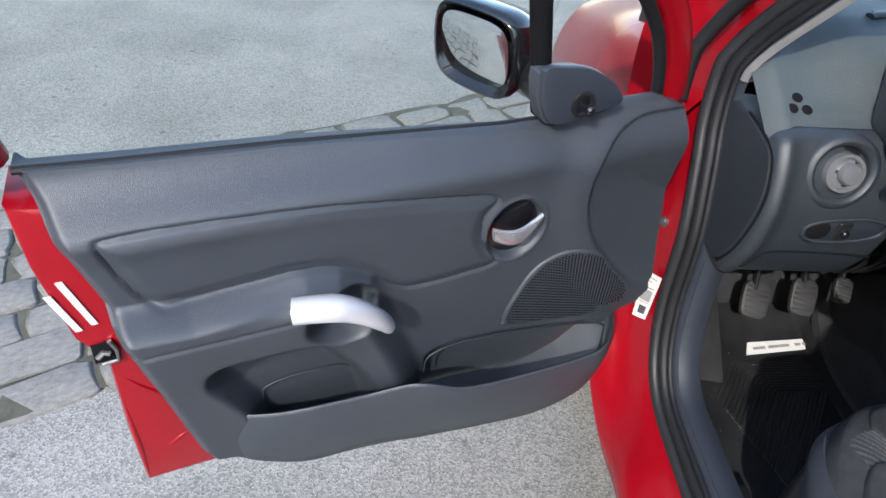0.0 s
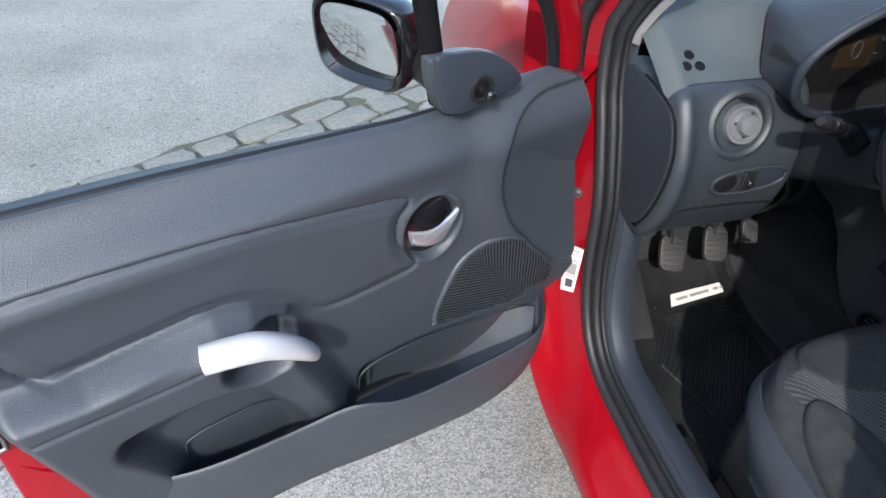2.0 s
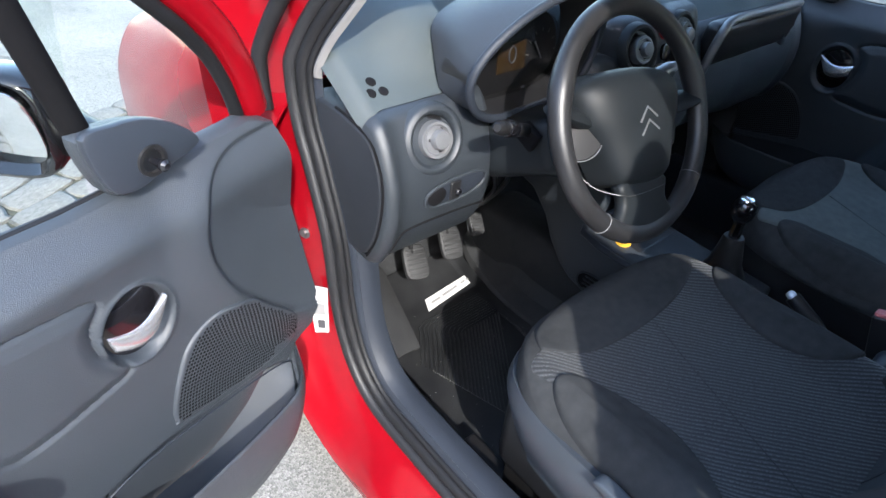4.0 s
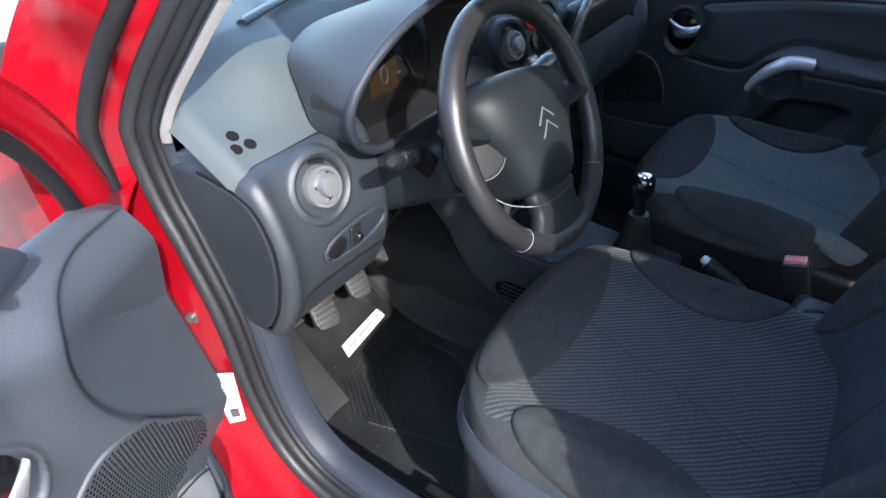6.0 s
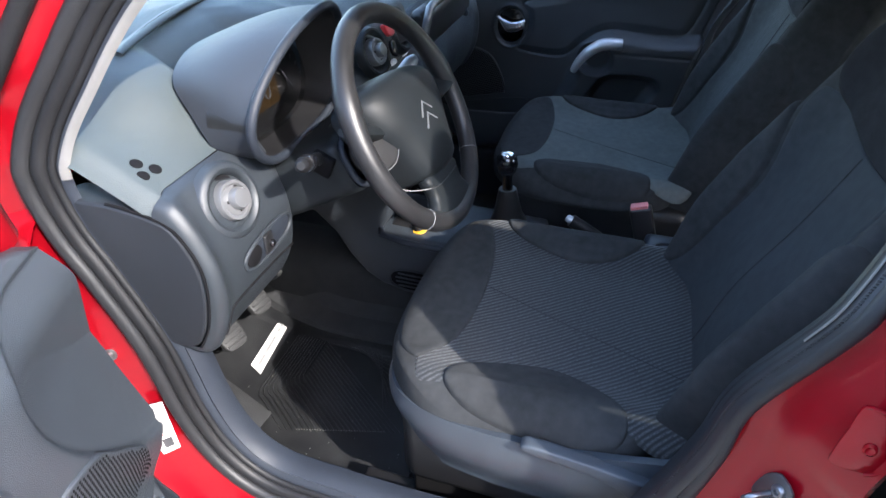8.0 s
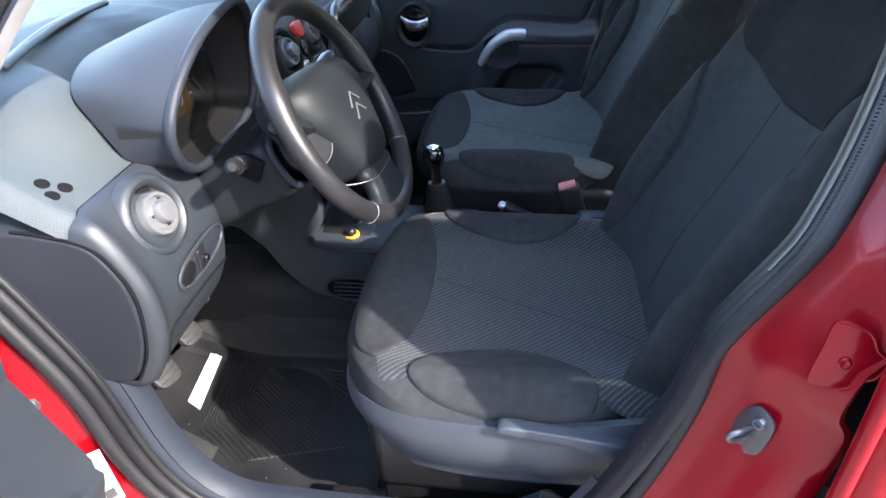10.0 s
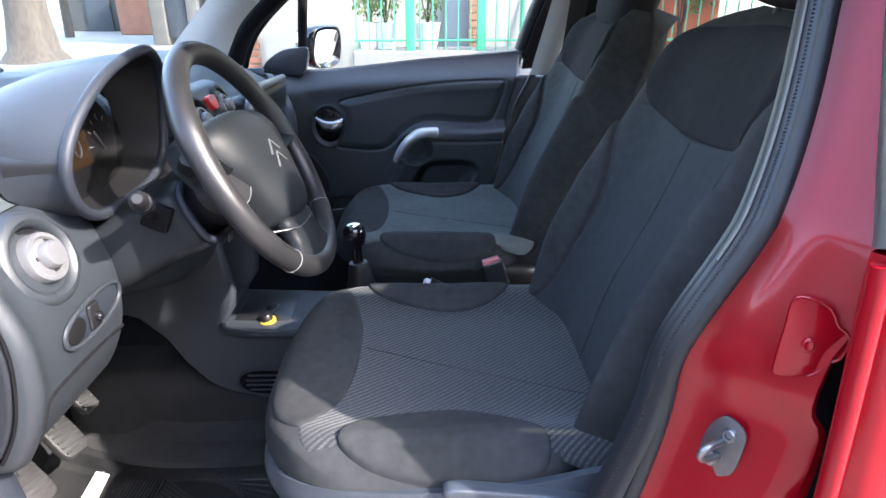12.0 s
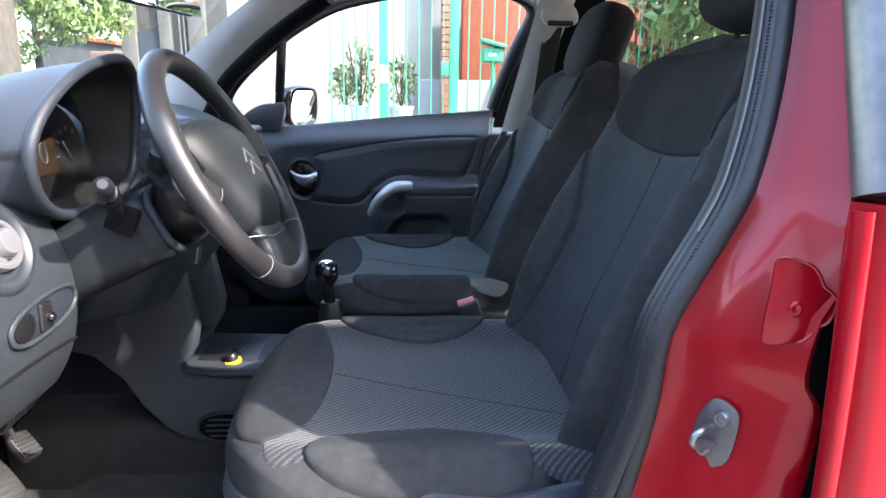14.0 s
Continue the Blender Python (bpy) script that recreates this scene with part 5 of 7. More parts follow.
pedal((-0.382, 1.075, 0.430), 0.064, 0.088, "worn clutch pedal with a ribbed pad")
pedal((-0.268, 1.075, 0.442), 0.060, 0.088, "worn brake pedal with a ribbed pad")
pedal((-0.172, 1.085, 0.458), 0.042, 0.062, "slim worn accelerator pedal pad")

# grey carpet wedge beside the mat and edging along the tunnel
def wedge(a, b):
    A, B, C, E = Vector((-0.56, 0.945, 0.292)), Vector((-0.466, 0.951, 0.276)), Vector((-0.432, 1.16, 0.36)), Vector((-0.52, 1.10, 0.47))
    return A.lerp(B, a).lerp(E.lerp(C, a), b) + Vector((0, 0, 0.006 * math.sin(math.pi * a)))


foot = part("foot_rest", thicken(grid(wedge, 8, 10), 0.012), CARPETGREY)
tagged(foot, "worn grey carpet foot rest panel", "foot rest")
EDGE = spline([(-0.055, 1.215, 0.33), (-0.090, 1.13, 0.300), (-0.128, 0.96, 0.290), (-0.128, 0.83, 0.288), (-0.118, 0.66, 0.288)], 30)
edging = part("carpet_edging", grid(lambda a, b: Vector(EDGE[round(a * 30)]) + (Vector((0.030, 0.004, 0.050)), Vector((0.012, 0, 0.010)), Vector((-0.018, 0, 0.004)), Vector((-0.040, 0, -0.004)), Vector((-0.048, 0, -0.026)))[round(b * 4)], 30, 4), CARPETGREY)
tagged(edging, "worn grey carpet edging along the tunnel", "carpet", kind="structure")

mat_thing = thing("floor_mat", (-0.40, 0.90, 0.255), "dusty black ribbed rubber mat on the floor", "floor mat")


def fold(x, y, h=0.0):
    """The mat lies flat and climbs the toe board in front."""
    return Vector((x, y, 0.262 + 0.55 * max(0.0, y - 1.03) ** 1.25 + h))


def mat_sheet(a, b):
    x = -0.60 + 0.44 * a
    y = 0.60 + 0.58 * b
    rise = 0.006 * float(step(np.array(abs(x + 0.37)), 0.165, 0.18))
    return fold(x, y, rise + 0.003 * noise.noise(Vector((x * 9, y * 9, 0))))


part("sheet", thicken(grid(mat_sheet, 66, 60), 0.006), MATRUBBER, mat_thing, "dusty black rubber sheet")
ribs = []
BORDER = (Vector((-0.476, 0.877, 0)), Vector((-0.424, 0.690, 0)))


def to_border(p):
    """Runs a slanting rib from p to the border of the ribbed field."""
    d, e, w = Vector((-0.6, -0.8, 0)), BORDER[1] - BORDER[0], BORDER[0] - p
    k = (w.x * e.y - w.y * e.x) / (d.x * e.y - d.y * e.x)
    return p + d * max(0.01, k)


for k in range(13):
    p = Vector((-0.335 + 0.0108 * k, 0.935, 0))
    q = to_border(p)
    ribs.append(tube([fold(p.x, p.y, 0.0065), fold((p.x + q.x) / 2, (p.y + q.y) / 2, 0.0065), fold(q.x, q.y, 0.0065)], 0.0026, 4))
for k in range(11):
    y, bend = 0.942 + 0.0078 * k, -0.322 - 0.0075 * k
    q = to_border(Vector((bend - 0.030, y - 0.030, 0)))
    ribs.append(tube([fold(-0.195, y, 0.0065), fold((bend - 0.195) / 2, y, 0.0065), fold(bend, y, 0.0065), fold(bend - 0.018, y - 0.010, 0.0065), fold(bend - 0.030, y - 0.030, 0.0065), fold(q.x, q.y, 0.0065)], 0.0024, 4))
for k in range(9):
    p = Vector((-0.205 + 0.004 * k, 0.925 - 0.016 * k, 0))
    q = Vector((-0.205 - 0.020 * k, 0.70 + 0.002 * k, 0))
    ribs.append(tube([fold(p.x, p.y, 0.0065), fold(q.x, q.y, 0.0065)], 0.0022, 4))
tagged(part("ribs", join(*ribs), MATRUBBER, mat_thing, "raised nested ribs"), kind="stuff")
rng = random.Random(21)
specks = bmesh.new()
for _ in range(70):
    x, y, r = rng.uniform(-0.56, -0.17), rng.uniform(0.62, 1.05), rng.uniform(0.0007, 0.0022)
    c = fold(x, y, 0.0105)
    specks.faces.new([specks.verts.new(c + Vector((r * math.cos(q), r * rng.uniform(0.5, 1) * math.sin(q), 0))) for q in (0, 1.2, 2.5, 3.8, 5.0)])
for k in range(34):
    c = fold(*BORDER[0].lerp(BORDER[1], k / 33).xy, 0.0115)
    specks.faces.new([specks.verts.new(c + Vector((0.0016 * math.cos(q), 0.0016 * math.sin(q), 0))) for q in (0, 1.2, 2.5, 3.8, 5.0)])
dust = part("grit", specks, GRIT, smooth=False)
tagged(dust, "pale grit scattered on the mat", "grit", kind="stuff")
lab = [fold(x, y, 0.009) for x, y in ((-0.358, 1.041), (-0.173, 1.062), (-0.163, 1.089), (-0.345, 1.074))]
bm = bmesh.new()
bm.faces.new([bm.verts.new(p) for p in lab])
tag = part("label", thicken(bm, 0.002), WHITE, mat_thing, "white rubber label with lettering", smooth=False)
LX, LY = (lab[1] - lab[0]).normalized(), (lab[3] - lab[0]).normalized()
LN = LX.cross(LY).normalized()
LY = LN.cross(LX)
lc = sum(lab, Vector()) / 4 + LN * 0.0025
for x, w in ((-0.060, 0.034), (-0.006, 0.058), (0.046, 0.016), (0.066, 0.014)):
    part("lettering_bar", rbox(w, 0.007, 0.0006, Matrix.Translation(lc + LX * x) @ Matrix((LX, LY, LN)).transposed().to_4x4(), 0), PALEINK, tag, smooth=False)

trim = thing("sill_trim", (-0.66, 0.5, 0.40), "blue-grey plastic sill and pillar foot trim", "trim", kind="structure")
INNER = [(-0.004, 0.686), (-0.008, 0.676), (-0.009, 0.662), (-0.004, 0.648), (0.010, 0.640), (0.05, 0.636), (0.18, 0.634)]


part("sill_cover", thicken(ring_band(INNER, -1, 19, 60), 0.004), BLUEGREY, trim, "scuffed blue-grey plastic cover")

# ---------------------------------------------------------------- front seats
def seat_thing(X, rest_q, weave, back_cloth, label):
    seat = thing("front_seat", (X, 0.30, 0.28), label, "car seat", "front seats")

    def top(x, y):
        """Height of the cushion over the plan."""
        a, b = (x - X) / 0.278, (y - 0.375) / 0.262
        h = 0.668 - 0.014 * (0.5 - b * 0.5) + 0.008 * max(0, b)
        h += 0.020 * math.exp(-((abs(a) - 0.80) / 0.18) ** 2) * (1 - 0.4 * b)
        edge = (abs(a) ** 5 + max(0, b) ** 5) ** 0.2
        h -= 0.045 * max(0.0, edge - 0.78) ** 2 / 0.05
        return h

    def cushion(a, b):
        ang = 2 * math.pi * a
        c, s = math.cos(ang), math.sin(ang)
        p = 2 / 2.9
        ex, ey = math.copysign(abs(c) ** p, c), math.copysign(abs(s) ** p, s) * (0.962 if s > 0 else 1.0)
        if b < 0.7:
            r = b / 0.7 * 0.985
            x, y = X + 0.278 * ex * r, 0.375 + 0.262 * ey * r
            return Vector((x, y, top(x, y)))
        f = (b - 0.7) / 0.3
        k = 0.985 + 0.022 * math.sin(f * 2.4)
        z0 = top(X + 0.278 * ex * 0.985, 0.375 + 0.262 * ey * 0.985)
        return Vector((X + 0.278 * ex * k, 0.375 + 0.262 * ey * k, z0 + (0.615 - z0) * f))

    cu = part("cushion", grid(cushion, 110, 44, close_u=True), CLOTH, seat, "black cloth cushion", angle=80)

    def pad(name, outline, material, surf, lift, label, n=72, rings=10, par=None):
        """An upholstered panel laid on a surface."""
        out = spline(outline, n, True)
        c = sum(out) / len(out)
        fs = (1.0, 0.997, 0.988, 0.97, 0.94, 0.89, 0.82, 0.74, 0.65, 0.55, 0.45, 0.35, 0.25, 0.15, 0.0)
        hs = (-1.0, 0.0, 0.55, 0.85, 0.95) + (1.0,) * 10

        def fn(a, b):
            q = out[round(a * n) % n]
            f, h = fs[round(b * 14)], hs[round(b * 14)]
            p = c + (q - c) * f
            worn = 0.004 * noise.noise(Vector((p[0] * 65, p[1] * 9, 3))) * (1 - f) ** 0.5 if name == "side_bolster" else 0.0
            return surf(p[0], p[1], (lift * h if h >= 0 else -0.006) + worn)

        return part(name, grid(fn, n, 14, close_u=True), material, par or seat, label, angle=80)

    def on_top(x, y, h):
        return Vector((X + x, y, top(X + x, y) + h))

    pad("centre_panel", [(-0.225, 0.545), (-0.10, 0.560), (0.0, 0.570), (0.12, 0.565), (0.190, 0.552), (0.232, 0.515), (0.235, 0.44), (0.235, 0.30), (0.225, 0.16), (0.0, 0.118), (-0.24, 0.13), (-0.232, 0.26), (-0.220, 0.40), (-0.235, 0.50)], weave, on_top, 0.003, "ribbed grey cloth centre panel", n=96)
    pad("front_patch", [(0.205, 0.530), (0.12, 0.500), (-0.005, 0.490), (-0.12, 0.502), (-0.188, 0.538), (-0.198, 0.558), (-0.165, 0.592), (-0.08, 0.616), (0.03, 0.623), (0.13, 0.602), (0.190, 0.568)], CLOTH, on_top, 0.006, "smooth black cloth front patch")
    for s in (-1, 1):
        pad("side_bolster", [(s * 0.222, 0.498), (s * 0.188, 0.47), (s * 0.160, 0.40), (s * 0.150, 0.335), (s * 0.172, 0.27), (s * 0.215, 0.225), (s * 0.258, 0.232), (s * 0.270, 0.33), (s * 0.262, 0.43), (s * 0.246, 0.48)], CLOTH, on_top, 0.010, "smooth black side bolster")

    # backrest in its own frame: q up along the back, d out of its face
    foot, tilt = Vector((X, 0.105, 0.60)), radians(19.5)
    upv, outv = Vector((0, -math.sin(tilt), math.cos(tilt))), Vector((0, math.cos(tilt), math.sin(tilt)))

    def half(q):
        return float(np.interp(q, [-0.05, 0.0, 0.15, 0.30, 0.45, 0.55, 0.61, 0.64], [0.225, 0.245, 0.262, 0.258, 0.235, 0.215, 0.165, 0.10]))

    def face(x, q):
        a = x / half(q)
        d = 0.035 + 0.055 * math.exp(-((abs(a) - 0.82) / 0.18) ** 2) * (1 - 0.7 * max(0, q - 0.3) / 0.35)
        d -= 0.08 * max(0.0, abs(a) - 0.84) ** 2 / 0.025
        d -= 0.06 * max(0.0, q - 0.54) ** 2 / 0.01
        d += 0.012 * math.exp(-((q - 0.18) / 0.1) ** 2)
        return d

    def back(a, b):
        ang = 2 * math.pi * a
        q = -0.05 + 0.69 * b
        c, s = math.cos(ang), math.sin(ang)
        x = half(q) * math.copysign(abs(c) ** 0.55, c)
        d = face(x, q) if s >= 0 else face(x, q) * 0.0 - 0.085 * abs(s) ** 0.5
        if abs(s) < 1e-6:
            d = -0.03
        return foot + Vector((x, 0, 0)) + upv * q + outv * d

    bk = part("backrest", grid(back, 72, 40, close_u=True), CLOTH, seat, "black cloth backrest", angle=80)

    def on_back(x, q, h):
        return foot + Vector((x, 0, 0)) + upv * q + outv * (face(x, q) + h)

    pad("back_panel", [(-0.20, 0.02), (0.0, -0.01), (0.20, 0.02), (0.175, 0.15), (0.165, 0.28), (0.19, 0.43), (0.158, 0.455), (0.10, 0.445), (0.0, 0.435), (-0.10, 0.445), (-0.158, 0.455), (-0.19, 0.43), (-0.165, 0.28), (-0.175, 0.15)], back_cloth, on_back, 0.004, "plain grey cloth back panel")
    part("back_seam", tube([on_back(0.0, q, 0.0045) for q in np.linspace(0.04, 0.43, 24)], 0.0011, 5), CLOTH, seat)
    part("cushion_seam", tube([on_top(0.02 - 0.12 * k / 20, 0.485 - 0.345 * k / 20, 0.0032) for k in range(21)], 0.0007, 5), CLOTH, seat)
    pad("shoulder_panel", [(-0.166, 0.460), (-0.12, 0.444), (-0.06, 0.438), (0.0, 0.436), (0.06, 0.438), (0.12, 0.444), (0.166, 0.460), (0.19, 0.52), (0.165, 0.575), (0.10, 0.600), (0.0, 0.61), (-0.10, 0.600), (-0.165, 0.575), (-0.19, 0.52)], BLACKCLOTH, on_back, 0.006, "smooth black shoulder panel")
    for s in (-1, 1):
        pad("back_bolster", [(s * 0.182, 0.07), (s * 0.215, 0.04), (s * 0.250, 0.10), (s * 0.254, 0.25), (s * 0.236, 0.37), (s * 0.205, 0.41), (s * 0.175, 0.32), (s * 0.168, 0.19)], CLOTH, on_back, 0.010, "smooth black back bolster")
        part("headrest_rod", tube([foot + Vector((s * 0.062, 0, 0)) + upv * 0.60 + outv * -0.02, foot + Vector((s * 0.062, 0, 0)) + upv * 0.76 + outv * -0.02], 0.006, 10), BLACK, seat, "black headrest rod")

    def rest(a, b):
        ang, phi = 2 * math.pi * a, math.pi * (b - 0.5)
        r = abs(math.cos(phi)) ** 0.55
        c, s = math.cos(ang), math.sin(ang)
        return foot + Vector((0.128 * r * math.copysign(abs(c) ** 0.6, c), 0, 0)) + upv * (rest_q + 0.098 * math.copysign(abs(math.sin(phi)) ** 0.7, math.sin(phi))) + outv * (0.005 + 0.055 * r * math.copysign(abs(s) ** 0.7, s))

    part("headrest", grid(rest, 40, 22, close_u=True), BLACKCLOTH, seat, "rounded black cloth headrest", angle=80)
    # plastic side shield and base
    for s, lab in ((-1 if X < 0 else 1, "blue-grey plastic seat side shield"),):
        plan = spline([(0.276, 0.085), (0.284, 0.20), (0.286, 0.32), (0.283, 0.42), (0.268, 0.508), (0.236, 0.572), (0.185, 0.606), (0.12, 0.618)], 48)

        def shield(a, b):
            """Runs along the cushion's side and round its front corner: lip, shoulder, hollow and tucked foot."""
            (px, py), f = plan[round(a * 48)], 1 - a
            high = float(np.interp(f, [0, 0.2, 0.45, 0.75, 0.9, 1], [0.622, 0.628, 0.638, 0.648, 0.672, 0.700]))
            low = float(np.interp(f, [0, 0.12, 0.28, 0.45, 0.75, 1], [0.565, 0.550, 0.520, 0.500, 0.500, 0.512]))
            t = max(0.0, b - 0.06) / 0.94
            out = -0.018 if b == 0 else -0.004 + 0.007 * math.sin(math.pi * min(1, t * 1.6)) - 0.018 * float(step(np.array(t), 0.55, 1.0))
            out -= 0.007 * math.exp(-((t - 0.50) / 0.16) ** 2) * math.exp(-((f - 0.22) / 0.16) ** 2)
            nx, ny = (1.0, 0.0) if f > 0.45 else (math.cos((0.45 - f) * 2.9), math.sin((0.45 - f) * 2.9))
            return Vector((X + s * (px + out * nx), py + out * ny, high + (low - high) * t - (0.004 if b == 0 else 0.0)))

        sh = part("side_shield", thicken(grid(shield, 48, 22), 0.004), SHIELD, seat, lab, angle=60)
        if s < 0:
            arm = spline([(0.354, 0.650), (0.350, 0.664), (0.30, 0.660), (0.22, 0.650), (0.178, 0.640), (0.160, 0.618), (0.170, 0.596), (0.196, 0.594), (0.216, 0.616), (0.26, 0.634)], 44, True)
            m = Matrix(((0, 0, -1, X - 0.300), (1, 0, 0, 0), (0, 1, 0, 0), (0, 0, 0, 1)))
            part("recline_lever", slab([tuple(q) for q in arm], m, 0.022, 0.006, 3), SHIELD, sh, "long flat seat adjusting lever")
            part("lever_pivot", lathe([(0.013, 0), (0.013, 0.004), (0.011, 0.005), (0.010, 0.003), (0.002, 0.003)], facing((X - 0.2995, 0.182, 0.614), (-1, 0, 0)), 24), SMOOTH, sh, "round lever pivot cap")
    part("seat_base", rbox(0.50, 0.46, 0.20, pose(X, 0.34, 0.52), 0.03), BLACK, seat)
    for s in (-1, 1):
        part("slide_rail", rbox(0.035, 0.62, 0.05, pose(X + s * 0.20, 0.36, 0.30), 0.006), BLACK, seat, "black steel slide rail")
        part("rail_stand", rbox(0.03, 0.44, 0.12, pose(X + s * 0.20, 0.34, 0.36), 0.006), BLACK, seat)
    return seat


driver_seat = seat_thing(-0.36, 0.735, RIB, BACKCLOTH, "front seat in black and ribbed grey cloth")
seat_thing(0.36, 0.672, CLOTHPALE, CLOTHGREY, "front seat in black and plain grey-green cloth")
tagged(driver_seat, "driver's seat in black and ribbed grey cloth, worn bolster")


def buckle(at, lean_x, label):
    b = thing("seat_belt_buckle", at, label, "seat belt buckle", "belt buckles")
    m = pose(*at, -18, lean_x, 0)
    bd = part("body", rbox(0.030, 0.048, 0.090, m @ pose(0, 0, -0.045), 0.005), BLACK, b, "black buckle body")
    part("button", rbox(0.024, 0.038, 0.012, m @ pose(0, 0.002, 0.001), 0.002), BUTTON, b, "pale red release button")
    part("stalk", rbox(0.014, 0.03, 0.14, m @ pose(0, 0, -0.15), 0.004), BLACK, b)


buckle((0.062, 0.235, 0.652), 6, "black seat belt buckle with red button")
buckle((-0.122, 0.213, 0.640), -4, "black seat belt buckle with red button")

# ---------------------------------------------------------------- striker, hinge bracket, bolts, stickers, rear door
def pillar_point(z, off):
    """A place on the red rear door post, off behind the seal at height z, and its outward normal."""
    i = min((k for k in range(60, 100)), key=lambda k: abs(RING[k][1] - z))
    xs = np.interp(off, [q[0] * rear_scale(i) for q in REARFACE], [q[1] for q in REARFACE])
    return ring_point(i, off, xs)


st = thing("door_striker", tuple(pillar_point(0.81, 0.086)), "steel door striker loop on the red post", "door striker")
sm = facing((-0.7345, 0.079, 0.793), (-0.60, 0.79, 0.06)) @ pose(0, 0, 0.003, 0, 0, -8) @ Matrix.Diagonal((0.80, 0.84, 1.0, 1))
part("base_plate", slab([tuple(q) for q in spline([(-0.004, 0.042), (0.012, 0.040), (0.024, 0.028), (0.026, -0.020), (0.014, -0.038), (0.0, -0.044), (-0.014, -0.034), (-0.022, -0.014), (-0.020, 0.018), (-0.012, 0.036)], 40, True)], sm @ pose(0, 0, 0.004), 0.004, 0.0012), STEELDARK, st, "dull zinc steel plate")
for x, y in ((0.006, 0.022), (-0.004, -0.022)):
    part("screw", lathe([(0.0098, 0.003), (0.0098, 0.006), (0.0075, 0.0085), (0.0045, 0.0085), (0.004, 0.005), (0.001, 0.005)], sm @ pose(x, y, 0), 20), STEEL, st)
part("loop", tube([sm @ Vector(q) for q in spline([(0.002, 0.010, 0.002), (0.000, 0.011, 0.016), (-0.003, 0.009, 0.028), (-0.006, 0.0, 0.032), (-0.004, -0.010, 0.027), (0.000, -0.013, 0.015), (0.003, -0.013, 0.002)], 24)], 0.0036, 10), STEEL, st, "bent steel loop")

hb = thing("hinge_bracket", tuple(pillar_point(0.972, 0.106)), "red painted rear door hinge bracket", "hinge")
hm = facing((-0.7655, 0.040, 0.932), (-0.96, 0.26, 0.05)) @ Matrix.Diagonal((0.75, 0.98, 1, 1))
LEAFLINE = spline([(-0.026, 0.040), (0.004, 0.037), (0.016, 0.030), (0.024, 0.018), (0.034, 0.012), (0.040, 0.002), (0.034, -0.014), (0.022, -0.020), (0.014, -0.030), (0.0, -0.036), (-0.030, -0.038), (-0.033, -0.020), (-0.030, 0.010)], 52, True)
part("leaf", slab([tuple(q) for q in LEAFLINE], hm @ pose(0, 0, 0.003), 0.004, 0.0015), RED, hb, "red painted steel leaf")
part("leaf_rim", tube([hm @ Vector((q[0], q[1], 0.0035)) for q in LEAFLINE[:36]], 0.0016, 6), RED, hb, "raised pressed rim")
part("bolt", lathe([(0.0075, 0.002), (0.0075, 0.0045), (0.005, 0.006), (0.003, 0.005)], hm @ pose(-0.002, -0.004, 0), 18), RED, hb)

rear = thing("rear_door", (-0.80, -0.4, 0.4), "closed glossy red rear door", "car door")


def rear_skin(a, b):
    y = 0.026 - 0.80 * a
    z = 0.36 + 0.665 * b
    x = -0.815 - 0.018 * math.sin(math.pi * min(1, b * 1.05)) + 0.02 * (1 - b) ** 3
    if a < 0.03:
        x += 0.026 * (1 - a / 0.03) ** 2
    return Vector((x, y, z))


part("skin", thicken(grid(rear_skin, 60, 30), 0.02), RED, rear, "glossy red outer skin")
part("edge_roll", tube([(-0.806 - 0.014 * math.sin(math.pi * k / 20), 0.027, 0.40 + 0.62 * k / 20) for k in range(21)], 0.0085, 10), RED, rear, "rolled front edge of the door skin")
part("waist_strip", tube([(-0.815, 0.0, 1.035), (-0.818, -0.4, 1.04), (-0.81, -0.8, 1.045)], 0.013, 8), BLACK, rear, "black waist strip")
part("window_post", tube([(-0.800 + lean(z), 0.0 - 0.02 * (z - 1.03), z) for z in (1.03, 1.15, 1.3, 1.4)], 0.026, 10), STEELDARK, rear, "dull grey window post trim")
# made wider than the frame itself so it keeps sun off the seat
part("window_frame", thicken(grid(lambda a, b: Vector((-0.796 + lean(1.03 + 0.40 * b) + 0.004 * math.sin(math.pi * a), -0.018 - (0.25 - 0.03 * b) * a, 1.03 + 0.40 * b)), 6, 8), 0.012), BLACK, rear, "black rear door window frame, widened to block sun")
g = part("window_pane", grid(lambda a, b: Vector((-0.80 + lean(1.03 + 0.36 * b), -0.02 - 0.75 * a, 1.03 + 0.36 * b)), 4, 4), TINTGLASS, rear, "dark rear window glass")

# hinge post fittings
post = thing("hinge_post", (-0.73, 1.0, 0.6), "red hinge post with check bolt and paper sticker", "door post", kind="structure")


part("check_bolt", join(lathe([(0.012, 0), (0.012, 0.005), (0.007, 0.006), (0.007, 0.012), (0.003, 0.013)], facing((-0.714, 1.000, 0.704), (-0.95, -0.25, 0.2)), 16), rbox(0.012, 0.03, 0.014, Matrix.Translation((-0.714, 1.022, 0.708)), 0.003)), STEEL, post, "steel check strap bolt")
a, b = Vector((-0.722, 0.979, 0.602)), Vector((-0.704, 0.938, 0.613))
c, d = Vector((-0.711, 0.928, 0.510)), Vector((-0.726, 0.954, 0.498))
nn = (b - a).cross(d - a).normalized()
if nn.x > 0:
    nn = -nn


def card(x0, x1, y0, y1, lift):
    """A flat piece on the sticker, by shares of its width and height."""
    bm = bmesh.new()
    bm.faces.new([bm.verts.new(a.lerp(b, x).lerp(d.lerp(c, x), y) + nn * lift) for x, y in ((x0, y0), (x1, y0), (x1, y1), (x0, y1))])
    return bm


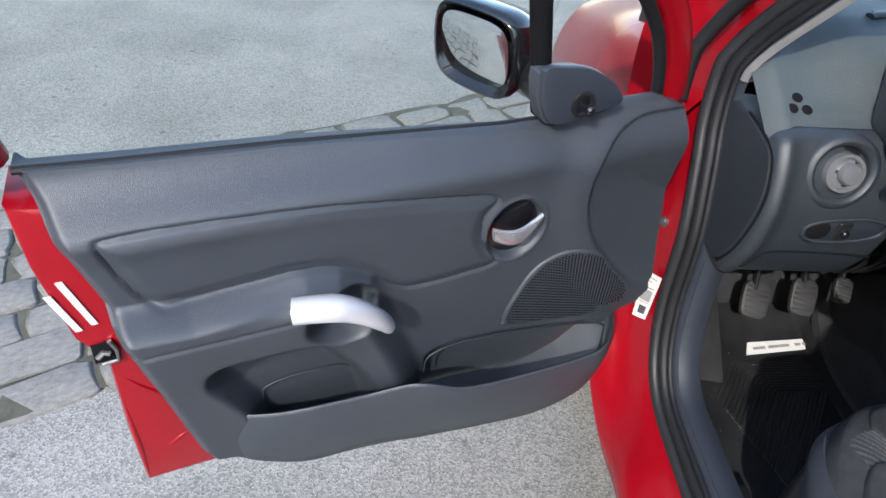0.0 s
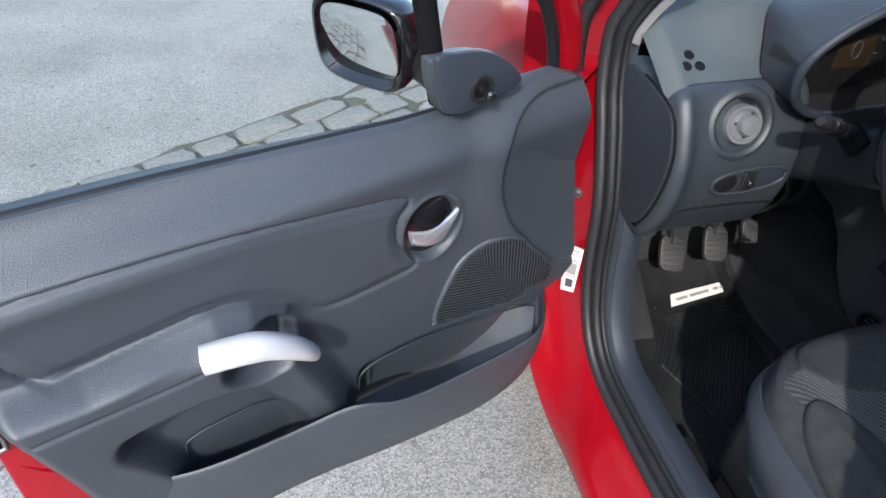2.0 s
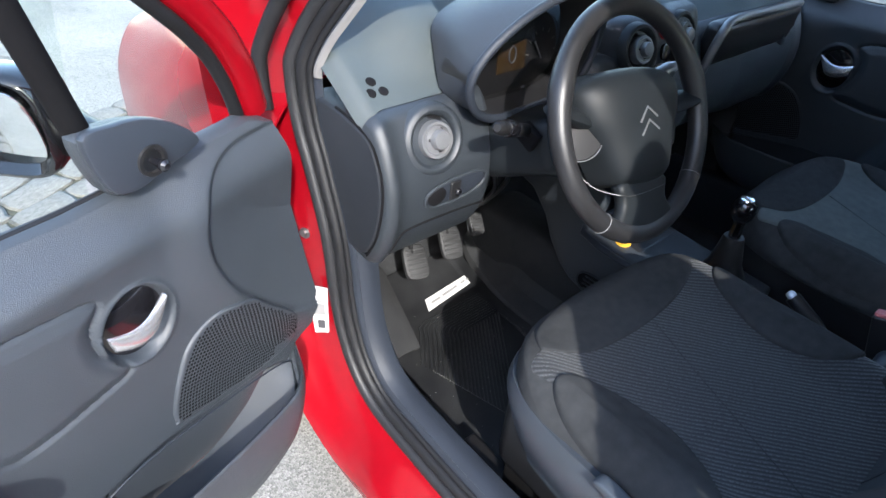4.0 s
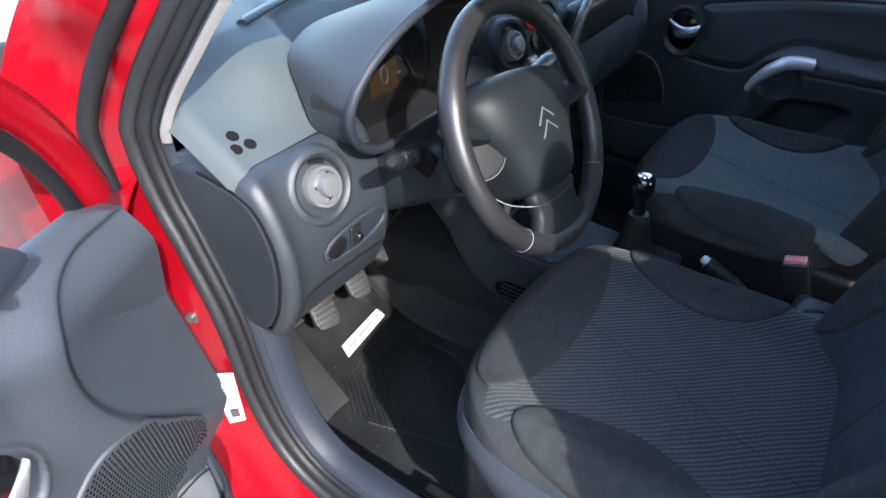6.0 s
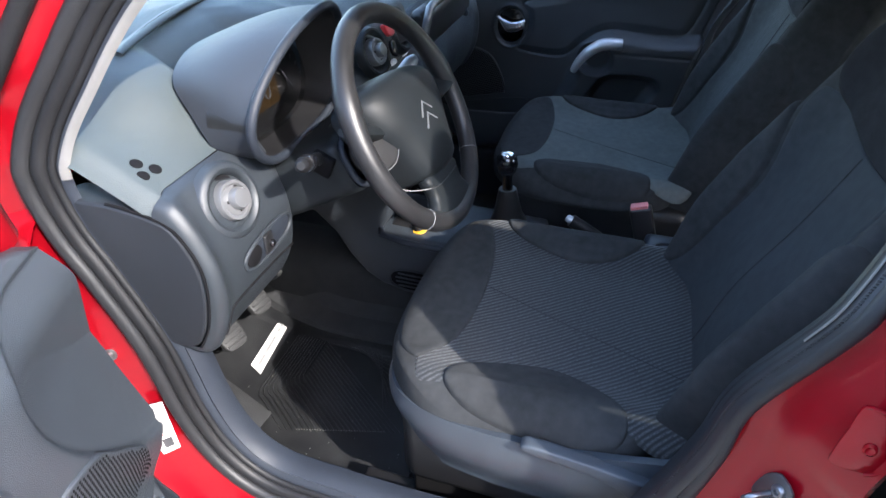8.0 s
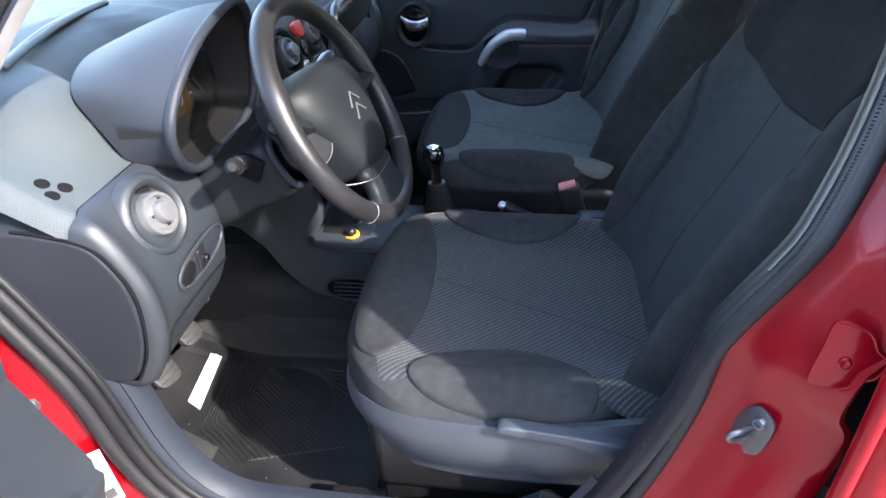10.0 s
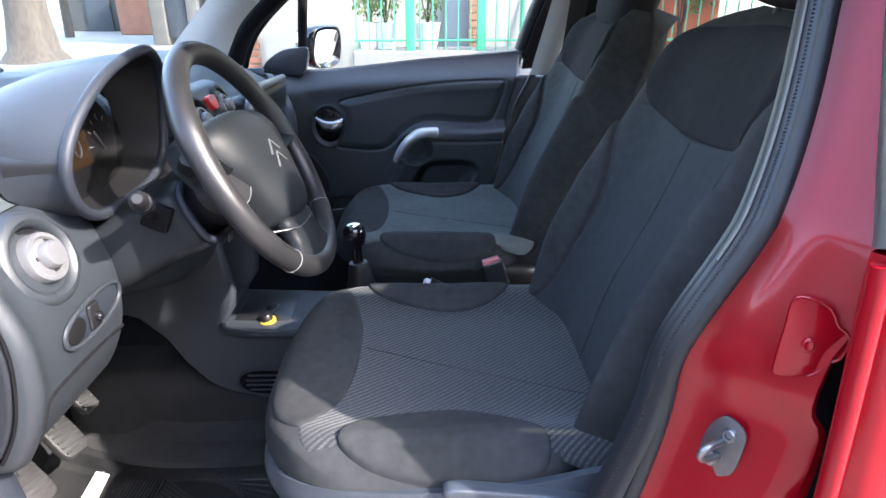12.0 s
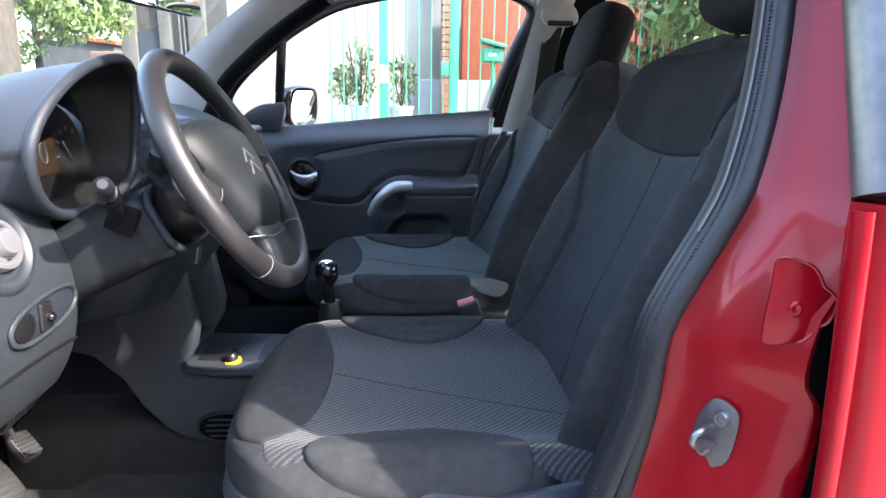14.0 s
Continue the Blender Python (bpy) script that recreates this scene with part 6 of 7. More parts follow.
stick = part("sticker", thicken(card(0, 1, 0, 1, 0.0120), 0.0015), WHITE, post, "white paper data sticker", smooth=False)
for x0, x1, y0, y1, ink in ((0.15, 0.85, 0.08, 0.105, PALEINK), (0.15, 0.6, 0.16, 0.18, PALEINK), (0.15, 0.85, 0.30, 0.315, INK), (0.15, 0.85, 0.36, 0.60, PALEINK), (0.15, 0.85, 0.63, 0.645, PINK), (0.30, 0.80, 0.72, 0.90, INK)):
    part("print_bar", card(x0, x1, y0, y1, 0.0140), ink, stick, smooth=False)

# ---------------------------------------------------------------- far side of the cabin
ws = thing("windscreen", (0, 1.1, 1.03), "clear laminated windscreen", "windscreen", kind="structure")


def screen(a, b):
    q = 2 * a - 1
    lo, hi = Vector((0.70 * q, 1.42 - 0.30 * q * q, 1.02)), Vector((0.57 * q, 0.76 - 0.04 * q * q, 1.425))
    return lo.lerp(hi, b) + Vector((0, 0.03, 0.02)) * math.sin(math.pi * b)


g = part("pane", grid(screen, 24, 16), GLASS, ws, "clear glass")
g.visible_shadow = False
part("screen_edge", grid(lambda a, b: screen(a, 0.90 + 0.10 * b) - Vector((0, 0.004, 0.004)), 24, 2), BLACK, ws)
for s in (-1, 1):
    LOW = spline([(0.695, 1.045, 0.985), (0.685, 0.990, 1.042), (0.665, 0.928, 1.148), (0.635, 0.835, 1.232), (0.60, 0.732, 1.306), (0.55, 0.60, 1.385)], 24)
    TOP = spline([(0.670, 1.150, 1.055), (0.650, 1.090, 1.115), (0.612, 0.980, 1.217), (0.582, 0.885, 1.287), (0.553, 0.798, 1.345), (0.515, 0.68, 1.415)], 24)
    if s > 0:
        part("pillar_lining", thicken(grid(lambda a, b: Vector(LOW[round(a * 24)]).lerp(Vector(TOP[round(a * 24)]), b) - Vector((0.014, 0.004, 0)) * math.sin(math.pi * b), 24, 8), 0.012), LIGHTTRIM, ws, "pale grey moulded pillar lining")
        part("pillar_edge", tube([Vector(q) + Vector((0.030, -0.014, -0.018)) for q in LOW], 0.026, 8), MATTEBLACK, ws, "black rubber seal along the pillar")
post = thing("belt_post", (0.72, -0.02, 0.5), "light grey centre post lining with seat belt", "pillar trim", kind="structure")
part("upper_lining", grid(lambda a, b: Vector((0.668 - lean(1.0 + 0.42 * b), 0.074 - 0.085 * b - (0.075 + 0.03 * b) * a, 1.0 + 0.42 * b)) - Vector((0.012, 0, 0)) * math.sin(math.pi * a), 6, 8), LIGHTTRIM, post, "light grey upper lining")
part("lower_lining", rbox(0.04, 0.36, 0.66, pose(0.748, -0.02, 0.66), 0.012), SMOOTH, post, "dark lower lining")
part("belt_webbing", slab([(-0.02, 1.30), (-0.075, 1.30), (-0.045, 1.00), (-0.005, 1.00)], Matrix(((0, -0.25, -1, 0.635 + 0.255), (1, 0, 0, 0), (0, 1, 0, 0), (0, 0, 0, 1))), 0.004, 0.001), BLACK, post, "black belt webbing")
part("belt_guide", slab([tuple(q) for q in spline([(-0.02, 1.352), (-0.055, 1.368), (-0.10, 1.352), (-0.115, 1.318), (-0.095, 1.30), (-0.03, 1.30), (-0.008, 1.325)], 28, True)], Matrix(((0, 0, -1, 0.548), (1, 0, 0, 0), (0, 1, 0, 0), (0, 0, 0, 1))), 0.03, 0.006), LIGHTTRIM, post, "grey belt guide")
part("guide_slot", rbox(0.012, 0.075, 0.014, pose(0.546, -0.062, 1.306), 0.005), BLACK, post)
part("near_lining", slab([(0.03, 0.60), (-0.13, 0.60), (-0.13, 1.03), (0.02, 1.03)], Matrix(((0, 0, -1, -0.665), (1, 0, 0, 0), (0, 1, 0, 0), (0, 0, 0, 1))), 0.03, 0.008), SMOOTH, post, "dark grey lining of the driver side post")
rw = thing("rear_side", (0.75, -0.6, 0.5), "dark rear side lining with a clear side window", "car side", kind="structure")
part("lower_panel", rbox(0.05, 1.10, 0.66, pose(0.74, -0.72, 0.70), 0.012), SMOOTH, rw)
g = part("window_pane", grid(lambda a, b: Vector((0.74 - lean(1.03 + 0.36 * b), -0.14 - 0.75 * a, 1.03 + 0.38 * b)), 4, 4), GLASS, rw, "clear glass")
g.visible_shadow = False
# black strip put behind the belt, where the rear side lies in shade
part("window_frame", thicken(grid(lambda a, b: Vector((0.742 - lean(1.03 + 0.40 * b), -0.065 - 0.14 * a, 1.03 + 0.40 * b)), 4, 8), 0.012), MATTEBLACK, rw, "black window frame strip standing in for shade")
part("rear_post", tube([(0.74 - lean(z), -0.92 - 0.2 * (z - 1.0), z) for z in (1.0, 1.2, 1.42)], 0.06, 10), SMOOTH, rw)
part("side_wall", rbox(0.05, 0.95, 0.64, pose(-0.70, -0.55, 0.70), 0.012), SMOOTH, rw)
tail = thing("tailgate", (0, -1.35, 0.5), "dark tailgate lining with a rear window", "tailgate", kind="structure")
part("lower_panel", rbox(1.4, 0.05, 0.66, pose(0, -1.36, 0.70), 0.02), SMOOTH, tail)
g = part("window_pane", grid(lambda a, b: Vector((-0.62 + 1.24 * a, -1.36 + 0.05 * b, 1.03 + 0.36 * b)), 4, 4), GLASS, tail)
g.visible_shadow = False
bench = thing("rear_bench", (0, -0.75, 0.3), "dark cloth rear bench", "car seat")
part("cushion", rbox(1.24, 0.50, 0.24, pose(0, -0.72, 0.46, 4), 0.06, 4), CLOTH, bench)
part("backrest", rbox(1.24, 0.18, 0.62, pose(0, -1.05, 0.80, -16), 0.06, 4), CLOTH, bench)

# outer skins that close the body, and the wheels it stands on
def tail_skin(a, b):
    q = 2 * a - 1
    z = 0.34 + 0.70 * b
    return Vector((0.80 * math.copysign(abs(q) ** 0.6, q), -1.50 + 0.16 * abs(q) ** 4 - 0.05 * math.sin(math.pi * b) + 0.06 * b, z))


part("tail_panel", thicken(grid(tail_skin, 24, 10), 0.01), RED, car, "red tail panel")
for s in (-1, 1):
    part("quarter_panel", thicken(grid(lambda a, b: Vector((s * (0.80 + 0.02 * math.sin(math.pi * b)), -0.74 - 0.66 * a, 0.36 + 0.67 * b)), 8, 8), 0.01), RED, car, "red rear quarter panel")
    part("roof_post", tube([(s * (0.80 - lean(z)), -1.10 - 0.30 * (1.45 - z), z) for z in (1.03, 1.2, 1.34, 1.46)], [0.09, 0.075, 0.06, 0.05], 10), RED, car)
part("door_skin", thicken(grid(lambda a, b: Vector((0.812 + 0.018 * math.sin(math.pi * b), 1.02 - 1.76 * a, 0.34 + 0.60 * b)), 12, 8), 0.01), RED, car, "red outer door skin")
part("front_bumper", thicken(grid(lambda a, b: Vector((0.66 * math.copysign(abs(2 * a - 1) ** 0.6, 2 * a - 1), 2.13 - 0.30 * abs(2 * a - 1) ** 4 + 0.03 * math.sin(math.pi * b), 0.26 + 0.46 * b)), 24, 8), 0.01), RED, car, "red front bumper")
for x, y in ((-0.70, 1.50), (0.70, 1.50), (-0.70, -0.98), (0.70, -0.98)):
    wm = facing((x, y, 0.295), (math.copysign(1, x), 0, 0))
    tyre = part("tyre", lathe([(0.19, -0.09), (0.28, -0.09), (0.295, -0.06), (0.295, 0.06), (0.28, 0.085), (0.19, 0.08)], wm, 40), RUBBER, car, "black rubber tyre")
    part("rim", lathe([(0.19, 0.06), (0.18, 0.075), (0.12, 0.05), (0.05, 0.065), (0.02, 0.065)], wm, 32), SILVER, tyre, "grey wheel rim")

# ---------------------------------------------------------------- street side beyond the car
CREAM = mat("cream_render", (0.255, 0.247, 0.225), 0.85, vary=0.10, scale=6, bump=0.4, bscale=60)
GREEN = mat("green_fence_paint", (0.035, 0.27, 0.155), 0.45, vary=0.12, scale=30)
TERRACOTTA = mat("terracotta_render", (0.22, 0.055, 0.026), 0.8, vary=0.15, scale=8, bump=0.3, bscale=70)
PALEGREY = mat("pale_grey_render", (0.25, 0.26, 0.26), 0.85, vary=0.12, scale=7, bump=0.3, bscale=60)
CONCRETE = mat("pavement_concrete", (0.17, 0.167, 0.158), 0.9, vary=0.15, scale=9, bump=0.5, bscale=60)
BARK = mat("bark", (0.055, 0.045, 0.036), 0.95, vary=0.4, scale=18, bump=1.0, bscale=40, stretch=(1, 1, 0.3))
LEAF = mat("leaf", (0.080, 0.125, 0.034), 0.55, vary=0.5, scale=9)
BRICK = mat("red_brick", (0.26, 0.11, 0.07), 0.85, vary=0.25, scale=20, bump=0.5, bscale=80)
WALLX = 4.8
pv = part("pavement", rbox(4.2, 60, 0.16, pose(3.9, -26.8, 0.05), 0.02), CONCRETE)
tagged(pv, "grey concrete pavement with a kerb", "pavement", kind="structure")
wl = part("wall_street", rbox(0.25, 2.3, 3.4, pose(WALLX + 1.5, 1.20, 1.7), 0.01), CREAM)
tagged(wl, "cream rendered house wall with dark damp stains", "wall", kind="structure")
wb = part("wall_back", rbox(0.2, 6.0, 3.4, pose(WALLX + 2.4, -2.6, 1.7), 0.01), PALEGREY)
tagged(wb, "pale grey rendered wall behind the fence", "wall", kind="structure")
tw = part("wall_entrance", rbox(0.2, 2.6, 3.2, pose(WALLX + 1.45, -1.60, 1.6), 0.01), TERRACOTTA)
tagged(tw, "terracotta painted entrance wall", "wall", kind="structure")
lw = part("wall_low", rbox(0.15, 1.7, 1.30, pose(WALLX + 1.38, -0.65, 0.65), 0.02), PALEGREY)
tagged(lw, "low pale grey garden wall", "wall", kind="structure")
for y, w, h, x in ((-0.13, 0.16, 3.2, WALLX + 1.25), (2.43, 0.20, 3.2, WALLX + 1.45)):
    pier = thing("brick_pier", (x, y, 0), "narrow red brick pier beside the wall", "pier", "brick piers")
    n = 34 if y < 0 else 11
    for k in range(n):
        part("brick", rbox(0.22, w - 0.012 * (k % 2), 0.066, pose(x, y + 0.006 * (k % 2), 0.10 + 0.078 * k), 0.003, 1), BRICK, pier, smooth=False)
    part("mortar", rbox(0.19, w - 0.03, 0.078 * n, pose(x, y, 0.06 + 0.039 * n), 0.002, 1), CONCRETE, pier)
ledge = part("fence_base", rbox(0.55, 4.6, 0.78, pose(WALLX + 0.22, -1.20, 0.38), 0.02), CONCRETE)
tagged(ledge, "grey concrete base wall under the fence", "wall", kind="structure")
fence = thing("fence", (WALLX, -0.5, 0.77), "green painted steel bar fence", "fence")
for y in (0.56, -0.10, -1.30, -3.2):
    part("post", rbox(0.075, 0.085, 2.2, pose(WALLX, y, 1.86), 0.006), GREEN, fence, "thick green post")
y = 1.06
while y > -3.2:
    part("bar", tube([(WALLX, y, 0.77), (WALLX, y, 2.82)], 0.0065, 6), GREEN, fence)
    y -= 0.118
for z in (0.86, 2.02):
    part("rail", rbox(0.022, 4.3, 0.018, pose(WALLX, -1.07, z), 0.004), GREEN, fence)
box = thing("letter_box", (WALLX + 0.1, -0.47, 0.77), "green metal letter box on a post", "letter box")
part("post", tube([(WALLX + 0.1, -0.49, 0.77), (WALLX + 0.1, -0.49, 1.44)], 0.022, 10), GREEN, box)
part("box", rbox(0.20, 0.19, 0.13, pose(WALLX + 0.1, -0.48, 1.50), 0.012), GREEN, box)
part("slot", rbox(0.004, 0.08, 0.03, pose(WALLX - 0.002, -0.47, 1.50), 0.002), WHITE, box)
part("lid", rbox(0.26, 0.24, 0.035, pose(WALLX + 0.08, -0.48, 1.60, 14, 0, 0), 0.010), GREEN, box)
lock = part("gate_lock", rbox(0.05, 0.09, 0.13, pose(WALLX - 0.005, -0.02, 1.36), 0.012), GREEN, fence, "green lock case")
notice = part("notice", rbox(0.006, 0.115, 0.16, pose(WALLX - 0.046, 0.58, 1.305, 0, 0, 4), 0.001), WHITE)
tagged(notice, "white paper notice on the fence post", "notice")


def leaves(centre, radii, count, size, seed):
    rng = random.Random(seed)
    bm = bmesh.new()
    for _ in range(count):
        while True:
            p = Vector((rng.uniform(-1, 1), rng.uniform(-1, 1), rng.uniform(-1, 1)))
            if p.length < 1 and noise.noise(p * 2.3 + Vector((seed, 0, 0))) > -0.12:
                break
        c = Vector(centre) + Vector((p.x * radii[0], p.y * radii[1], p.z * radii[2]))
        s = size * rng.uniform(0.6, 1.3)
        m = Matrix.Translation(c) @ Euler((rng.uniform(0, 6.3), rng.uniform(0, 6.3), rng.uniform(0, 6.3))).to_matrix().to_4x4()
        bm.faces.new([bm.verts.new(m @ Vector(q)) for q in ((-s, 0, 0), (-0.2 * s, 0.45 * s, 0.1 * s), (s, 0, 0), (-0.2 * s, -0.45 * s, 0.1 * s))])
    return bm


def shrub(x, y, h, seed):
    s = thing("potted_shrub", (x, y, 0.77), "leafy green potted shrub behind the fence", "plant")
    part("pot", lathe([(0.085, 0), (0.125, 0.22), (0.135, 0.24), (0.11, 0.24)], pose(x, y, 0.77), 20), WHITE, s, "white plastic pot")
    for k in range(4):
        part("stem", tube([(x, y, 0.98), (x + 0.03 * math.cos(k * 1.7), y + 0.05 * math.sin(k * 1.7), 1.2), (x + 0.06 * math.cos(k * 1.7), y + 0.10 * math.sin(k * 1.7), h)], 0.006, 5), BARK, s)
    tagged(part("leaves", leaves((x, y, (h + 1.0) / 2 + 0.06), (0.15, 0.17, (h - 0.90) / 2), 420, 0.024, seed), LEAF, s, smooth=False), kind="stuff")


shrub(WALLX + 0.22, 0.80, 1.55, 3)
shrub(WALLX + 0.22, 0.40, 1.42, 4)
shrub(WALLX + 0.24, 0.96, 1.30, 6)
# taller bush against the terracotta wall
bush = thing("garden_bush", (WALLX + 0.25, -2.08, 0.77), "tall sunlit leafy bush behind the fence", "plant")
for k in range(5):
    part("stem", tube([(WALLX + 0.25, -2.08 + 0.02 * k, 0.75), (WALLX + 0.25 + 0.05 * math.cos(k * 1.3), -2.08 + 0.10 * math.sin(k * 1.3), 1.4), (WALLX + 0.25 + 0.10 * math.cos(k * 1.3), -2.08 + 0.18 * math.sin(k * 1.3), 2.05)], 0.008, 5), BARK, bush)
for k, (y, z, r) in enumerate(((-2.02, 1.45, 0.24), (-2.16, 1.70, 0.26), (-2.04, 1.98, 0.25), (-2.20, 1.32, 0.18))):
    tagged(part("leaves", leaves((WALLX + 0.25, y, z), (0.16, r, 0.26), 330, 0.034, 81 + k), LEAF, bush, smooth=False), kind="stuff")


def tree(x, y, h, crown, seed, r=0.16):
    t = thing("street_tree", (x, y, 0.1), "street tree with a rough trunk and green crown", "tree")
    rng = random.Random(seed)
    part("trunk", tube([(x, y, 0.0), (x + 0.03, y, h * 0.4), (x - 0.02, y + 0.05, h * 0.8), (x, y, h)], [r * 1.25, r, r * 0.85, r * 0.6], 12), BARK, t, "rough grey-brown trunk")
    for k in range(5):
        a = rng.uniform(0, 6.28)
        part("limb", tube([(x, y, h * 0.85), (x + 0.5 * math.cos(a), y + 0.5 * math.sin(a), h * 1.05), (x + 1.3 * math.cos(a), y + 1.3 * math.sin(a), h * 1.25)], [r * 0.5, r * 0.35, r * 0.12], 8), BARK, t)
    for k in range(7):
        a = rng.uniform(0, 6.28)
        c = (x + 0.55 * crown * math.cos(a), y + 0.55 * crown * math.sin(a), h * 1.1 + rng.uniform(-0.3, 0.8))
        tagged(part("crown", leaves(c, (crown * 0.55, crown * 0.55, crown * 0.42), 900, 0.075, seed * 10 + k), LEAF, t, smooth=False), kind="stuff")


def crown_clump(t, c, r, seed, n=700, size=0.085):
    tagged(part("crown", leaves(c, r, n, size, seed), LEAF, t, smooth=False), kind="stuff")


tree(4.6, -2.9, 1.9, 1.5, 12, 0.09)
# large tree at the side street's corner, its low branches over the road
big = thing("street_tree", (12.5, 8.75, 0), "large street tree with a thick patchy trunk", "tree")
part("trunk", tube([(12.5, 8.75, -0.05), (12.5, 8.75, 0.25), (12.48, 8.72, 1.0), (12.5, 8.70, 2.2), (12.55, 8.65, 4.2)], [0.75, 0.50, 0.40, 0.38, 0.34], 18), BARK, big, "thick patchy grey-brown trunk")
for k, (x, y, z) in enumerate(((14.0, 7.6, 3.6), (13.6, 9.6, 4.4), (15.0, 8.6, 4.6), (11.8, 7.6, 4.6))):
    part("limb", tube([(12.5, 8.68, 2.6 + 0.3 * k), ((12.5 + x) / 2, (8.68 + y) / 2, 0.5 * z + 1.7), (x, y, z)], [0.16, 0.11, 0.04], 8), BARK, big)
for k, (x, y, z, r) in enumerate(((13.4, 8.3, 3.1, 0.8), (14.2, 8.1, 2.75, 0.75), (15.0, 8.0, 3.0, 0.8), (15.8, 8.0, 2.9, 0.7), (14.6, 7.7, 3.8, 0.9), (13.2, 8.9, 4.2, 1.1), (15.6, 8.6, 4.3, 1.1), (12.2, 7.9, 4.6, 1.1), (16.6, 8.1, 3.7, 0.7))):
    crown_clump(big, (x, y, z), (r, r, r * 0.75), 40 + k)
small = thing("street_tree", (22.0, 13.2, 0), "slim street trees with sunlit leaves", "tree")
part("trunk", tube([(22.0, 13.2, 0), (22.0, 13.1, 4.0)], [0.16, 0.10], 8), BARK, small)
for k, (x, y, z) in enumerate(((21.6, 13.6, 2.6), (22.6, 12.6, 3.4), (21.4, 12.8, 4.2), (20.4, 13.9, 3.2))):
    crown_clump(small, (x, y, z), (1.0, 1.0, 0.7), 60 + k, 500, 0.12)
GREYWALL = mat("weathered_grey_render", (0.035, 0.036, 0.036), 0.9, color2=(0.065, 0.065, 0.062), scale=3, bump=0.4, bscale=40, stretch=(1, 1, 0.35))
DULLGREY = mat("dull_grey_stone", (0.07, 0.07, 0.066), 0.9, vary=0.2, scale=4)
bl = thing("corner_building", (18, 5, 0), "weathered grey street building with pale pillars", "house")
part("wall", rbox(3.0, 9.5, 7.0, pose(19.2, 3.7, 3.5), 0.05), GREYWALL, bl, "weathered grey wall")
for y, w in ((8.15, 0.42), (7.15, 0.34), (6.25, 0.5)):
    part("pillar", rbox(0.25, w, 6.6, pose(17.65, y, 3.3), 0.03), DULLGREY, bl, "pale grey pillar")
for y in (6.75, 6.62, 6.49):
    part("drain_pipe", tube([(17.6, y, 0), (17.6, y, 6.0)], 0.03, 8), DULLGREY, bl)
for y in (7.65, 5.5, 4.4):
    part("shutter", rbox(0.12, 0.62, 2.6, pose(17.68, y, 1.5), 0.03), SMOOTH, bl, "dark closed shutter")
part("eave", rbox(1.2, 1.1, 0.16, pose(17.9, 8.75, 2.95, 10, 0, 0), 0.02), TERRACOTTA, bl, "tiled eave")
gl = thing("far_house", (27, 14, 0), "low grey houses further along the street", "house")
part("wall", rbox(3.0, 3.0, 3.2, pose(28, 14.0, 1.6), 0.05), GREYWALL, gl)
part("roof", rbox(3.4, 3.4, 0.2, pose(28, 14.0, 3.3, 6, 0, 0), 0.05), TERRACOTTA, gl)
part("gate", rbox(0.1, 1.0, 2.3, pose(26.4, 14.2, 1.15), 0.03), SMOOTH, gl)
part("annex", rbox(3.0, 2.2, 2.6, pose(25, 11.0, 1.3), 0.05), BRICK, gl)
part("wall", rbox(3.0, 26, 2.4, pose(46, 26, 1.2), 0.05), CREAM, gl, "sunlit cream wall")
# unseen terrace added behind the camera to shape reflections and skylight
far = thing("reflected_terrace", (-9, 20, 0), "unseen pale terrace added for reflections", "house")
part("wall", rbox(3, 60, 5.6, pose(-11, 10, 2.8), 0.05), CREAM, far)
part("roof", rbox(3.6, 60.4, 0.25, pose(-11, 10, 5.7), 0.05), TERRACOTTA, far)
for k in range(18):
    part("window", rbox(0.1, 1.2, 1.4, pose(-9.48, -16 + 3.1 * k, 1.9), 0.03), GLOSSBLACK, far)

# sun visor
vis = thing("sun_visor", (-0.30, 0.62, 1.40), "cream cloth sun visor folded to the roof", "sun visor")
part("board", rbox(0.40, 0.15, 0.018, pose(0.30, 0.70, 1.405, 14, 0, 0), 0.007), ROOFCLOTH, vis)
# inside mirror
im = thing("inside_mirror", (0, 0.90, 1.33), "black inside mirror hung from the screen", "mirror")
part("housing", rbox(0.230, 0.03, 0.070, pose(0, 0.835, 1.286, -8, 0, -14), 0.014), BLACK, im)
part("glass", rbox(0.226, 0.004, 0.067, pose(-0.004, 0.8185, 1.284, -8, 0, -14), 0.002), MIRROR, im)
part("arm", tube([(0, 0.845, 1.295), (0, 0.91, 1.335)], 0.010, 8), BLACK, im)

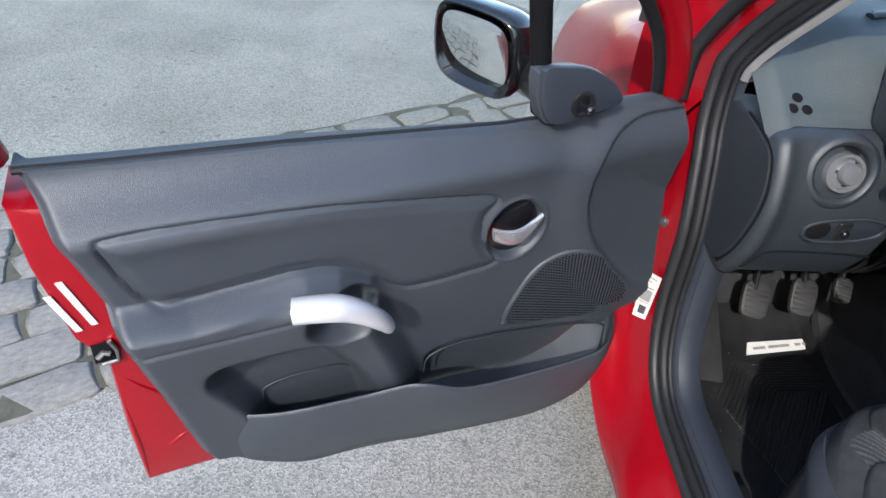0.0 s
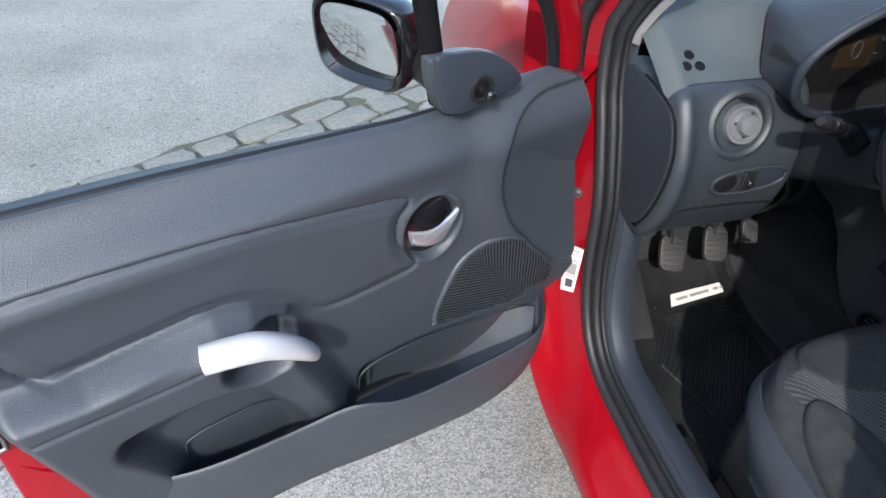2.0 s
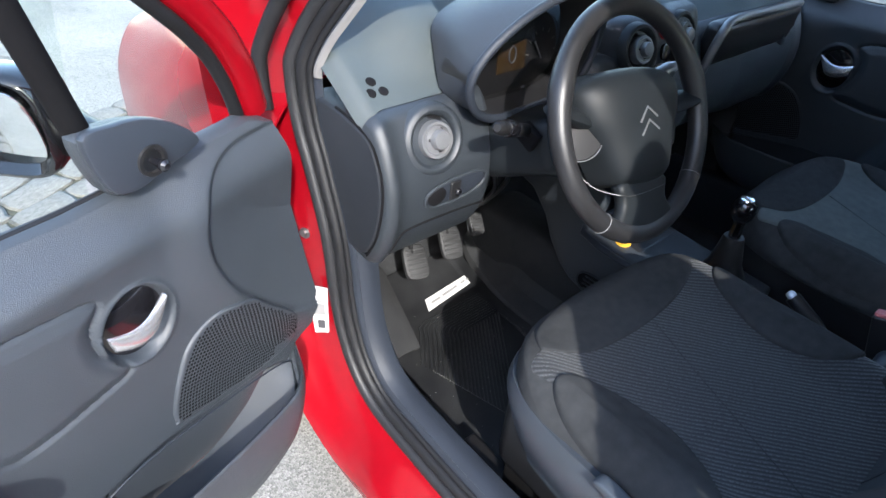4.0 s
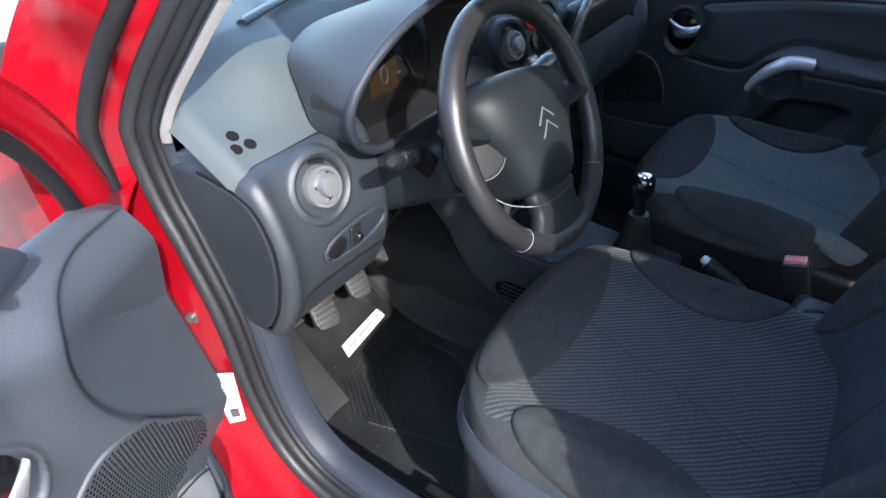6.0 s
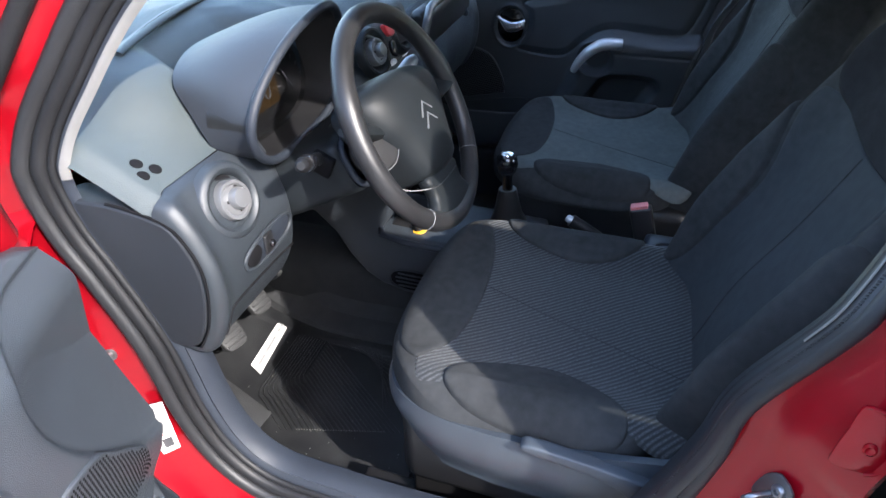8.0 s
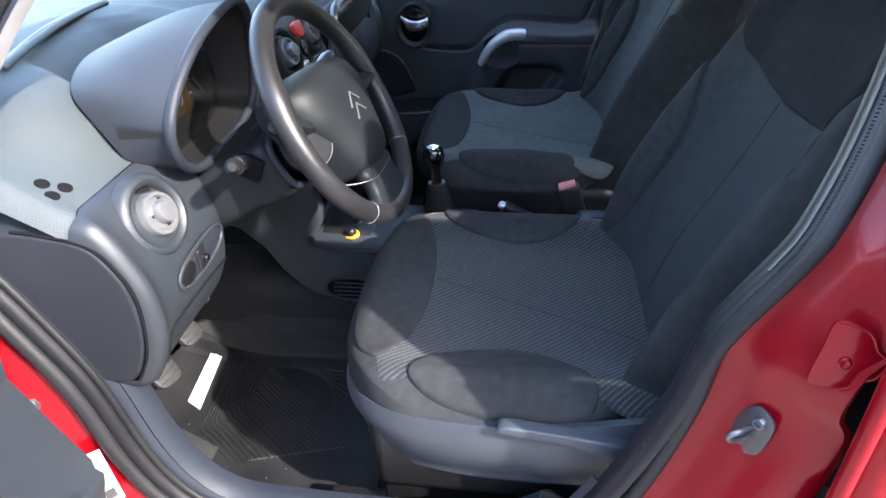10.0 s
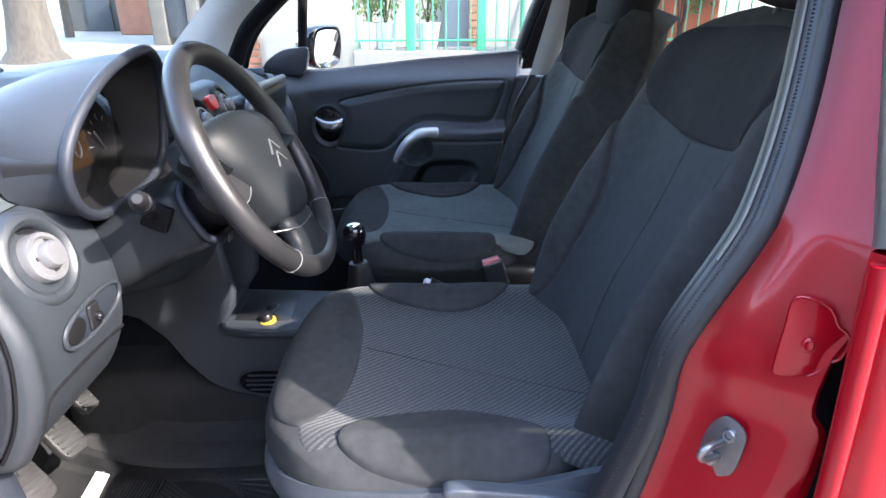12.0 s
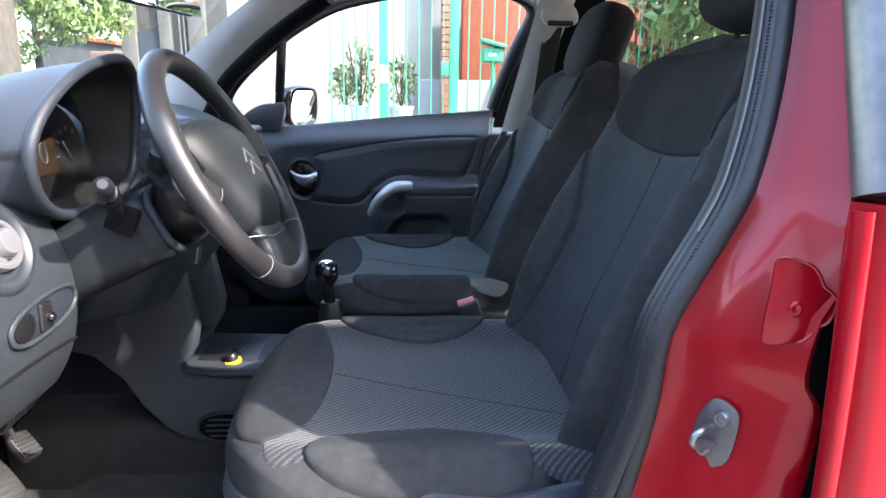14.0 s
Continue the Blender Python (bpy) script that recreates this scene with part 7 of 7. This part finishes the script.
# ---------------------------------------------------------------- granite setts in the street
bed = thing("sett_strip", (-1.2, 2.1, 0), "strip of worn granite setts crossing the asphalt", "paving", kind="structure")
bm = bmesh.new()
n = 40
edge = [[bm.verts.new((-2.65 + 4.15 * i / n, f(-2.65 + 4.15 * i / n) + 0.05 * noise.noise(Vector((i * 0.6, k * 9, 0))), 0.004)) for i in range(n + 1)] for k, f in enumerate((strip_near, strip_far))]
for i in range(n):
    bm.faces.new((edge[0][i], edge[0][i + 1], edge[1][i + 1], edge[1][i]))
part("joint_bed", bm, DIRT, bed, "sandy joints")


def sett_mesh(seed):
    rng = random.Random(seed)
    b = slab([(x + rng.uniform(-0.055, 0.055), y + rng.uniform(-0.055, 0.055)) for x, y in ellipse(0.5, 0.5, 14, 0, 0, 7)], Matrix.Identity(4), 1.0, 0.07, 1)
    for v in b.verts:
        v.co.z = v.co.z * 0.05 if v.co.z < -0.5 else v.co.z * 0.06 + 0.011 + rng.uniform(-0.0015, 0.0015)
    me = bpy.data.meshes.new("sett")
    bmesh.ops.recalc_face_normals(b, faces=b.faces)
    b.to_mesh(me)
    b.free()
    me.materials.append(STONE)
    for f in me.polygons:
        f.use_smooth = True
    return me


setts = [sett_mesh(k) for k in range(6)]
rng = random.Random(5)
dirn = math.atan(0.52)
count = 0
for row in range(-1, 10):
    s = -1.62 + rng.uniform(-0.12, 0.12)
    while s < 3.4 and count < 300:
        w = rng.uniform(0.17, 0.28)
        across = 0.07 + row * 0.139
        x0, y0 = -1.4 + (s + w / 2) * math.cos(dirn) - across * math.sin(dirn), strip_near(-1.4) + (s + w / 2) * math.sin(dirn) + across * math.cos(dirn)
        s += w + 0.007
        if not strip_near(x0) - 0.03 < y0 < strip_far(x0) + 0.03:
            continue
        ob = new("sett", setts[rng.randrange(6)])
        ob.parent = bed
        ob.matrix_basis = Matrix.Translation(Vector((x0, y0, rng.uniform(-0.006, 0.004))) - bed.location) @ Euler((rng.uniform(-0.04, 0.04), rng.uniform(-0.04, 0.04), dirn + rng.uniform(-0.05, 0.05))).to_matrix().to_4x4() @ Matrix.Diagonal((w * 1.0, 0.137, 1, 1))
        count += 1
